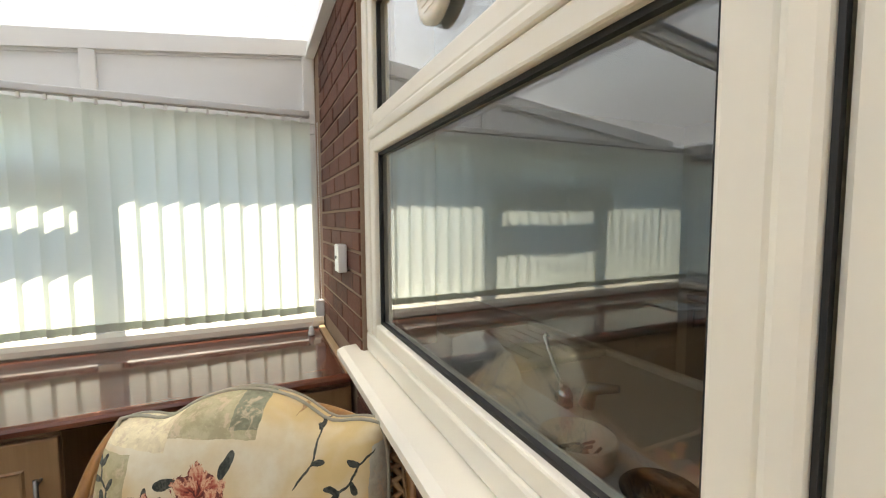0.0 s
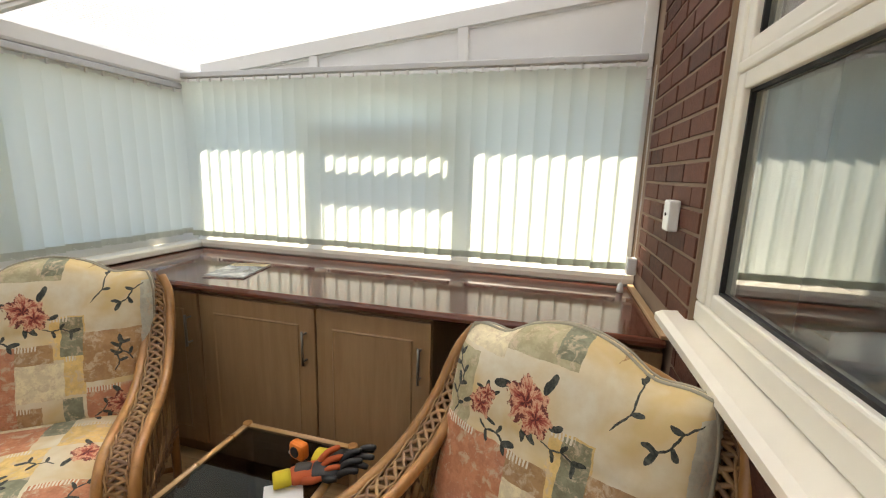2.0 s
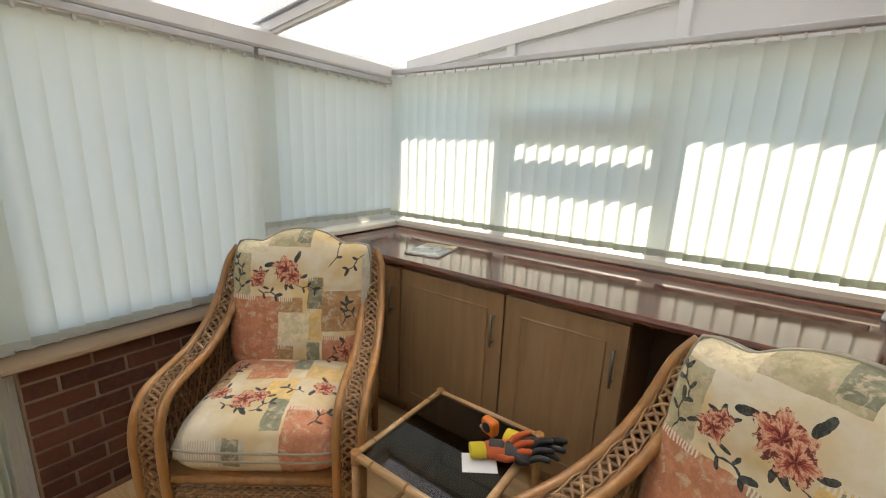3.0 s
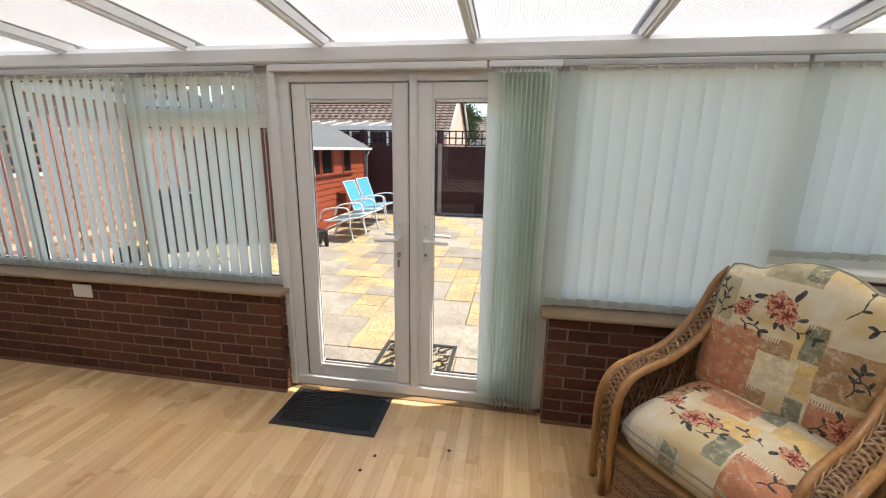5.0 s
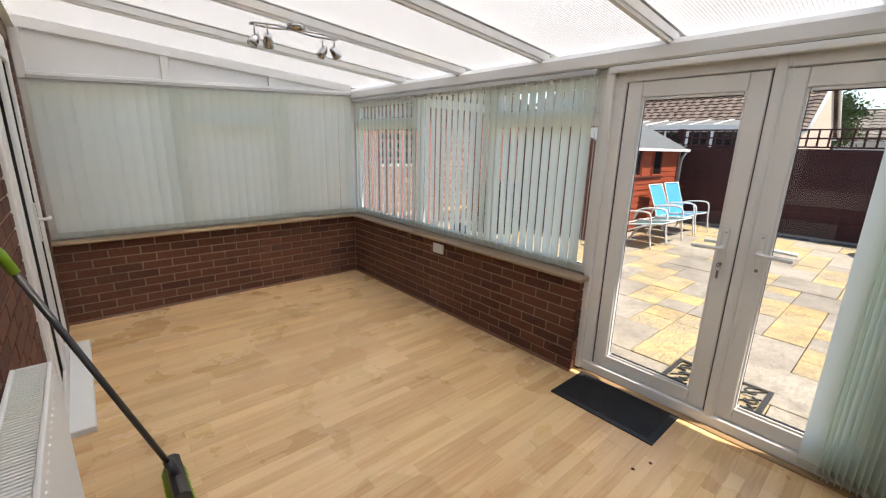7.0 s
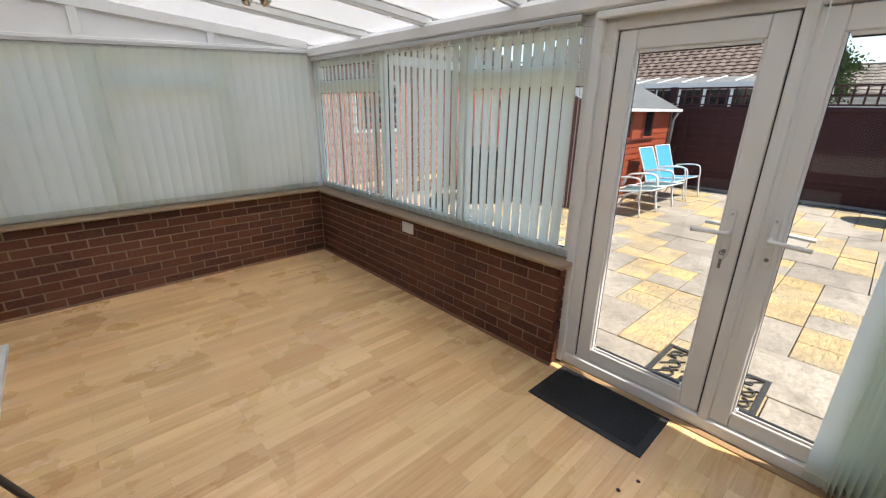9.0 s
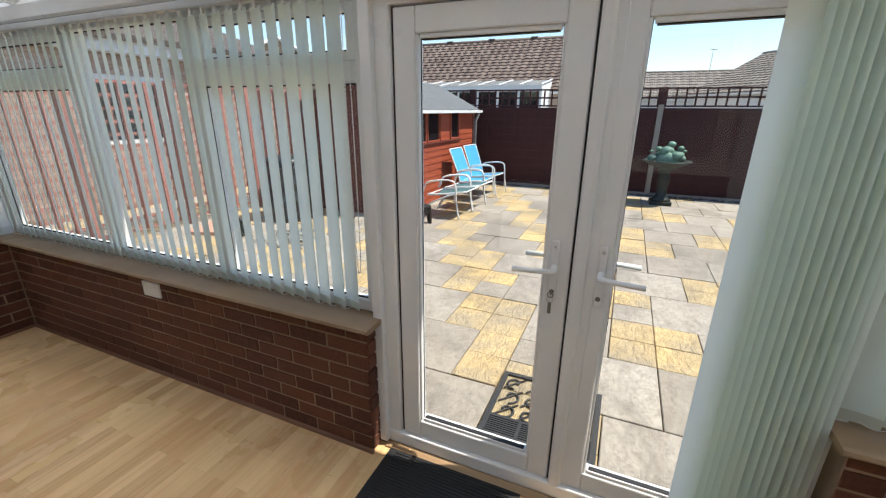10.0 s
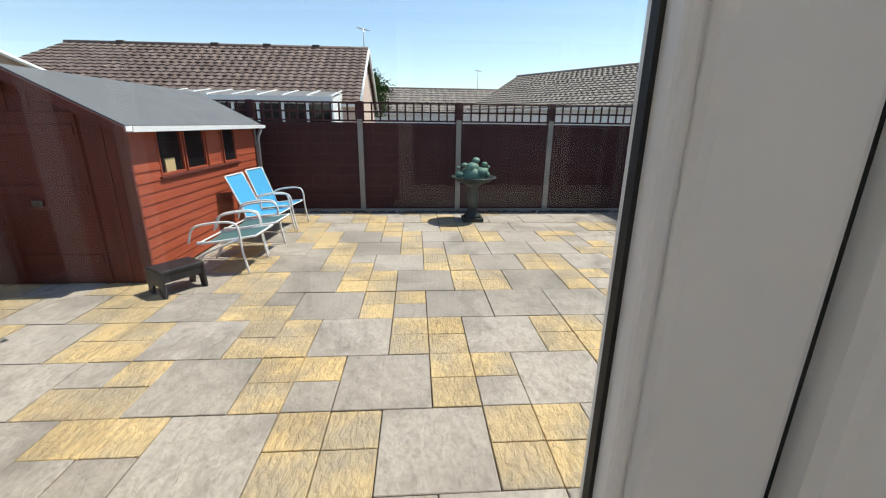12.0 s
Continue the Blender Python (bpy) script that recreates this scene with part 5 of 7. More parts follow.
def glove(name, label, m, palm_mat, cuff_mat, finger_mat):
    g = thing(name, label, "glove", m, "work gloves on the table")
    palm = lathe([(0.02, -0.055), (0.040, -0.04), (0.047, 0.0), (0.045, 0.035), (0.03, 0.055)], 16)
    bmesh.ops.transform(palm, matrix=Matrix.Translation((0, 0, 0.022)) @ Matrix.Rotation(radians(90), 4, "X") @ Matrix.Diagonal((1, 0.48, 1, 1)), verts=palm.verts)
    part("palm", palm, palm_mat, g)
    cuff = lathe([(0.034, 0), (0.037, 0.01), (0.036, 0.05), (0.033, 0.055)], 16)
    bmesh.ops.transform(cuff, matrix=Matrix.Translation((0, 0.045, 0.022)) @ Matrix.Rotation(radians(-90), 4, "X") @ Matrix.Diagonal((1, 0.55, 1, 1)), verts=cuff.verts)
    part("cuff", cuff, cuff_mat, g)
    for k, (x, ln) in enumerate(((-0.032, 0.062), (-0.011, 0.074), (0.011, 0.07), (0.032, 0.055))):
        lift = 0.012 + 0.012 * ((k * 7) % 3)
        part("finger", tube(curve_pts([(x, -0.045, 0.022), (x * 1.2, -0.075, 0.03 + lift), (x * 1.35, -0.05 - ln, 0.026 + lift * 1.4)], 4), [0.0115] * 5 + [0.0105] * 3 + [0.007], 8), finger_mat, g)
    part("thumb", tube([(-0.035, 0.01, 0.022), (-0.058, -0.02, 0.03), (-0.062, -0.045, 0.034)], [0.013, 0.012, 0.008], 8), finger_mat, g)
    return g


glove("work_glove", "orange and yellow knitted work glove", pose(-1.275, 0.90, gt, 0, 0, 130), ORANGE_DARK, YELLOW_CUFF, ORANGE_DARK)
glove("work_glove", "black rubber-coated work glove", pose(-1.215, 0.93, gt + 0.004, 0, 0, 112), BLACK, BLACK, BLACK)
glove("work_glove", "black rubber-coated work glove", pose(-1.19, 0.995, gt + 0.002, 0, 0, 95), BLACK, YELLOW_CUFF, BLACK)
slip = tagged(link("paper_slip", box((-0.06, -0.045, 0), (0.06, 0.045, 0.0015), 0, pose(-1.305, 0.825, gt, 0, 0, 35)), PAPER), "white paper slip under the gloves", "paper")

# ---- things on the worktop ----
COVER = Tree("magazine_cover")
_v = COVER.coords("Object")
_n = COVER.noise(_v, 9.0, 4, 0.6, 1.0)
COVER.set(COVER.ramp(_n, (0.38, (0.05, 0.055, 0.075)), (0.5, (0.16, 0.17, 0.20)), (0.66, (0.50, 0.50, 0.50))), 0.25)
COVER = COVER.mat
mg = thing("magazine", "glossy brochure with a yellow title band", "magazine", pose(-2.13, 1.61, TOP + 0.0005, 0, 0, 12))
part("pages", box((-0.105, -0.148, 0), (0.105, 0.148, 0.006), 0.001), PAPER, mg)
part("cover", box((-0.106, -0.149, 0.0062), (0.106, 0.149, 0.0075)), COVER, mg)
part("title_band", box((-0.10, 0.085, 0.0077), (0.10, 0.145, 0.0081)), painted("yellow_print", (0.62, 0.47, 0.20), 0.3), mg)
for k in range(3):
    part("text_bar", box((-0.09, 0.10 + k * 0.013, 0.0083), (0.04 + 0.02 * k, 0.106 + k * 0.013, 0.0086)), painted("dark_print", (0.08, 0.07, 0.06), 0.4), mg)
kb = thing("cord_weight", "white plastic cord weight on the worktop", "weight", pose(-0.20, 1.93, TOP + 0.0005))
part("body", lathe([(0.016, 0), (0.017, 0.01), (0.012, 0.035), (0.006, 0.045)], 16), PLASTIC_WHITE, kb)
part("cord", tube([(0, 0, 0.044), (0.02, 0.06, 0.07), (0.03, 0.085, 0.2)], 0.0015, 5), PLASTIC_WHITE, kb)
bc = thing("blind_chain", "white beaded control chain beside the blind", "chain")
for dx in (0.0, 0.018):
    bm = bmesh.new()
    for k in range(110):
        z = 1.12 + k * 0.0083
        add_box(bm, (EX - 0.035 + dx - 0.0022, 2.01 - 0.0022, z), (EX - 0.035 + dx + 0.0022, 2.01 + 0.0022, z + 0.005))
    part("strand", bm, PLASTIC_WHITE, bc)
part("tensioner", box((EX - 0.05, 1.985, 1.05), (EX - 0.006, 2.03, 1.135), 0.006), PLASTIC_WHITE, bc)

# ---- things on walls ----
al = thing("sensor_box", "white plastic alarm sensor on the brick wall", "sensor")
part("case", box((EX - 0.036, 1.405, 1.342), (EX - 0.001, 1.482, 1.45), 0.006), PLASTIC_WHITE, al)
part("lens", lathe([(0.006, 0), (0.006, 0.003)], 12), BLACK, al).matrix_local = Matrix.Translation((EX - 0.036, 1.445, 1.40)) @ Matrix.Rotation(radians(-90), 4, "Y")
sk = thing("socket_plate", "white double socket plate on the dwarf wall", "socket")
part("plate", box((WX - 0.001, -3.235, 0.555), (WX + 0.012, -3.09, 0.645), 0.004), PLASTIC_WHITE, sk)
for y in (-3.20, -3.125):
    part("switch", box((WX + 0.012, y - 0.008, 0.615), (WX + 0.016, y + 0.008, 0.635), 0.002), PLASTIC_WHITE, sk)

# ---- door mat ----
RUBBER = painted("black_ribbed_rubber", (0.014, 0.014, 0.015), 0.6, 90, 0.3, 0.2)
dm = thing("door_mat", "black ribbed rubber-edged door mat", "mat", pose(-2.70, -1.305, 0.0005))
part("backing", box((-0.205, -0.325, 0), (0.205, 0.325, 0.007), 0.003), RUBBER, dm)
for k in range(20):
    x = -0.155 + k * 0.0165
    part("rib", box((x - 0.0045, -0.285, 0.0072), (x + 0.0045, 0.285, 0.012), 0.0015), RUBBER, dm)
for k, (x, y) in enumerate(((-2.36, -0.93), (-2.25, -0.97), (-2.47, -0.55))):
    crumb = lathe([(0.004, 0), (0.010, 0.003), (0.007, 0.007), (0.002, 0.009)], 7, (x, y, 0.0005))
    tagged(link("leaf_scrap", crumb, painted("dry_leaf", (0.07, 0.035, 0.02), 0.8)), "small dry leaf scrap on the floor", "debris", "leaf scraps on the floor")

# ---- radiator ----
rd = thing("radiator", "white panel radiator with top grille", "radiator")
rx0, rx1, ry0, ry1, rz0, rz1 = EX - 0.115, EX - 0.025, -1.90, -0.75, 0.15, 0.90
part("front_panel", box((rx0, ry0, rz0), (rx0 + 0.012, ry1, rz1), 0.004), PLASTIC_WHITE, rd)
part("back_panel", box((rx1 - 0.012, ry0, rz0), (rx1, ry1, rz1), 0.004), PLASTIC_WHITE, rd)
for y in (ry0, ry1 - 0.008):
    part("side_panel", box((rx0 + 0.012, y, rz0), (rx1 - 0.012, y + 0.008, rz1 - 0.002), 0.002), PLASTIC_WHITE, rd)
gr = bmesh.new()
y = ry0 + 0.012
while y < ry1 - 0.02:
    add_box(gr, (rx0 + 0.013, y, rz1 - 0.012), (rx1 - 0.013, y + 0.006, rz1 - 0.002))
    y += 0.0125
part("top_grille", gr, PLASTIC_WHITE, rd)
for k in range(42):
    y = ry0 + 0.03 + k * 0.034
    if y < ry1 - 0.03:
        part("flute", prism([(rx0 - 0.004, y), (rx0 + 0.001, y - 0.009), (rx0 + 0.001, y + 0.009)], "z", rz0 + 0.03, rz1 - 0.035), PLASTIC_WHITE, rd)
for y in (ry0 + 0.15, ry1 - 0.15):
    part("bracket", box((rx1 - 0.001, y - 0.015, 0.3), (EX - 0.0, y + 0.015, 0.5)), PLASTIC_WHITE, rd)
for y in (ry0 + 0.03, ry1 - 0.03):
    part("pipe", tube([(rx1 - 0.04, y, 0.0), (rx1 - 0.04, y, rz0 + 0.01)], 0.0075, 8), CHROME, rd)

# ---- broom ----
GREEN = painted("lime_plastic", (0.22, 0.42, 0.02), 0.4, 80, 0.1, 0.02, 0.0, "Object")
GREY_TUBE = painted("dark_grey_tube", (0.035, 0.037, 0.04), 0.35, 80, 0.12)
br = thing("broom", "grey and lime broom leaning on the wall", "broom")
b0, b1 = Vector((-0.51, -2.22, 0.10)), Vector((-0.137, -2.19, 1.20))
bd = (b1 - b0).normalized()
part("handle", tube([b0, b1 - bd * 0.10], 0.0115, 12), GREY_TUBE, br)
part("grip", tube([b1 - bd * 0.10, b1 - bd * 0.02, b1], [0.0155, 0.0155, 0.010], 12), GREEN, br)
part("joint", tube([b0 + bd * -0.03, b0 + bd * 0.09], [0.022, 0.017], 12), GREY_TUBE, br)
part("head", prism([(-0.545, 0.055), (-0.475, 0.055), (-0.48, 0.095), (-0.50, 0.11), (-0.52, 0.11), (-0.54, 0.095)], "y", -2.36, -2.08), GREY_TUBE, br)
bs = bmesh.new()
for i in range(7):
    for j in range(26):
        x, y = -0.54 + i * 0.0108, -2.355 + j * 0.0105
        add_tube(bs, [(x, y, 0.057), (x + (i - 3) * 0.005 + random.uniform(-0.003, 0.003), y + (j - 13) * 0.0012, 0.001)], 0.0028, 4)
part("bristles", bs, GREEN, br, "lime bristles")

# ---- ceiling spotlights ----
sp = thing("spotlight_bar", "chrome four-way spotlight bar on the roof", "ceiling light")
sx, sy, sz = -1.50, -3.02, roof_z(-1.50) - 0.072
part("base", lathe([(0.055, 0.0), (0.055, -0.012), (0.045, -0.026), (0.0, -0.03)][::-1], 24, (sx, sy, sz)), CHROME, sp)
for s in (-1, 1):
    part("arm", tube(curve_pts([(sx - 0.27, sy + s * 0.012, sz - 0.035), (sx - 0.14, sy + s * 0.045, sz - 0.03), (sx, sy + s * 0.012, sz - 0.028), (sx + 0.14, sy - s * 0.045, sz - 0.03), (sx + 0.27, sy - s * 0.012, sz - 0.035)], 6), 0.006, 8), CHROME, sp)
for k, (dx, dy, yaw) in enumerate(((-0.245, 0.012, 20), (-0.185, -0.03, -30), (0.185, 0.03, 40), (0.245, -0.012, -20))):
    hx, hy = sx + dx, sy + dy
    part("stem", tube([(hx, hy, sz - 0.03), (hx, hy, sz - 0.085)], 0.005, 8), CHROME, sp)
    head = lathe([(0.012, 0.035), (0.022, 0.02), (0.028, -0.01), (0.030, -0.04), (0.024, -0.042), (0.018, -0.03)][::-1], 16)
    bmesh.ops.recalc_face_normals(head, faces=head.faces)
    hob = part("lamp_head", head, CHROME, sp)
    hob.matrix_local = pose(hx, hy, sz - 0.115, 35, 0, yaw * 4)
    bulb = part("bulb", lathe([(0.0225, 0), (0.021, -0.008), (0.008, -0.016)][::-1], 14), PLASTIC_WHITE, hob)
    bulb.matrix_local = pose(0, 0, -0.034)


# ---- garden fence ----
FENCE_X = -11.23
PLUM = wood("plum_stained_timber", (0.032, 0.0065, 0.0075), (0.064, 0.0135, 0.013), 0.75, "Z", 0.7)
CONCRETE = painted("weathered_concrete", (0.34, 0.31, 0.27), 0.9, 60, 0.25, 0.3)


def trellis(parent, a, b, z0, z1, cell=0.13, t=0.022, mat=PLUM, deep=0.016):
    """Square lattice between two points of the plan."""
    a, b = Vector((*a, 0)), Vector((*b, 0))
    d = (b - a).normalized()
    length = (b - a).length
    bm = bmesh.new()
    rot = Matrix.Rotation(math.atan2(d.y, d.x), 4, "Z")
    k = max(2, int(round(length / cell)))
    for i in range(k + 1):
        p = a + d * (length * i / k)
        add_box(bm, (-t / 2, -deep / 2, z0), (t / 2, deep / 2, z1), Matrix.Translation(p) @ rot)
    r = max(1, int(round((z1 - z0) / cell)))
    for i in range(r + 1):
        z = z0 + (z1 - z0) * i / r
        add_box(bm, (0, -deep / 2 - 0.014, z - t / 2), (length, -deep / 2 - 0.0005, z + t / 2), Matrix.Translation(a) @ rot)
    return part("trellis", bm, mat, parent, "square lattice trellis")


fence = thing("garden_fence", "plum-stained panel fence with trellis top and concrete posts", "fence")
posts = [-8.0, -6.1, -4.23, -2.17, -0.23, 1.63, 3.52]
for yp in posts:
    part("post", box((FENCE_X - 0.05, yp - 0.05, PATIO - 0.1), (FENCE_X + 0.06, yp + 0.05, 1.72), 0.008), CONCRETE, fence, "concrete fence post")
    part("post_cap", box((FENCE_X - 0.06, yp - 0.07, 1.66), (FENCE_X + 0.045, yp + 0.07, 2.05), 0.01), PLUM, fence)
for a, b in zip(posts, posts[1:]):
    n = 12
    for k in range(n):
        y0, y1 = a + 0.05 + (b - a - 0.1) * k / n, a + 0.05 + (b - a - 0.1) * (k + 1) / n
        off = 0.010 if k % 2 else 0.0
        part("board", box((FENCE_X - 0.012 + off, y0 - 0.01, PATIO + 0.05), (FENCE_X + 0.006 + off, y1 + 0.01, 1.655), 0.002), PLUM, fence)
    for z in (0.25, 1.60):
        part("rail", box((FENCE_X + 0.018, a + 0.05, z - 0.03), (FENCE_X + 0.04, b - 0.05, z + 0.03), 0.003), PLUM, fence)
    part("gravel_board", box((FENCE_X - 0.012, a + 0.05, PATIO - 0.1), (FENCE_X + 0.02, b - 0.05, PATIO + 0.05), 0.004), CONCRETE, fence)
    trellis(fence, (FENCE_X, a + 0.07), (FENCE_X, b - 0.07), 1.69, 2.02, 0.165, 0.032)
gravel = bmesh.new()
for k in range(900):
    x, y = random.uniform(-11.17, -10.98), random.uniform(-4.2, 3.5)
    s = random.uniform(0.012, 0.03)
    add_box(gravel, (-s, -s * 0.8, -s * 0.5), (s, s * 0.7, s * 0.5), Matrix.Translation((x, y, PATIO - 0.008)) @ Euler([random.uniform(0, 3) for _ in range(3)]).to_matrix().to_4x4())
tagged(link("gravel_strip", gravel, painted("dark_gravel", (0.10, 0.09, 0.08), 0.9, 60, 0.3)), "dark gravel strip along the fence foot", "gravel", "", "stuff")

# ---- north garden wall with trellis ----
PINK_BRICK = brick_mat("weathered_pink_brick", (0.16, 0.07, 0.055), (0.33, 0.18, 0.14))
PINK_JOINED = brick_mat("weathered_pink_brick_joined", (0.16, 0.07, 0.055), (0.33, 0.18, 0.14), "World", "island")
NWY = 3.66
gw = tagged(link("garden_wall", box((-11.25, NWY, PATIO - 0.1), (2.4, NWY + 0.2, 1.66)), MORTAR), "weathered brick garden wall with trellis on top", "wall")
gwp = tagged(new("wall_trellis"), "plum trellis on top of the garden wall", "trellis")
xs = [-11.1, -9.3, -7.5, -5.7, -3.9, -2.1]
for a in xs:
    part("post", box((a - 0.04, NWY - 0.06, 0.2), (a + 0.04, NWY - 0.006, 2.05), 0.006), PLUM, gwp)
for a, b in zip(xs, xs[1:]):
    trellis(gwp, (a, NWY - 0.03), (b, NWY - 0.03), 1.68, 2.02, 0.17, 0.032)

# ---- south boundary: pierced screen, neighbour's wall and white fascia ----
RED_TIMBER = wood("red_brown_timber", (0.28, 0.105, 0.085), (0.46, 0.22, 0.18), 0.7, "Z", 0.8)
sc = thing("trellis_screen", "red-brown lattice screen along the side boundary", "trellis")
SCY = -6.75
for a in (-3.0, -4.3, -5.6, -6.9, -8.2):
    part("post", box((a - 0.045, SCY - 0.045, PATIO - 0.1), (a + 0.045, SCY + 0.045, 1.95), 0.006), RED_TIMBER, sc)
for a, b in ((-4.3, -3.0), (-5.6, -4.3), (-6.9, -5.6), (-8.2, -6.9)):
    trellis(sc, (a, SCY), (b, SCY), 0.0, 1.9, 0.155, 0.042, RED_TIMBER, 0.05)
nw = thing("neighbour_bungalow", "pale pink brick bungalow with white fascia", "house")
NBY = -8.6
WHITE_PAINT = painted("white_fascia", (0.80, 0.80, 0.79), 0.4, 30, 0.05)
part("wall", box((-9.5, NBY - 3.5, PATIO - 0.1), (2.0, NBY - 0.007, 2.45)), MORTAR, nw)
bm = bmesh.new()
lay(None, (-9.5, NBY - 0.011, 0), (1, 0), 9.0, 0.0, 2.4, None, bm)
ob = part("brick_face", bm, brick_mat("pale_pink_brick", (0.34, 0.21, 0.17), (0.52, 0.36, 0.30), "World", "island"), nw)
ob["kind"] = "stuff"
part("fascia", box((-9.8, NBY + 0.25, 2.42), (2.3, NBY + 0.28, 2.68), 0.004), WHITE_PAINT, nw)
part("soffit", box((-9.8, NBY, 2.42), (2.3, NBY + 0.249, 2.44)), WHITE_PAINT, nw)
DARK_TILE = painted("dark_roof_tile", (0.10, 0.075, 0.065), 0.8, 30, 0.3, 0.3)
part("gutter", prism([(NBY + 0.28, 2.60), (NBY + 0.38, 2.60), (NBY + 0.39, 2.68), (NBY + 0.28, 2.68)], "x", -9.8, 2.3), DARK_TILE, nw)
part("roof", prism([(NBY + 0.3, 2.66), (NBY - 3.6, 4.0), (NBY - 3.6, 3.9), (NBY + 0.2, 2.58)], "x", -9.8, 2.3), DARK_TILE, nw)
for x in (-3.6, -6.2):
    w = part("window", box((x - 0.6, NBY - 0.004, 1.0), (x + 0.6, NBY + 0.03, 2.1), 0.01), WHITE_PAINT, nw)
    part("pane", box((x - 0.52, NBY + 0.031, 1.08), (x + 0.52, NBY + 0.036, 2.02)), painted("dark_glazing", (0.02, 0.022, 0.025), 0.08), w)

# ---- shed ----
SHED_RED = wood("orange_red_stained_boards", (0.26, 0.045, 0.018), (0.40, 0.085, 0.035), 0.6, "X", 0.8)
# Same red stain made darker: shade on the east end is put into the colour.
SHED_SHADED = wood("shade_darkened_red_boards", (0.095, 0.018, 0.011), (0.15, 0.03, 0.017), 0.6, "Z", 0.8)
FELT = painted("grey_mineral_felt", (0.13, 0.135, 0.14), 0.9, 160, 0.12, 0.3)
sh = thing("garden_shed", "red-stained timber shed with grey felt roof", "shed")
X0, X1, Y0, Y1, ZE, ZA = -10.72, -7.24, -5.90, -4.03, 1.62, 2.11
YM = (Y0 + Y1) / 2
part("wall", box((X0 + 0.02, Y0 + 0.02, PATIO), (X0 + 0.05, Y1 - 0.02, ZE)), SHED_SHADED, sh)
part("wall", box((X0 + 0.05, Y0 + 0.02, PATIO), (X1 - 0.05, Y0 + 0.05, ZE)), SHED_SHADED, sh)
part("floor_frame", box((X0 + 0.05, Y0 + 0.05, PATIO), (X1 - 0.03, Y1 - 0.04, PATIO + 0.06)), SHED_SHADED, sh)
# east end: vertical boards up to the gable, in the shade-darkened red
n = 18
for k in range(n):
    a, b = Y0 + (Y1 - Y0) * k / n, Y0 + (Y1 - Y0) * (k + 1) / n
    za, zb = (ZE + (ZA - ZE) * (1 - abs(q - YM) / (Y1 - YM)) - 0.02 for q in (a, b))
    part("end_board", prism([(a + 0.0015, PATIO + 0.01), (b - 0.0015, PATIO + 0.01), (b - 0.0015, zb), (a + 0.0015, za)], "x", X1 - 0.022, X1 - (0.002 if k % 2 else 0.005)), SHED_SHADED, sh)
dr = part("door", box((X1 - 0.001, -5.46, PATIO + 0.05), (X1 + 0.012, -4.46, 1.72), 0.003), SHED_SHADED, sh)
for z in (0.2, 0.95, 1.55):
    part("ledge", box((X1 + 0.013, -5.43, z - 0.05), (X1 + 0.028, -4.49, z + 0.05), 0.004), SHED_SHADED, dr)
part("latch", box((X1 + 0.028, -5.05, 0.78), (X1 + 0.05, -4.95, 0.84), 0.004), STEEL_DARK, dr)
# lit side: overlapping boards, with window and hatch openings
z, k = PATIO + 0.03, 0
while z < ZE - 0.02:
    z1 = min(z + 0.118, ZE)
    spans = [(X0 + 0.02, X1 - 0.02)]
    if z1 > 1.03 and z < 1.53:
        spans = [(X0 + 0.02, -9.86), (-7.74, X1 - 0.02)]
    elif 0.25 < z < 0.62:
        spans = [(X0 + 0.02, -10.1), (-9.75, X1 - 0.02)]
    for a, b in spans:
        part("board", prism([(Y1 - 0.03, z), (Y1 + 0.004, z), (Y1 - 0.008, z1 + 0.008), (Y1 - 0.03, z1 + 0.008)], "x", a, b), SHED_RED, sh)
    z, k = z + 0.118, k + 1
part("corner_trim", box((X1 - 0.03, Y1 - 0.03, PATIO), (X1 + 0.004, Y1 + 0.012, ZE), 0.003), SHED_SHADED, sh)
part("corner_trim", box((X0 + 0.01, Y1 - 0.03, PATIO), (X0 + 0.04, Y1 + 0.012, ZE), 0.003), SHED_SHADED, sh)
DARK_PANE = painted("dark_glazing_shed", (0.012, 0.012, 0.014), 0.06)
for a, b, kind in ((-8.28, -7.74, 0), (-8.86, -8.32, 0), (-9.34, -8.90, 1), (-9.86, -9.40, 0)):
    w = part("window", box((a, Y1 - 0.03, 1.03), (b, Y1 + 0.008, 1.06), 0.003), SHED_RED, sh)
    part("frame", box((a, Y1 - 0.03, 1.06), (a + 0.025, Y1 + 0.008, 1.53), 0.003), SHED_RED, w)
    part("frame", box((b - 0.025, Y1 - 0.03, 1.06), (b, Y1 + 0.008, 1.53), 0.003), SHED_RED, w)
    if kind:
        part("shutter", box((a + 0.025, Y1 - 0.028, 1.06), (b - 0.025, Y1 - 0.004, 1.53)), SHED_RED, w)
    else:
        part("pane", box((a + 0.025, Y1 - 0.026, 1.06), (b - 0.025, Y1 - 0.018, 1.53)), DARK_PANE, w)
part("window_sill", box((-9.9, Y1 - 0.02, 1.0), (-7.70, Y1 + 0.035, 1.028), 0.004), SHED_SHADED, sh)
part("hatch", box((-10.1, Y1 - 0.05, 0.24), (-9.75, Y1 - 0.035, 0.63)), SHED_SHADED, sh)
OV = 0.12
for s in (-1, 1):
    ye = YM + s * (Y1 - YM + 0.10)
    ze = ZE - 0.045
    part("roof", prism([(YM, ZA), (ye, ze), (ye, ze + 0.028), (YM, ZA + 0.03)], "x", X0 - OV, X1 + OV), FELT, sh, "grey felt roof slope")
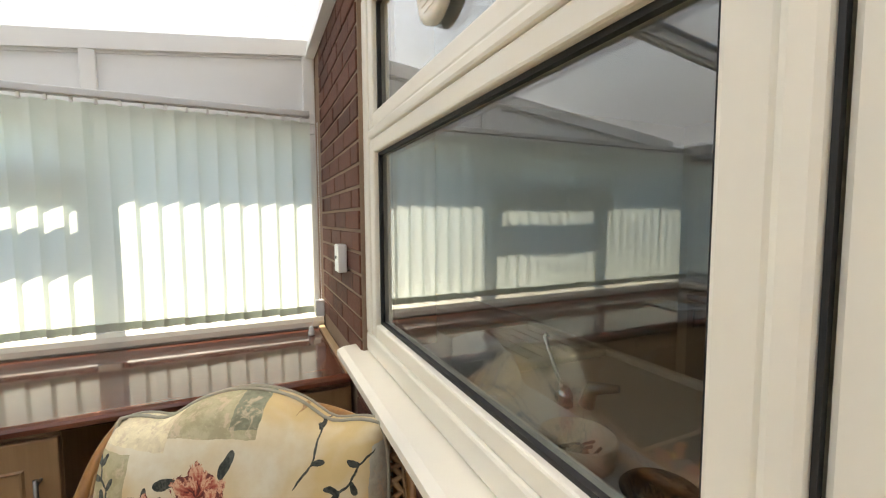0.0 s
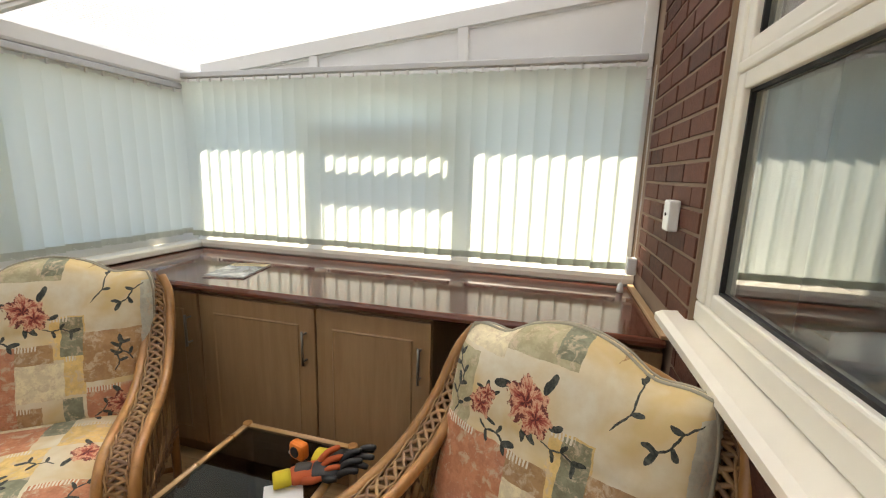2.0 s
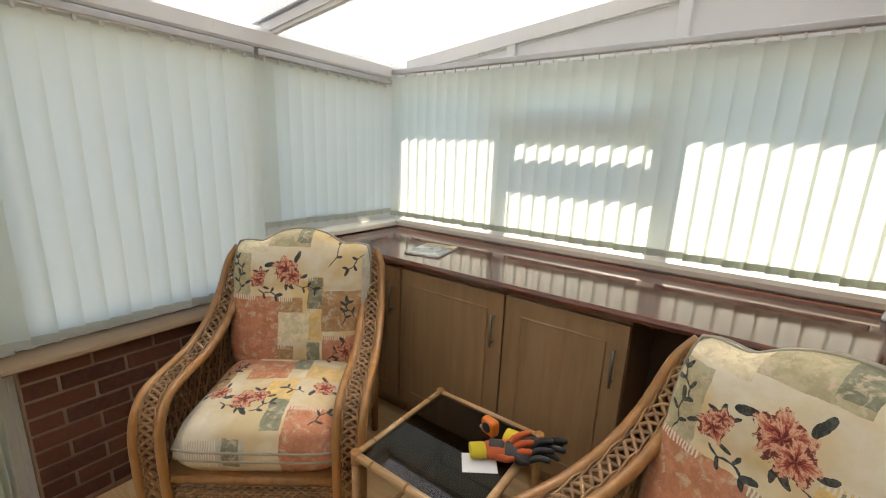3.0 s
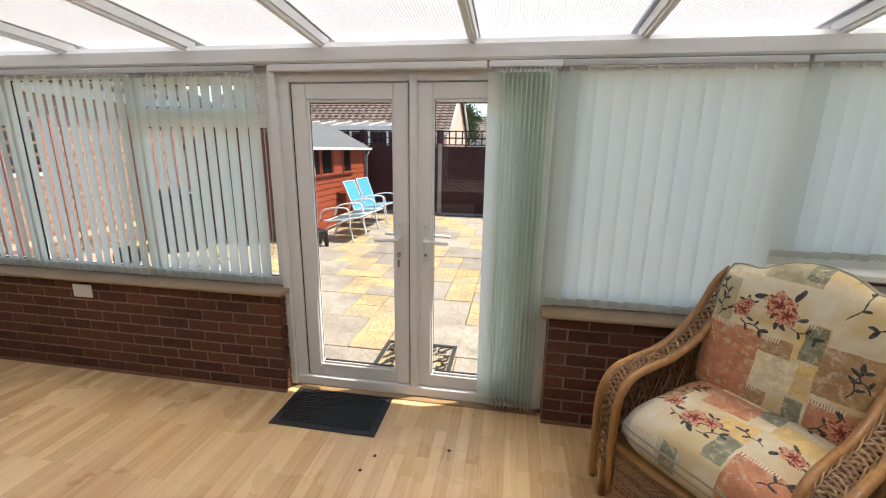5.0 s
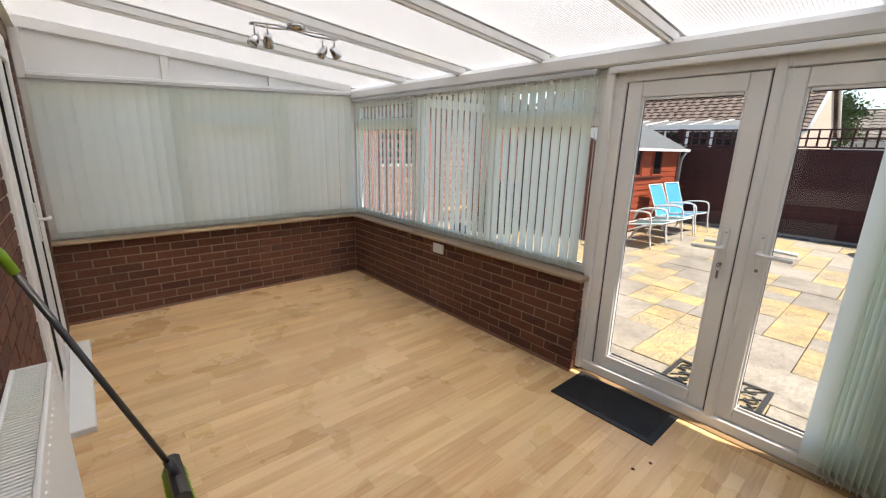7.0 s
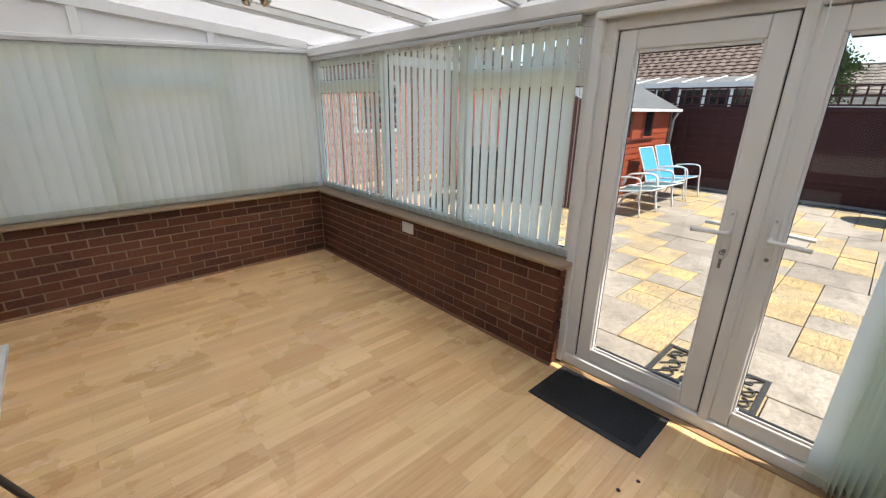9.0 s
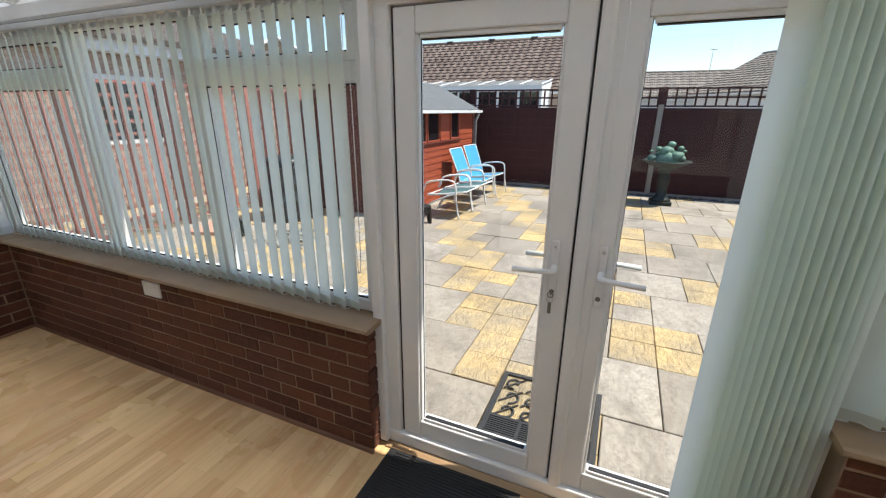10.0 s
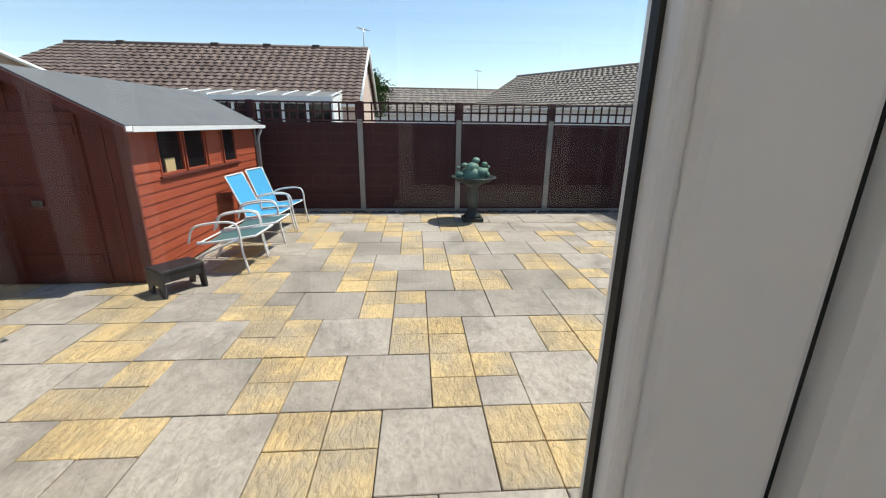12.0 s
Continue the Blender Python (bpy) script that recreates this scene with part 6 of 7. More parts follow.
part("gutter", prism([(Y1 + 0.10, ZE - 0.085), (Y1 + 0.175, ZE - 0.085), (Y1 + 0.18, ZE - 0.03), (Y1 + 0.17, ZE - 0.03), (Y1 + 0.165, ZE - 0.075), (Y1 + 0.11, ZE - 0.075), (Y1 + 0.11, ZE - 0.03), (Y1 + 0.10, ZE - 0.03)], "x", X0 - OV, X1 + OV), WHITE_PAINT, sh, "white plastic gutter")
part("downpipe", tube([(X0 + 0.0, Y1 + 0.14, ZE - 0.08), (X0 + 0.0, Y1 + 0.06, ZE - 0.25), (X0 + 0.0, Y1 + 0.05, PATIO)], 0.03, 10), painted("grey_pipe", (0.25, 0.26, 0.26), 0.5), sh)
for s in (-1, 1):
    part("barge_board", prism([(YM, ZA - 0.11), (YM + s * (Y1 - YM + 0.10), ZE - 0.13), (YM + s * (Y1 - YM + 0.10), ZE - 0.04), (YM, ZA + 0.005)], "x", X1 + OV - 0.005, X1 + OV + 0.015), SHED_SHADED, sh)
card = tagged(link("cardboard_box", box((-8.06, Y1 - 0.016, 1.061), (-7.86, Y1 - 0.001, 1.22)), painted("cardboard", (0.50, 0.36, 0.18), 0.8)), "cardboard piece on the shed window ledge", "box")

# ---- garden chairs ----
FRAME = painted("white_tube_frame", (0.74, 0.74, 0.72), 0.35, 60, 0.06, 0.01, 0.0, "Object")
SLING = Tree("blue_sling_mesh")
_v = SLING.coords("Object")
_w = SLING.noise(_v, 300, 2)
SLING.set(SLING.mix(SLING.math("MULTIPLY", _w, 0.4), (0.07, 0.36, 0.62), (0.03, 0.22, 0.42)), 0.55)
SLING = SLING.mat
SLING_GREEN = Tree("faded_teal_sling_mesh")
_v = SLING_GREEN.coords("Object")
SLING_GREEN.set(SLING_GREEN.mix(SLING_GREEN.math("MULTIPLY", SLING_GREEN.noise(_v, 300, 2), 0.4), (0.07, 0.15, 0.15), (0.035, 0.09, 0.095)), 0.6)
SLING_GREEN = SLING_GREEN.mat


def sling_chair(m, label, recline, cloth):
    """A tubular garden chair that faces -y; recline 0 upright, 1 laid right back, -1.7 folded down on the seat."""
    c = thing("garden_chair", label, "chair", m, "garden chairs beside the shed")
    W = 0.27
    tilt = radians(20 + recline * 58)
    hinge = Vector((0, 0.20, 0.36))
    top = hinge + Vector((0, math.sin(tilt), math.cos(tilt))) * 0.66

    def cloth_strip(pts, name):
        bm = bmesh.new()
        for off in (0.004, -0.004):
            rows = [[bm.verts.new(p + Vector((x, 0, off - 0.02 * math.cos(x / W * 1.45)))) for x in (-W + 0.01, -W / 2, 0, W / 2, W - 0.01)] for p in pts]
            for r0, r1 in zip(rows, rows[1:]):
                for k in range(4):
                    bm.faces.new((r0[k], r0[k + 1], r1[k + 1], r1[k])).smooth = True
        part(name, bm, cloth, c)
    cloth_strip([hinge + (top - hinge) * k / 6 for k in range(7)], "back_sling")
    cloth_strip([Vector((0, 0.20 - 0.44 * k / 5, 0.36 + 0.05 * k / 5)) for k in range(6)], "seat_sling")
    for s in (-1, 1):
        x = s * W
        part("side_rail", tube(curve_pts([(x, -0.25, 0.40), (x, -0.2, 0.412), (x, 0.18, 0.365), (x, 0.22, 0.38), tuple(hinge.lerp(top, 0.25) + Vector((x, 0, 0))), tuple(top + Vector((x, 0, 0)))], 5), 0.013, 8), FRAME, c)
        a = tube(curve_pts([(x + s * 0.03, -0.34, 0.0), (x + s * 0.03, -0.29, 0.30), (x + s * 0.03, -0.27, 0.56), (x + s * 0.03, -0.18, 0.63), (x + s * 0.03, 0.08, 0.61), (x + s * 0.03, 0.25, 0.55), (x + s * 0.03, 0.32, 0.38)], 5), 0.014, 8)
        part("arm", a, FRAME, c)
        part("leg", tube(curve_pts([(x + s * 0.03, 0.34, 0.0), (x + s * 0.03, 0.22, 0.20), (x + s * 0.03, -0.10, 0.36), (x + s * 0.03, -0.27, 0.42)], 4), 0.013, 8), FRAME, c)
    for y, z in ((-0.25, 0.40), (0.22, 0.37)):
        part("cross_bar", tube([(-W - 0.03, y, z), (W + 0.03, y, z)], 0.011, 8), FRAME, c)
    part("top_bar", tube([top + Vector((-W, 0, 0)), top + Vector((W, 0, 0))], 0.013, 8), FRAME, c)
    return c


ch1 = sling_chair(pose(-9.95, -3.42, PATIO, 0, 0, 180 - 8), "white tubular garden chair with bright blue sling", 0.0, SLING)
sling_chair(pose(-9.25, -3.42, PATIO, 0, 0, 180 - 4), "white tubular garden chair with bright blue sling", 0.05, SLING)
lo1 = sling_chair(pose(-8.50, -3.40, PATIO, 0, 0, 176), "white tubular garden chair with faded teal sling, folded flat", -1.74, SLING_GREEN)
copy_thing(lo1, pose(-7.82, -3.42, PATIO, 0, 0, 178))

# ---- key in the garden door ----
ky = thing("door_key", "small steel key hanging in the door lock", "key", pose(FX + 0.016, -0.94, 0.962))
part("blade", tube([(-0.004, 0, 0), (0.018, 0, 0)], 0.004, 8), STEEL_DARK, ky)
part("bow", tube([(0.02 + 0.0005 * k, 0.010 * math.cos(k * 0.7), 0.010 * math.sin(k * 0.7)) for k in range(9)], 0.0025, 6, True), STEEL_DARK, ky)
part("ring", tube([(0.022, 0.012 * math.cos(k * 0.63), -0.018 + 0.012 * math.sin(k * 0.63)) for k in range(10)], 0.0014, 5, True), ALU, ky)
part("spare_key", box((0.020, -0.006, -0.075), (0.0225, 0.006, -0.03), 0.001), STEEL_DARK, ky)

# ---- step stool ----
BLACK_PLASTIC = painted("black_plastic", (0.018, 0.018, 0.02), 0.45, 60, 0.3, 0.05)
st = thing("step_stool", "black plastic step stool by the shed corner", "stool", pose(-7.05, -3.66, PATIO, 0, 0, -35) @ Matrix.Scale(1.12, 4))
part("top", box((-0.20, -0.14, 0.22), (0.20, 0.14, 0.26), 0.012), BLACK_PLASTIC, st)
for s in (-1, 1):
    part("leg", prism([(-0.15, 0.0), (-0.07, 0.0), (-0.05, 0.10), (0.05, 0.10), (0.07, 0.0), (0.15, 0.0), (0.135, 0.222), (-0.135, 0.222)], "x", s * 0.185 - 0.012, s * 0.185 + 0.012), BLACK_PLASTIC, st)
part("apron", box((-0.175, -0.13, 0.14), (0.175, -0.115, 0.222), 0.004), BLACK_PLASTIC, st)
part("apron", box((-0.175, 0.115, 0.14), (0.175, 0.13, 0.222), 0.004), BLACK_PLASTIC, st)

# ---- bird bath ----
BRONZE = painted("dark_green_bronze", (0.022, 0.032, 0.028), 0.5, 50, 0.4, 0.2, 0.0, "Object")
VERDI = painted("pale_verdigris", (0.16, 0.30, 0.22), 0.6, 40, 0.5, 0.3, 0.0, "Object")
bb = thing("bird_bath", "dark pedestal bird bath with green frog ornament", "bird bath", pose(-10.32, -0.03, PATIO))
part("plinth", box((-0.19, -0.19, 0), (0.19, 0.19, 0.07), 0.01), BRONZE, bb)
part("pedestal", lathe([(0.17, 0.07), (0.15, 0.11), (0.10, 0.16), (0.085, 0.30), (0.11, 0.42), (0.105, 0.52), (0.08, 0.60), (0.13, 0.67), (0.16, 0.69)], 24), BRONZE, bb)
part("bowl", lathe([(0.12, 0.68), (0.30, 0.74), (0.39, 0.795), (0.42, 0.80), (0.42, 0.825), (0.38, 0.82), (0.30, 0.775), (0.05, 0.765)], 32), BRONZE, bb)
fr = bmesh.new()
for k, (x, y, z, r) in enumerate(((0, 0, 0.84, 0.20), (-0.10, -0.12, 0.90, 0.11), (0.06, 0.14, 0.92, 0.12), (0.02, -0.02, 1.0, 0.12), (-0.05, 0.24, 0.86, 0.08), (0.0, -0.26, 0.86, 0.08), (0.0, 0.03, 1.12, 0.07), (-0.02, -0.17, 1.03, 0.06), (0.05, 0.19, 1.06, 0.06), (0.0, 0.27, 1.0, 0.035), (0.0, -0.28, 0.98, 0.035))):
    q = bmesh.ops.create_icosphere(fr, subdivisions=2, radius=r)
    for v in q["verts"]:
        v.co = Vector((v.co.x, v.co.y, v.co.z * 0.8)) * (1 + 0.25 * noise.noise(v.co * 9 + Vector((k, 0, 0)))) + Vector((x, y, z))
for f in fr.faces:
    f.smooth = True
part("frog_ornament", fr, VERDI, bb, "green frog ornament")

# ---- water butt and clutter ----
wb = thing("compost_bin", "black ribbed plastic compost bin", "bin", pose(-6.55, -5.68, PATIO) @ Matrix.Scale(1.1, 4))
part("body", lathe([(0.36, 0), (0.37, 0.02), (0.355, 0.28), (0.365, 0.30), (0.345, 0.32), (0.335, 0.52), (0.345, 0.54), (0.325, 0.56), (0.315, 0.74), (0.325, 0.76), (0.30, 0.80)], 28), BLACK_PLASTIC, wb)
part("lid", lathe([(0.31, 0.80), (0.33, 0.82), (0.32, 0.86), (0.22, 0.90), (0.03, 0.91)], 28), BLACK_PLASTIC, wb)
part("hatch", box((0.30, -0.15, 0.03), (0.385, 0.15, 0.26), 0.01), BLACK_PLASTIC, wb)
pot = thing("plant_pot", "black plastic plant pot lying on its side", "pot", pose(-5.4, -5.55, PATIO + 0.14, 0, 80, 25))
part("wall", lathe([(0.10, -0.14), (0.15, 0.13), (0.165, 0.13), (0.165, 0.16), (0.145, 0.16), (0.13, 0.12), (0.09, -0.12)], 24), BLACK_PLASTIC, pot)
slabp = tagged(link("salmon_slab", box((-0.35, -0.28, 0), (0.35, 0.28, 0.05), 0.006, pose(-5.55, -6.15, PATIO + 0.001, 0, 0, 20)), painted("salmon_concrete", (0.52, 0.30, 0.22), 0.85, 50, 0.15, 0.2)), "loose salmon-coloured paving slab", "slab")
rub = bmesh.new()
for k in range(160):
    s = random.uniform(0.015, 0.05)
    add_box(rub, (-s, -s * 0.7, -s * 0.4), (s, s * 0.8, s * 0.4), Matrix.Translation((random.gauss(-5.6, 0.2), random.gauss(-4.85, 0.2), PATIO + 0.012)) @ Euler([random.uniform(0, 3) for _ in range(3)]).to_matrix().to_4x4())
tagged(link("rubble", rub, painted("pale_rubble", (0.30, 0.30, 0.28), 0.9, 60, 0.4)), "small heap of stones on the paving", "stones", "", "stuff")

# ---- cast door mat outside ----
IRON = painted("cast_rubber_grid", (0.035, 0.034, 0.034), 0.6, 60, 0.3, 0.1)
om = thing("scraper_mat", "black scrollwork scraper mat on the paving", "mat", pose(-3.55, -1.0, PATIO + 0.004))
HX, HY = 0.30, 0.31
ft = bmesh.new()
for lo, hi in (((-HX, -HY), (HX, -HY + 0.03)), ((-HX, HY - 0.03), (HX, HY)), ((-HX, -HY + 0.03), (-HX + 0.03, HY - 0.03)), ((HX - 0.03, -HY + 0.03), (HX, HY - 0.03)), ((0.13, -HY + 0.03), (0.15, HY - 0.03))):
    add_box(ft, (*lo, 0), (*hi, 0.012))
part("border", ft, IRON, om)
gridb = bmesh.new()
for k in range(7):
    x = 0.158 + k * 0.016
    add_box(gridb, (x, -HY + 0.03, 0), (x + 0.009, HY - 0.03, 0.012))
for y in (-0.10, 0.10):
    add_box(gridb, (0.15, y - 0.008, 0), (HX - 0.03, y + 0.008, 0.013))
part("slots", gridb, IRON, om)
scroll = bmesh.new()
for cx in (-0.20, -0.06, 0.07):
    for j, cy in enumerate((-0.21, -0.07, 0.07, 0.21)):
        turn = 1 if (j + int(cx * 50)) % 2 else -1
        pts = [(cx + (0.066 - 0.0105 * a) * math.cos(a * turn + j), cy + (0.066 - 0.0105 * a) * math.sin(a * turn + j), 0.006) for a in (0.35 * k for k in range(16))]
        add_tube(scroll, pts, 0.0075, 5)
        add_tube(scroll, [(cx + 0.066, cy - 0.06, 0.006), (cx, cy, 0.007), (cx - 0.066, cy + 0.06, 0.006)], 0.006, 5)
part("scrollwork", scroll, IRON, om)


# ---- neighbouring houses ----
def tile_mat(name, dark, light, along):
    t = Tree(name)
    v = t.coords("World")
    n = t.noise(v, 1.3, 5)
    c = t.ramp(t.island(), (0.0, dark), (1.0, light))
    c = t.mix(t.ramp(n, (0.4, (0, 0, 0)), (0.75, (0.5,) * 3)), c, mul3(dark, 0.7))
    t.set(c, 0.8)
    return t.mat


TILE_BROWN = tile_mat("brown_concrete_tile", (0.125, 0.085, 0.07), (0.20, 0.145, 0.12), "y")
TILE_GREY = tile_mat("grey_brown_tile", (0.16, 0.135, 0.115), (0.25, 0.21, 0.18), "y")
RENDER_PINK = painted("pinkish_render", (0.62, 0.47, 0.38), 0.85, 30, 0.08, 0.1)
RENDER_WHITE = painted("white_render", (0.78, 0.78, 0.78), 0.85, 30, 0.05, 0.1)


def tiled_slope(parent, ridge_a, ridge_b, eave_a, eave_b, rows, cols, mat):
    """Courses of overlapping pantiles on a four-cornered slope."""
    ra, rb, ea, eb = (Vector(p) for p in (ridge_a, ridge_b, eave_a, eave_b))
    nrm = (rb - ra).cross(ea - ra).normalized()
    if nrm.z < 0:
        nrm = -nrm
    bm = bmesh.new()
    for r in range(rows):
        t0, t1 = r / rows, (r + 1) / rows
        a0, b0 = ra.lerp(ea, t0), rb.lerp(eb, t0)
        a1, b1 = ra.lerp(ea, t1 + 0.01), rb.lerp(eb, t1 + 0.01)
        wide = max(2, int(cols * (b1 - a1).length / max((eb - ea).length, (rb - ra).length)))
        for c in range(wide):
            p0, p1 = a0.lerp(b0, c / wide), a0.lerp(b0, (c + 0.97) / wide)
            q0, q1 = a1.lerp(b1, c / wide), a1.lerp(b1, (c + 0.97) / wide)
            pm, qm = (p0 + p1) / 2 + nrm * 0.035, (q0 + q1) / 2 + nrm * 0.075
            lift = nrm * 0.04
            vs = [bm.verts.new(p) for p in (p0, pm, p1, q1 + lift, qm, q0 + lift, q1 - nrm * 0.01, q0 - nrm * 0.01)]
            bm.faces.new((vs[0], vs[1], vs[4], vs[5]))
            bm.faces.new((vs[1], vs[2], vs[3], vs[4]))
            bm.faces.new((vs[5], vs[4], vs[3], vs[6], vs[7]))
    ob = part("roof_tiles", bm, mat, parent)
    ob["kind"] = "stuff"
    return ob


def gable_house(name, label, p, q, ridge_z, half, eave_z, wall_mat, tile, rows=16, cols=40, hip_p=False):
    """A bungalow whose ridge runs from p to q of the plan, with gable ends."""
    h = thing(name, label, "house")
    p, q = Vector((*p, 0)), Vector((*q, 0))
    d = (q - p).normalized()
    n = Vector((-d.y, d.x, 0))
    up = Vector((0, 0, 1))
    back = p - d * half * 0.8 if hip_p else p
    for s in (1, -1):
        e = n * s * (half + 0.3)
        ez = up * (eave_z - 0.12)
        tiled_slope(h, p + up * ridge_z, q + d * 0.15 + up * ridge_z, back + e + ez, q + d * 0.15 + e + ez, rows, cols, tile)
        part("fascia", tube([back + e + ez - up * 0.06, q + d * 0.12 + e + ez - up * 0.06], 0.07, 4), WHITE_PAINT, h)
    body = bmesh.new()
    pts = []
    for base in (back, q):
        tip = ridge_z - 0.06 if not (hip_p and base is back) else eave_z
        pts.append([body.verts.new(base + n * s * half + up * z) for s, z in ((1, -0.2), (1, eave_z - 0.02), (0, tip), (-1, eave_z - 0.02), (-1, -0.2))])
    body.faces.new(pts[0])
    body.faces.new(pts[1][::-1])
    for k in range(5):
        body.faces.new((pts[0][k], pts[0][(k + 1) % 5], pts[1][(k + 1) % 5], pts[1][k]))
    bmesh.ops.recalc_face_normals(body, faces=body.faces)
    part("wall", body, wall_mat, h)
    for s in (1, -1):
        e = n * s * (half + 0.3)
        part("verge_board", tube([q + d * 0.17 + up * (ridge_z - 0.02), q + d * 0.17 + e + up * (eave_z - 0.14)], 0.06, 4), WHITE_PAINT, h)
    part("ridge_tiles", tube([p + up * (ridge_z + 0.01), q + d * 0.15 + up * (ridge_z + 0.01)], 0.09, 8), tile, h)
    if hip_p:
        e1, e2 = back + n * (half + 0.3) + up * (eave_z - 0.12), back - n * (half + 0.3) + up * (eave_z - 0.12)
        tiled_slope(h, p + up * ridge_z, p + up * ridge_z + n * 0.05, e1, e2, rows, cols // 2, tile)
    return h


ha = gable_house("bungalow", "pink-rendered bungalow with brown pantile roof", (-22.0, -15.2), (-22.0, -3.2), 4.62, 3.4, 2.42, RENDER_PINK, TILE_BROWN, 17, 46, True)
for y in (-13.0, -9.3, -7.2, -5.2):
    part("ridge_vent", box((-22.12, y - 0.15, 4.66), (-21.88, y + 0.15, 4.74), 0.02), DARK_TILE, ha)
ln = thing("lean_to", "white lean-to conservatory against the bungalow", "conservatory")
part("roof", prism([(-18.6, 2.70), (-16.6, 2.42), (-16.6, 2.38), (-18.6, 2.64)], "y", -9.0, -3.7), ROOF_SHEET, ln)
for k in range(8):
    y = -9.0 + k * 5.3 / 7
    part("bar", prism([(-18.6, 2.71), (-16.6, 2.43), (-16.6, 2.46), (-18.6, 2.74)], "y", y - 0.03, y + 0.03), WHITE_PAINT, ln)
    part("post", box((-16.66, y - 0.04, PATIO), (-16.58, y + 0.04, 2.4)), WHITE_PAINT, ln)
part("fascia", box((-16.62, -9.0, 2.22), (-16.56, -3.7, 2.42)), WHITE_PAINT, ln)
part("pane", box((-16.615, -9.0, 0.8), (-16.60, -3.7, 2.2)), DARK_PANE, ln)
part("side_panel", prism([(-18.6, 2.62), (-16.6, 2.36), (-16.6, PATIO), (-18.6, PATIO)], "y", -3.72, -3.69), WHITE_PAINT, ln)
gable_house("bungalow", "white-rendered bungalow with grey-brown tiled roof", (-26.0, 4.35), (-18.76, 9.5), 4.07, 3.2, 2.45, RENDER_WHITE, TILE_GREY, 16, 36)
gable_house("bungalow", "far bungalow with grey tiled roof", (-38.0, -6.0), (-38.0, 9.0), 4.3, 3.5, 2.5, RENDER_WHITE, TILE_GREY, 10, 30)
gable_house("bungalow", "brick bungalow with white barge boards", (-24.0, -21.5), (-14.5, -13.2), 4.1, 3.0, 2.5, painted("buff_brick_far", (0.42, 0.30, 0.22), 0.9, 30, 0.15, 0.2), TILE_BROWN, 12, 24)
gable_house("bungalow", "white-rendered bungalow with grey-brown tiled roof", (-30.0, 16.0), (-20.0, 22.0), 4.4, 3.2, 2.5, RENDER_WHITE, TILE_GREY, 12, 30)


def aerial(x, y, z, h):
    a = thing("tv_aerial", "thin metal television aerial on a roof", "aerial", pose(x, y, z))
    part("mast", tube([(0, 0, -0.4), (0, 0, h)], 0.022, 6), ALU, a)
    part("boom", tube([(-0.3, 0.2, h - 0.05), (0.35, -0.2, h - 0.05)], 0.014, 6), ALU, a)
    for k in range(6):
        x0 = -0.28 + k * 0.11
        part("element", tube([(x0 + 0.1, 0.3 - k * 0.068, h - 0.05), (x0 - 0.1, 0.06 - k * 0.068, h - 0.05)], 0.008, 5), ALU, a)


aerial(-22.3, -3.25, 4.6, 0.9)
aerial(-18.9, 9.4, 4.05, 2.2)
aerial(-34.0, 3.4, 4.3, 1.0)


# ---- trees beyond the roofs ----
LEAF = Tree("tree_leaf")
LEAF.set(LEAF.ramp(LEAF.island(), (0.0, (0.035, 0.075, 0.02)), (0.6, (0.06, 0.12, 0.03)), (1.0, (0.10, 0.16, 0.05))), 0.6)
LEAF = LEAF.mat
BARK = painted("bark", (0.10, 0.075, 0.05), 0.95, 30, 0.4, 0.6)


def tree(x, y, h, r, seed):
    rnd = random.Random(seed)
    t = thing("tree", "leafy green tree beyond the rooftops", "tree", pose(x, y, PATIO))
    bm = add_tube(bmesh.new(), curve_pts([(0, 0, 0), (0.08, 0.03, h * 0.3), (0.0, 0.1, h * 0.6), (0.05, 0.0, h * 0.85)], 4), [0.22 - 0.014 * k for k in range(13)], 8)
    limbs = []
    for k in range(9):
        a, z = k * 2.4, h * (0.35 + 0.05 * k)
        tip = Vector((math.cos(a) * r * 0.7, math.sin(a) * r * 0.7, z + h * 0.18))
        add_tube(bm, [(0, 0, z), tuple(Vector((0, 0, z)).lerp(tip, 0.5) + Vector((0, 0, 0.1))), tuple(tip)], [0.07, 0.045, 0.015], 6)
        limbs.append(tip)
    limbs.append(Vector((0, 0, h * 0.9)))
    part("trunk", bm, BARK, t)
    cr = bmesh.new()
    for tip in limbs:
        for _ in range(420):
            p = tip + Vector((rnd.gauss(0, r * 0.26), rnd.gauss(0, r * 0.26), rnd.gauss(0, r * 0.24)))
            s = rnd.uniform(0.05, 0.12)
            u = Vector((rnd.gauss(0, 1), rnd.gauss(0, 1), rnd.gauss(0, 1))).normalized()
            v = u.orthogonal().normalized()
            cr.faces.new([cr.verts.new(q) for q in (p - u * s, p + v * s * 0.5, p + u * s, p - v * s * 0.5)])
    part("crown", cr, LEAF, t)


tree(-30.0, -3.8, 4.6, 1.0, 3)


# ---- kitchen behind the house window ----
KX = EX + 0.30
KWALL = painted("kitchen_cream_wall", (0.62, 0.58, 0.50), 0.8, 30, 0.05)
kit = bmesh.new()
add_box(kit, (KX - 0.02, -2.97, -0.02), (3.4, 2.6, 0.0))
structure("kitchen_floor", kit, painted("kitchen_vinyl", (0.22, 0.18, 0.14), 0.5, 30, 0.2), "brown vinyl kitchen floor", "floor")
structure("kitchen_ceiling", box((EX + 0.29, -5.2, 2.40), (3.4, 2.6, 2.45)), painted("kitchen_ceiling_white", (0.75, 0.75, 0.73), 0.85, 20, 0.04), "white kitchen ceiling", "ceiling")
kw = bmesh.new()
add_box(kw, (3.3, -5.2, 0.0), (3.4, 2.6, 2.4))
add_box(kw, (EX + 0.285, 2.5, 0.0), (3.3, 2.6, 2.4))
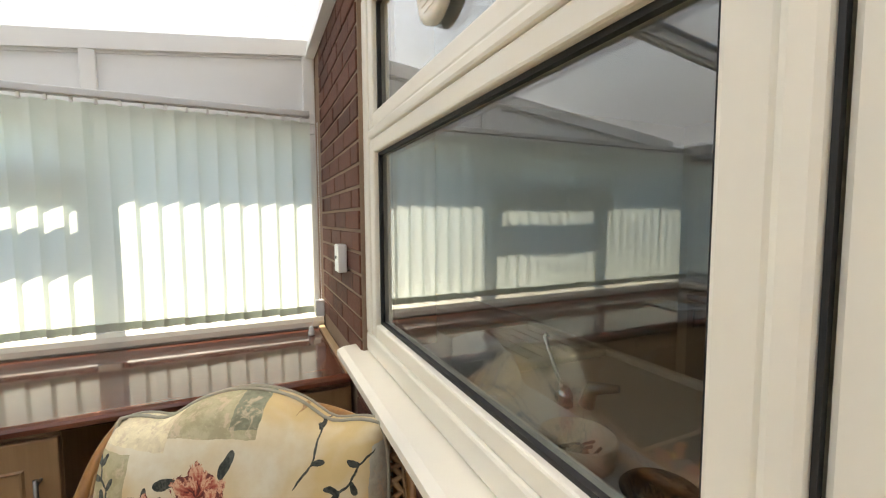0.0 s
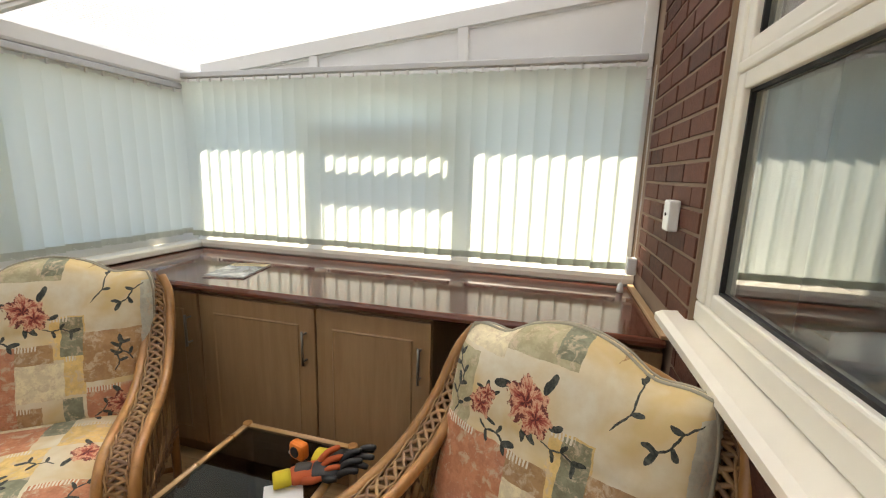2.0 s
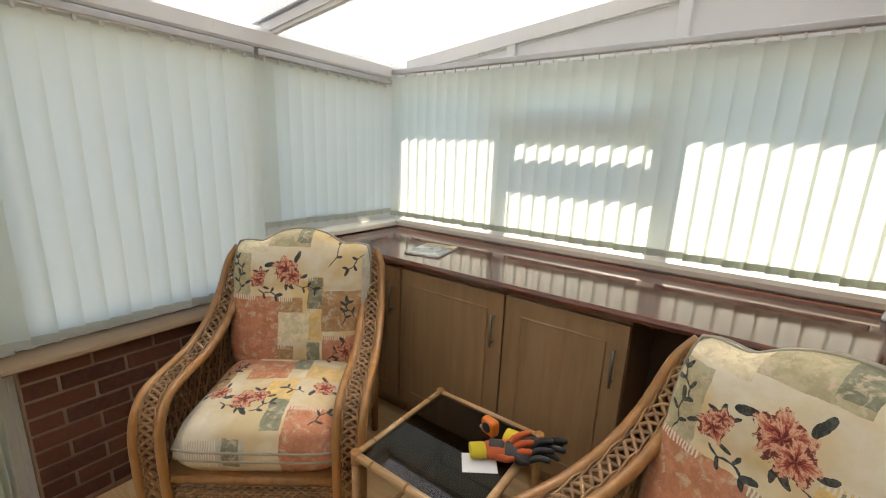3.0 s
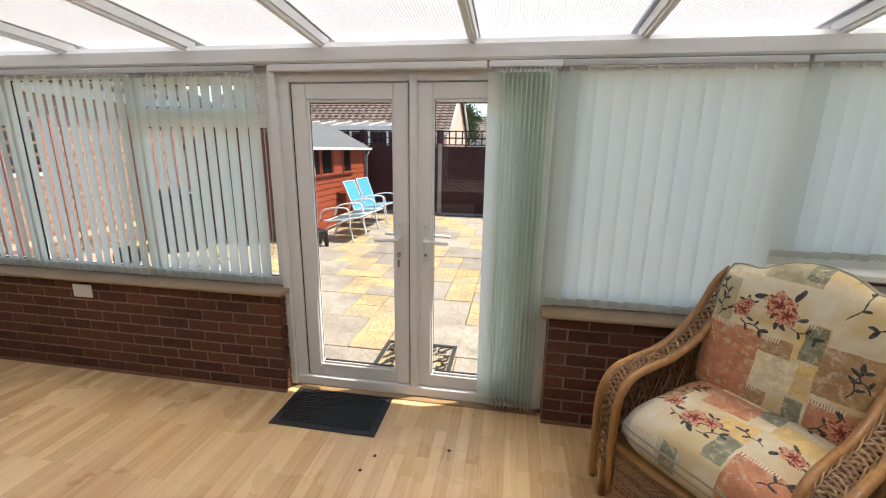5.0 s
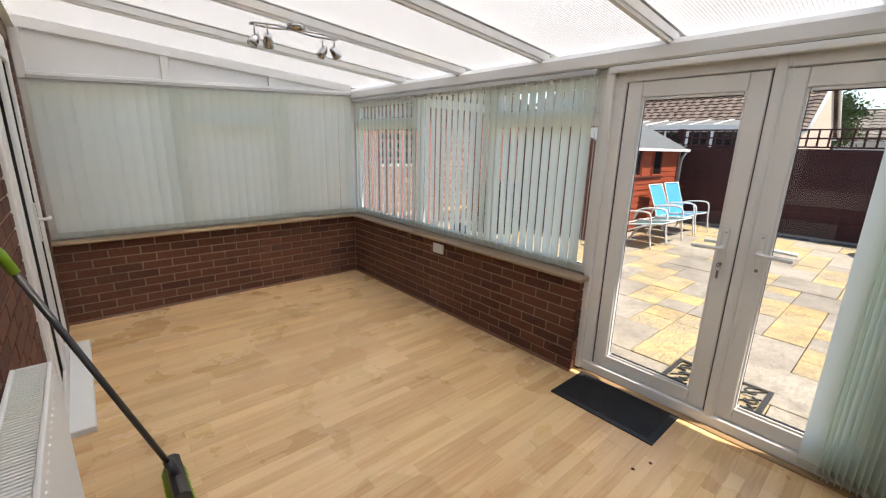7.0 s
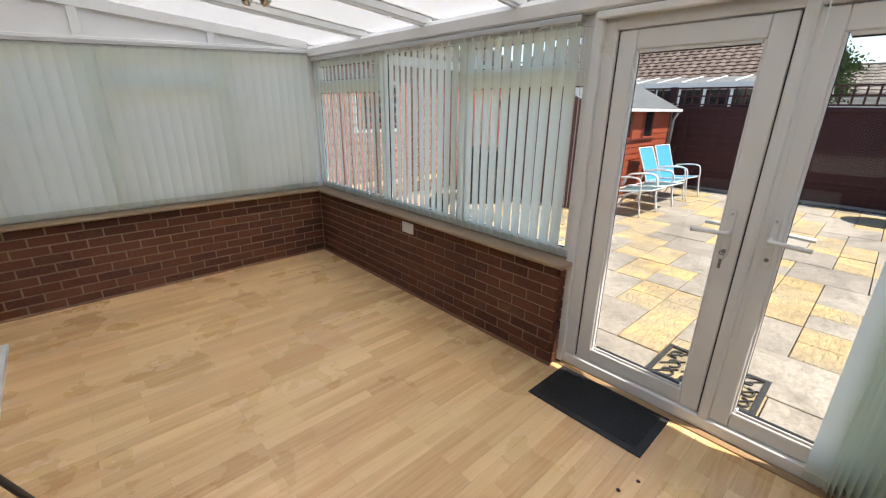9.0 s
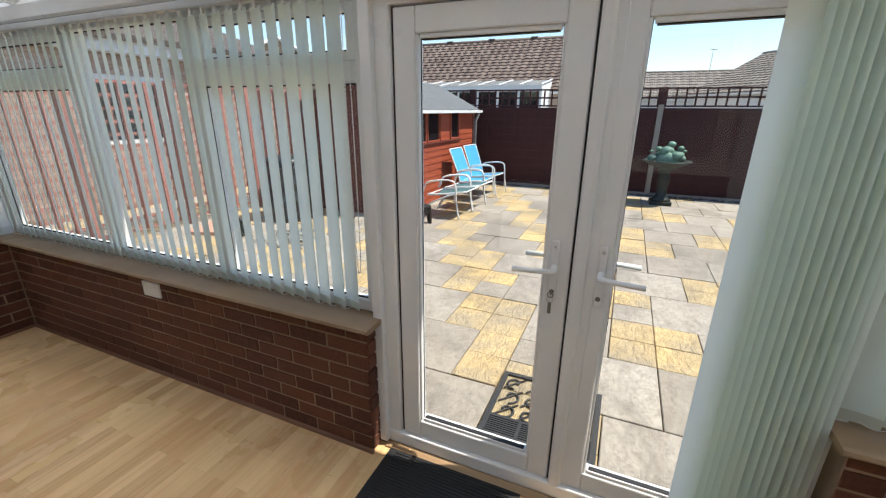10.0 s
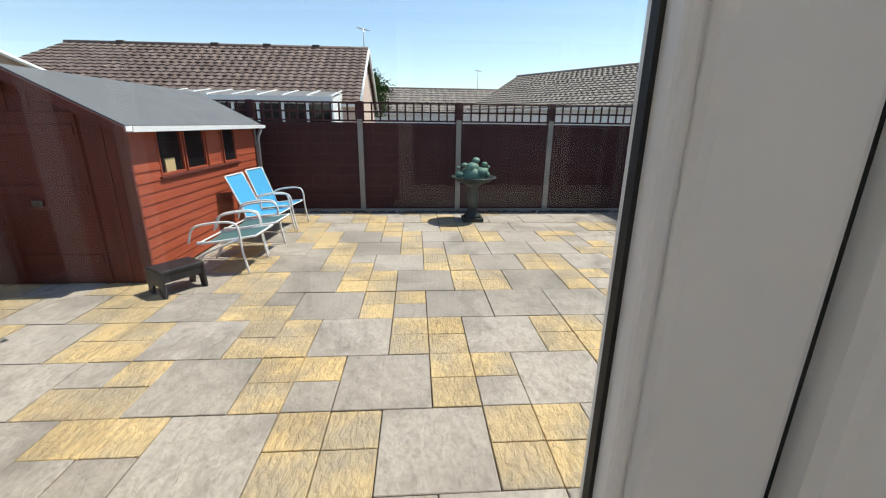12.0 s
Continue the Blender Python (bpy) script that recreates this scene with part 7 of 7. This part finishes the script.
add_box(kw, (EX + 0.285, -5.2, 0.0), (3.3, -5.1, 2.4))
structure("kitchen_wall", kw, KWALL, "cream kitchen walls", "wall")
SPECKLE = painted("grey_speckled_worktop", (0.42, 0.41, 0.39), 0.35, 220, 0.25, 0.02)
kwt = tagged(link("kitchen_worktop", box((EX + 0.285, -1.6, 0.98), (0.86, 2.45, 1.02), 0.008), SPECKLE), "pale grey speckled kitchen worktop under the window", "worktop")
SINK = painted("beige_sink_resin", (0.55, 0.47, 0.36), 0.35, 60, 0.12)
sk2 = thing("kitchen_sink", "beige moulded kitchen sink with drainer", "sink")
sxa, sxb = 0.265, 0.79
for lo, hi in (((sxa, 0.20), (sxa + 0.03, 1.50)), ((sxb - 0.03, 0.20), (sxb, 1.50)), ((sxa + 0.03, 0.20), (sxb - 0.03, 0.23)), ((sxa + 0.03, 1.47), (sxb - 0.03, 1.50)), ((sxa + 0.03, 0.97), (sxb - 0.03, 1.01))):
    part("rim", box((lo[0], lo[1], 1.0205), (hi[0], hi[1], 1.05), 0.008), SINK, sk2)
part("drainer", box((sxa + 0.03, 1.01, 1.0205), (sxb - 0.03, 1.47, 1.03), 0.003), SINK, sk2)
for k in range(7):
    part("drainer_ridge", box((sxa + 0.07 + k * 0.06, 1.05, 1.0305), (sxa + 0.08 + k * 0.06, 1.43, 1.036), 0.002), SINK, sk2)
part("basin", box((sxa + 0.03, 0.23, 1.0205), (sxb - 0.03, 0.97, 1.026)), SINK, sk2)
tap = thing("kitchen_tap", "chrome mixer tap behind the sink", "tap", pose(0.292, 0.70, 1.051))
part("spout", tube([(0.0, -0.03, 0.03), (-0.004, 0.0, 0.09), (-0.012, 0.035, 0.168), (-0.006, 0.04, 0.174), (0.002, 0.034, 0.168)], [0.007, 0.006, 0.0055, 0.005, 0.004], 10), CHROME, tap)
part("base", lathe([(0.025, 0), (0.025, 0.03), (0.014, 0.05)], 16, (0.0, -0.03, 0)), CHROME, tap)
part("lever", tube([(0.05, -0.06, 0.0), (0.06, -0.07, 0.05), (0.09, -0.13, 0.065)], [0.022, 0.02, 0.010], 10), STEEL_DARK, tap)
dish = thing("round_dish", "shallow beige dish on the kitchen sill", "dish", pose(0.10, 0.41, 1.0905))
part("bowl", lathe([(0.055, 0), (0.066, 0.006), (0.072, 0.05), (0.066, 0.052), (0.060, 0.014), (0.02, 0.010)], 28), SINK, dish)
fl = bmesh.new()
for k in range(22):
    a, r = random.uniform(0, 6.28), random.uniform(0, 0.045)
    add_tube(fl, [(r * math.cos(a) - 0.012, r * math.sin(a), 0.017), (r * math.cos(a) + 0.012, r * math.sin(a) + random.uniform(-0.01, 0.01), 0.02)], 0.003, 5)
part("dried_bits", fl, painted("dark_dried_bits", (0.06, 0.04, 0.03), 0.8), dish)
ring = thing("black_trivet", "black ring-shaped trivet on the kitchen sill", "trivet", pose(0.155, 0.275, 1.0905))
part("ring", lathe([(0.04, 0), (0.062, 0.0), (0.066, 0.006), (0.060, 0.012), (0.040, 0.008)], 28), BLACK_PLASTIC, ring)
structure("kitchen_sill", box((EX + 0.095, WIN_Y0, 1.0205), (0.23, WIN_Y1 + 0.25, 1.09), 0.006), painted("tiled_sill_white", (0.62, 0.61, 0.58), 0.3, 40, 0.06), "white tiled inner window sill", "sill")
bag = bmesh.new()
bmesh.ops.create_icosphere(bag, subdivisions=4, radius=0.095)
for v in bag.verts:
    v.co *= 1 + 0.35 * noise.noise(v.co * 11) + 0.15 * noise.noise(v.co * 30)
    v.co = Vector((v.co.x * 0.8, v.co.y * 1.3, max(v.co.z * 0.85, -0.07))) + Vector((0.13, 0.80, 1.145))
tagged(link("plastic_bag", bag, cloth_through("white_plastic_film", (0.7, 0.7, 0.68), 0.3), None, True), "crumpled white plastic bag by the sink", "bag")
KUNIT = painted("kitchen_unit_front", (0.40, 0.36, 0.30), 0.4, 40, 0.08)


def kitchen_unit(y0, y1, drawers):
    u = thing("kitchen_unit", "dull cream kitchen base unit", "cupboard", None, "kitchen units")
    part("body", box((2.72, y0, 0.0), (3.29, y1, 0.90)), KUNIT, u)
    if drawers:
        for z in (0.12, 0.40, 0.66):
            d = part("drawer", box((2.70, y0 + 0.005, z), (2.719, y1 - 0.005, z + 0.24), 0.004), painted("dark_oven_front", (0.05, 0.045, 0.04), 0.2), u)
            part("handle", tube([(2.685, y0 + 0.1, z + 0.2), (2.685, y1 - 0.1, z + 0.2)], 0.008, 8), CHROME, d)
    else:
        d = part("door", box((2.70, y0 + 0.005, 0.12), (2.719, y1 - 0.005, 0.88), 0.004), KUNIT, u)
        part("handle", tube([(2.69, y1 - 0.07, 0.68), (2.69, y1 - 0.07, 0.83)], 0.006, 8), CHROME, d)


for k, y in enumerate((-1.6, -1.0, -0.4, 0.2, 0.8, 1.4, 2.0)):
    if y + 0.6 < 2.5:
        kitchen_unit(y, y + 0.598, k in (2,))
        w = thing("wall_cupboard", "dull cream kitchen wall cupboard", "cupboard", None, "kitchen wall cupboards")
        part("body", box((2.98, y, 1.40), (3.295, y + 0.598, 2.15)), KUNIT, w)
        d = part("door", box((2.96, y + 0.004, 1.405), (2.979, y + 0.594, 2.145), 0.004), KUNIT, w)
        part("handle", tube([(2.945, y + 0.53, 1.46), (2.945, y + 0.53, 1.64)], 0.006, 8), CHROME, d)
tagged(link("kitchen_worktop", box((2.69, -1.6, 0.901), (3.295, 2.0, 0.94), 0.006), SPECKLE), "pale grey worktop over the far kitchen units", "worktop")
vent = thing("window_vent", "cream round plastic ventilator in the top light", "ventilator", Matrix.Translation((hx0 + 0.030, 0.64, 2.03)) @ Matrix.Rotation(radians(-90), 4, "Y"))
part("rim", lathe([(0.065, 0), (0.085, 0.004), (0.085, 0.018), (0.07, 0.026), (0.062, 0.022)], 32), UPVC_CREAM, vent)
for k in range(7):
    w = math.sqrt(max(0.0, 0.06 ** 2 - (-0.05 + k * 0.0167) ** 2))
    part("louvre", box((-0.053 + k * 0.0167, -w, 0.008), (-0.045 + k * 0.0167, w, 0.024)), UPVC_CREAM, vent)


# ---- laid pieces: floor boards, bricks, paving ----
BOARD_ME = bevelled_mesh("floor_board", (1.29, 0.1945, 0.008), 0.0006, LAMINATE)
PINK_ME = bevelled_mesh("garden_brick", (BL - BJ, 0.02, BH - BJ), 0.0025, PINK_BRICK)
row = 0
yb = SY + 0.0975
while yb < NY + 0.1:
    xb = -2.93 - (row * 0.47) % 1.29
    while xb < EX:
        a, b = max(xb, -2.90), min(xb + 1.29, EX - 0.005)
        if b - a > 0.05:
            same_mesh("board", BOARD_ME, floor, ((a + b) / 2, yb, -0.004), 0, ((b - a - 0.0006) / 1.29, 1, 1))
        xb += 1.29
    yb += 0.195
    row += 1

lay(wall_west_south, (WX - 0.011, SY, 0), (0, 1), 3.04, 0.005, 0.68)
lay(wall_west_south, (-2.82, -1.704, 0), (-1, 0), 0.11, 0.005, 0.68)
lay(wall_west_north, (WX - 0.011, -0.05, 0), (0, 1), 1.07, 0.005, 0.68)
lay(wall_south, (WX, SY - 0.011, 0), (1, 0), 2.70, 0.005, 0.68)
lay(wall_east, (EX + 0.011, 1.21, 0), (0, 1), 0.84, 1.055, 2.48)
lay(wall_east, (EX + 0.011, -2.97, 0), (0, 1), 1.74, 0.005, 1.58)
lay(wall_east, (EX + 0.011, SY, 0), (0, 1), 0.50, 0.005, 2.2)
rest = bmesh.new()
lay(None, (EX + 0.011, WIN_Y0, 0), (0, 1), 2.52, 0.005, 1.055, None, rest)
lay(None, (EX + 0.011, -2.97, 0), (0, 1), 1.74, 1.58, 2.48, None, rest)
rest_ob = part("brick_rest", rest, BRICK_JOINED, wall_east)
rest_ob["kind"] = "stuff"

# paving: diagonal run of large grey flags and sets of four small buff ones
paving = tagged(new("paving"), "riven patio paving of grey flags and buff quarters", "paving", "", "structure")
MOD = 0.645
FLAG_ME = bevelled_mesh("flag", (MOD - 0.008, MOD - 0.008, 0.05), 0.004, SLAB_GREY)
QUARTER_ME = bevelled_mesh("quarter", (MOD / 2 - 0.007, MOD / 2 - 0.007, 0.05), 0.004, SLAB_BUFF)
GQ_ME = bevelled_mesh("grey_quarter", (MOD / 2 - 0.007, MOD / 2 - 0.007, 0.05), 0.004, SLAB_GREY)
far_flags, far_quarters = bmesh.new(), bmesh.new()
for row in range(-2, 11):
    xc = -4.65 - row * MOD
    for k in range(-14, 16):
        yc = -1.0 - 0.3225 * row + k * MOD
        if not -10.5 < yc < 3.35:
            continue
        near = -3.9 < yc < 2.1 and xc > -9.5
        z = PATIO - 0.025 + random.uniform(-0.003, 0.003)
        if k % 2 == 0 or (yc > -0.2 and random.random() < 0.62):
            if near:
                same_mesh("flag", FLAG_ME, paving, (xc, yc, z), random.uniform(-0.004, 0.004))
            else:
                add_box(far_flags, (xc - 0.317, yc - 0.317, z - 0.025), (xc + 0.317, yc + 0.317, z + 0.025))
        else:
            for dx in (-0.25, 0.25):
                for dy in (-0.25, 0.25):
                    zz = z + random.uniform(-0.003, 0.003)
                    p = (xc + dx * MOD, yc + dy * MOD, zz)
                    if near:
                        same_mesh("quarter", QUARTER_ME if random.random() < 0.85 else GQ_ME, paving, p, random.uniform(-0.006, 0.006))
                    else:
                        add_box(far_quarters, (p[0] - 0.156, p[1] - 0.156, zz - 0.025), (p[0] + 0.156, p[1] + 0.156, zz + 0.025))
for bm, mat in ((far_flags, SLAB_GREY), (far_quarters, SLAB_BUFF)):
    ob = part("far_paving", bm, mat, paving)
    ob["kind"] = "stuff"
lay(gw, (-11.2, NWY - 0.003, 0), (1, 0), 3.3, PATIO, 1.62)
gw_rest = bmesh.new()
lay(None, (-7.9, NWY - 0.003, 0), (1, 0), 8.0, PATIO, 1.62, None, gw_rest)
ob = part("brick_rest", gw_rest, PINK_JOINED, gw)
ob["kind"] = "stuff"
for o in gw.children:
    if o.name.startswith("brick") and o.data == BRICK_ME:
        o.data = PINK_ME
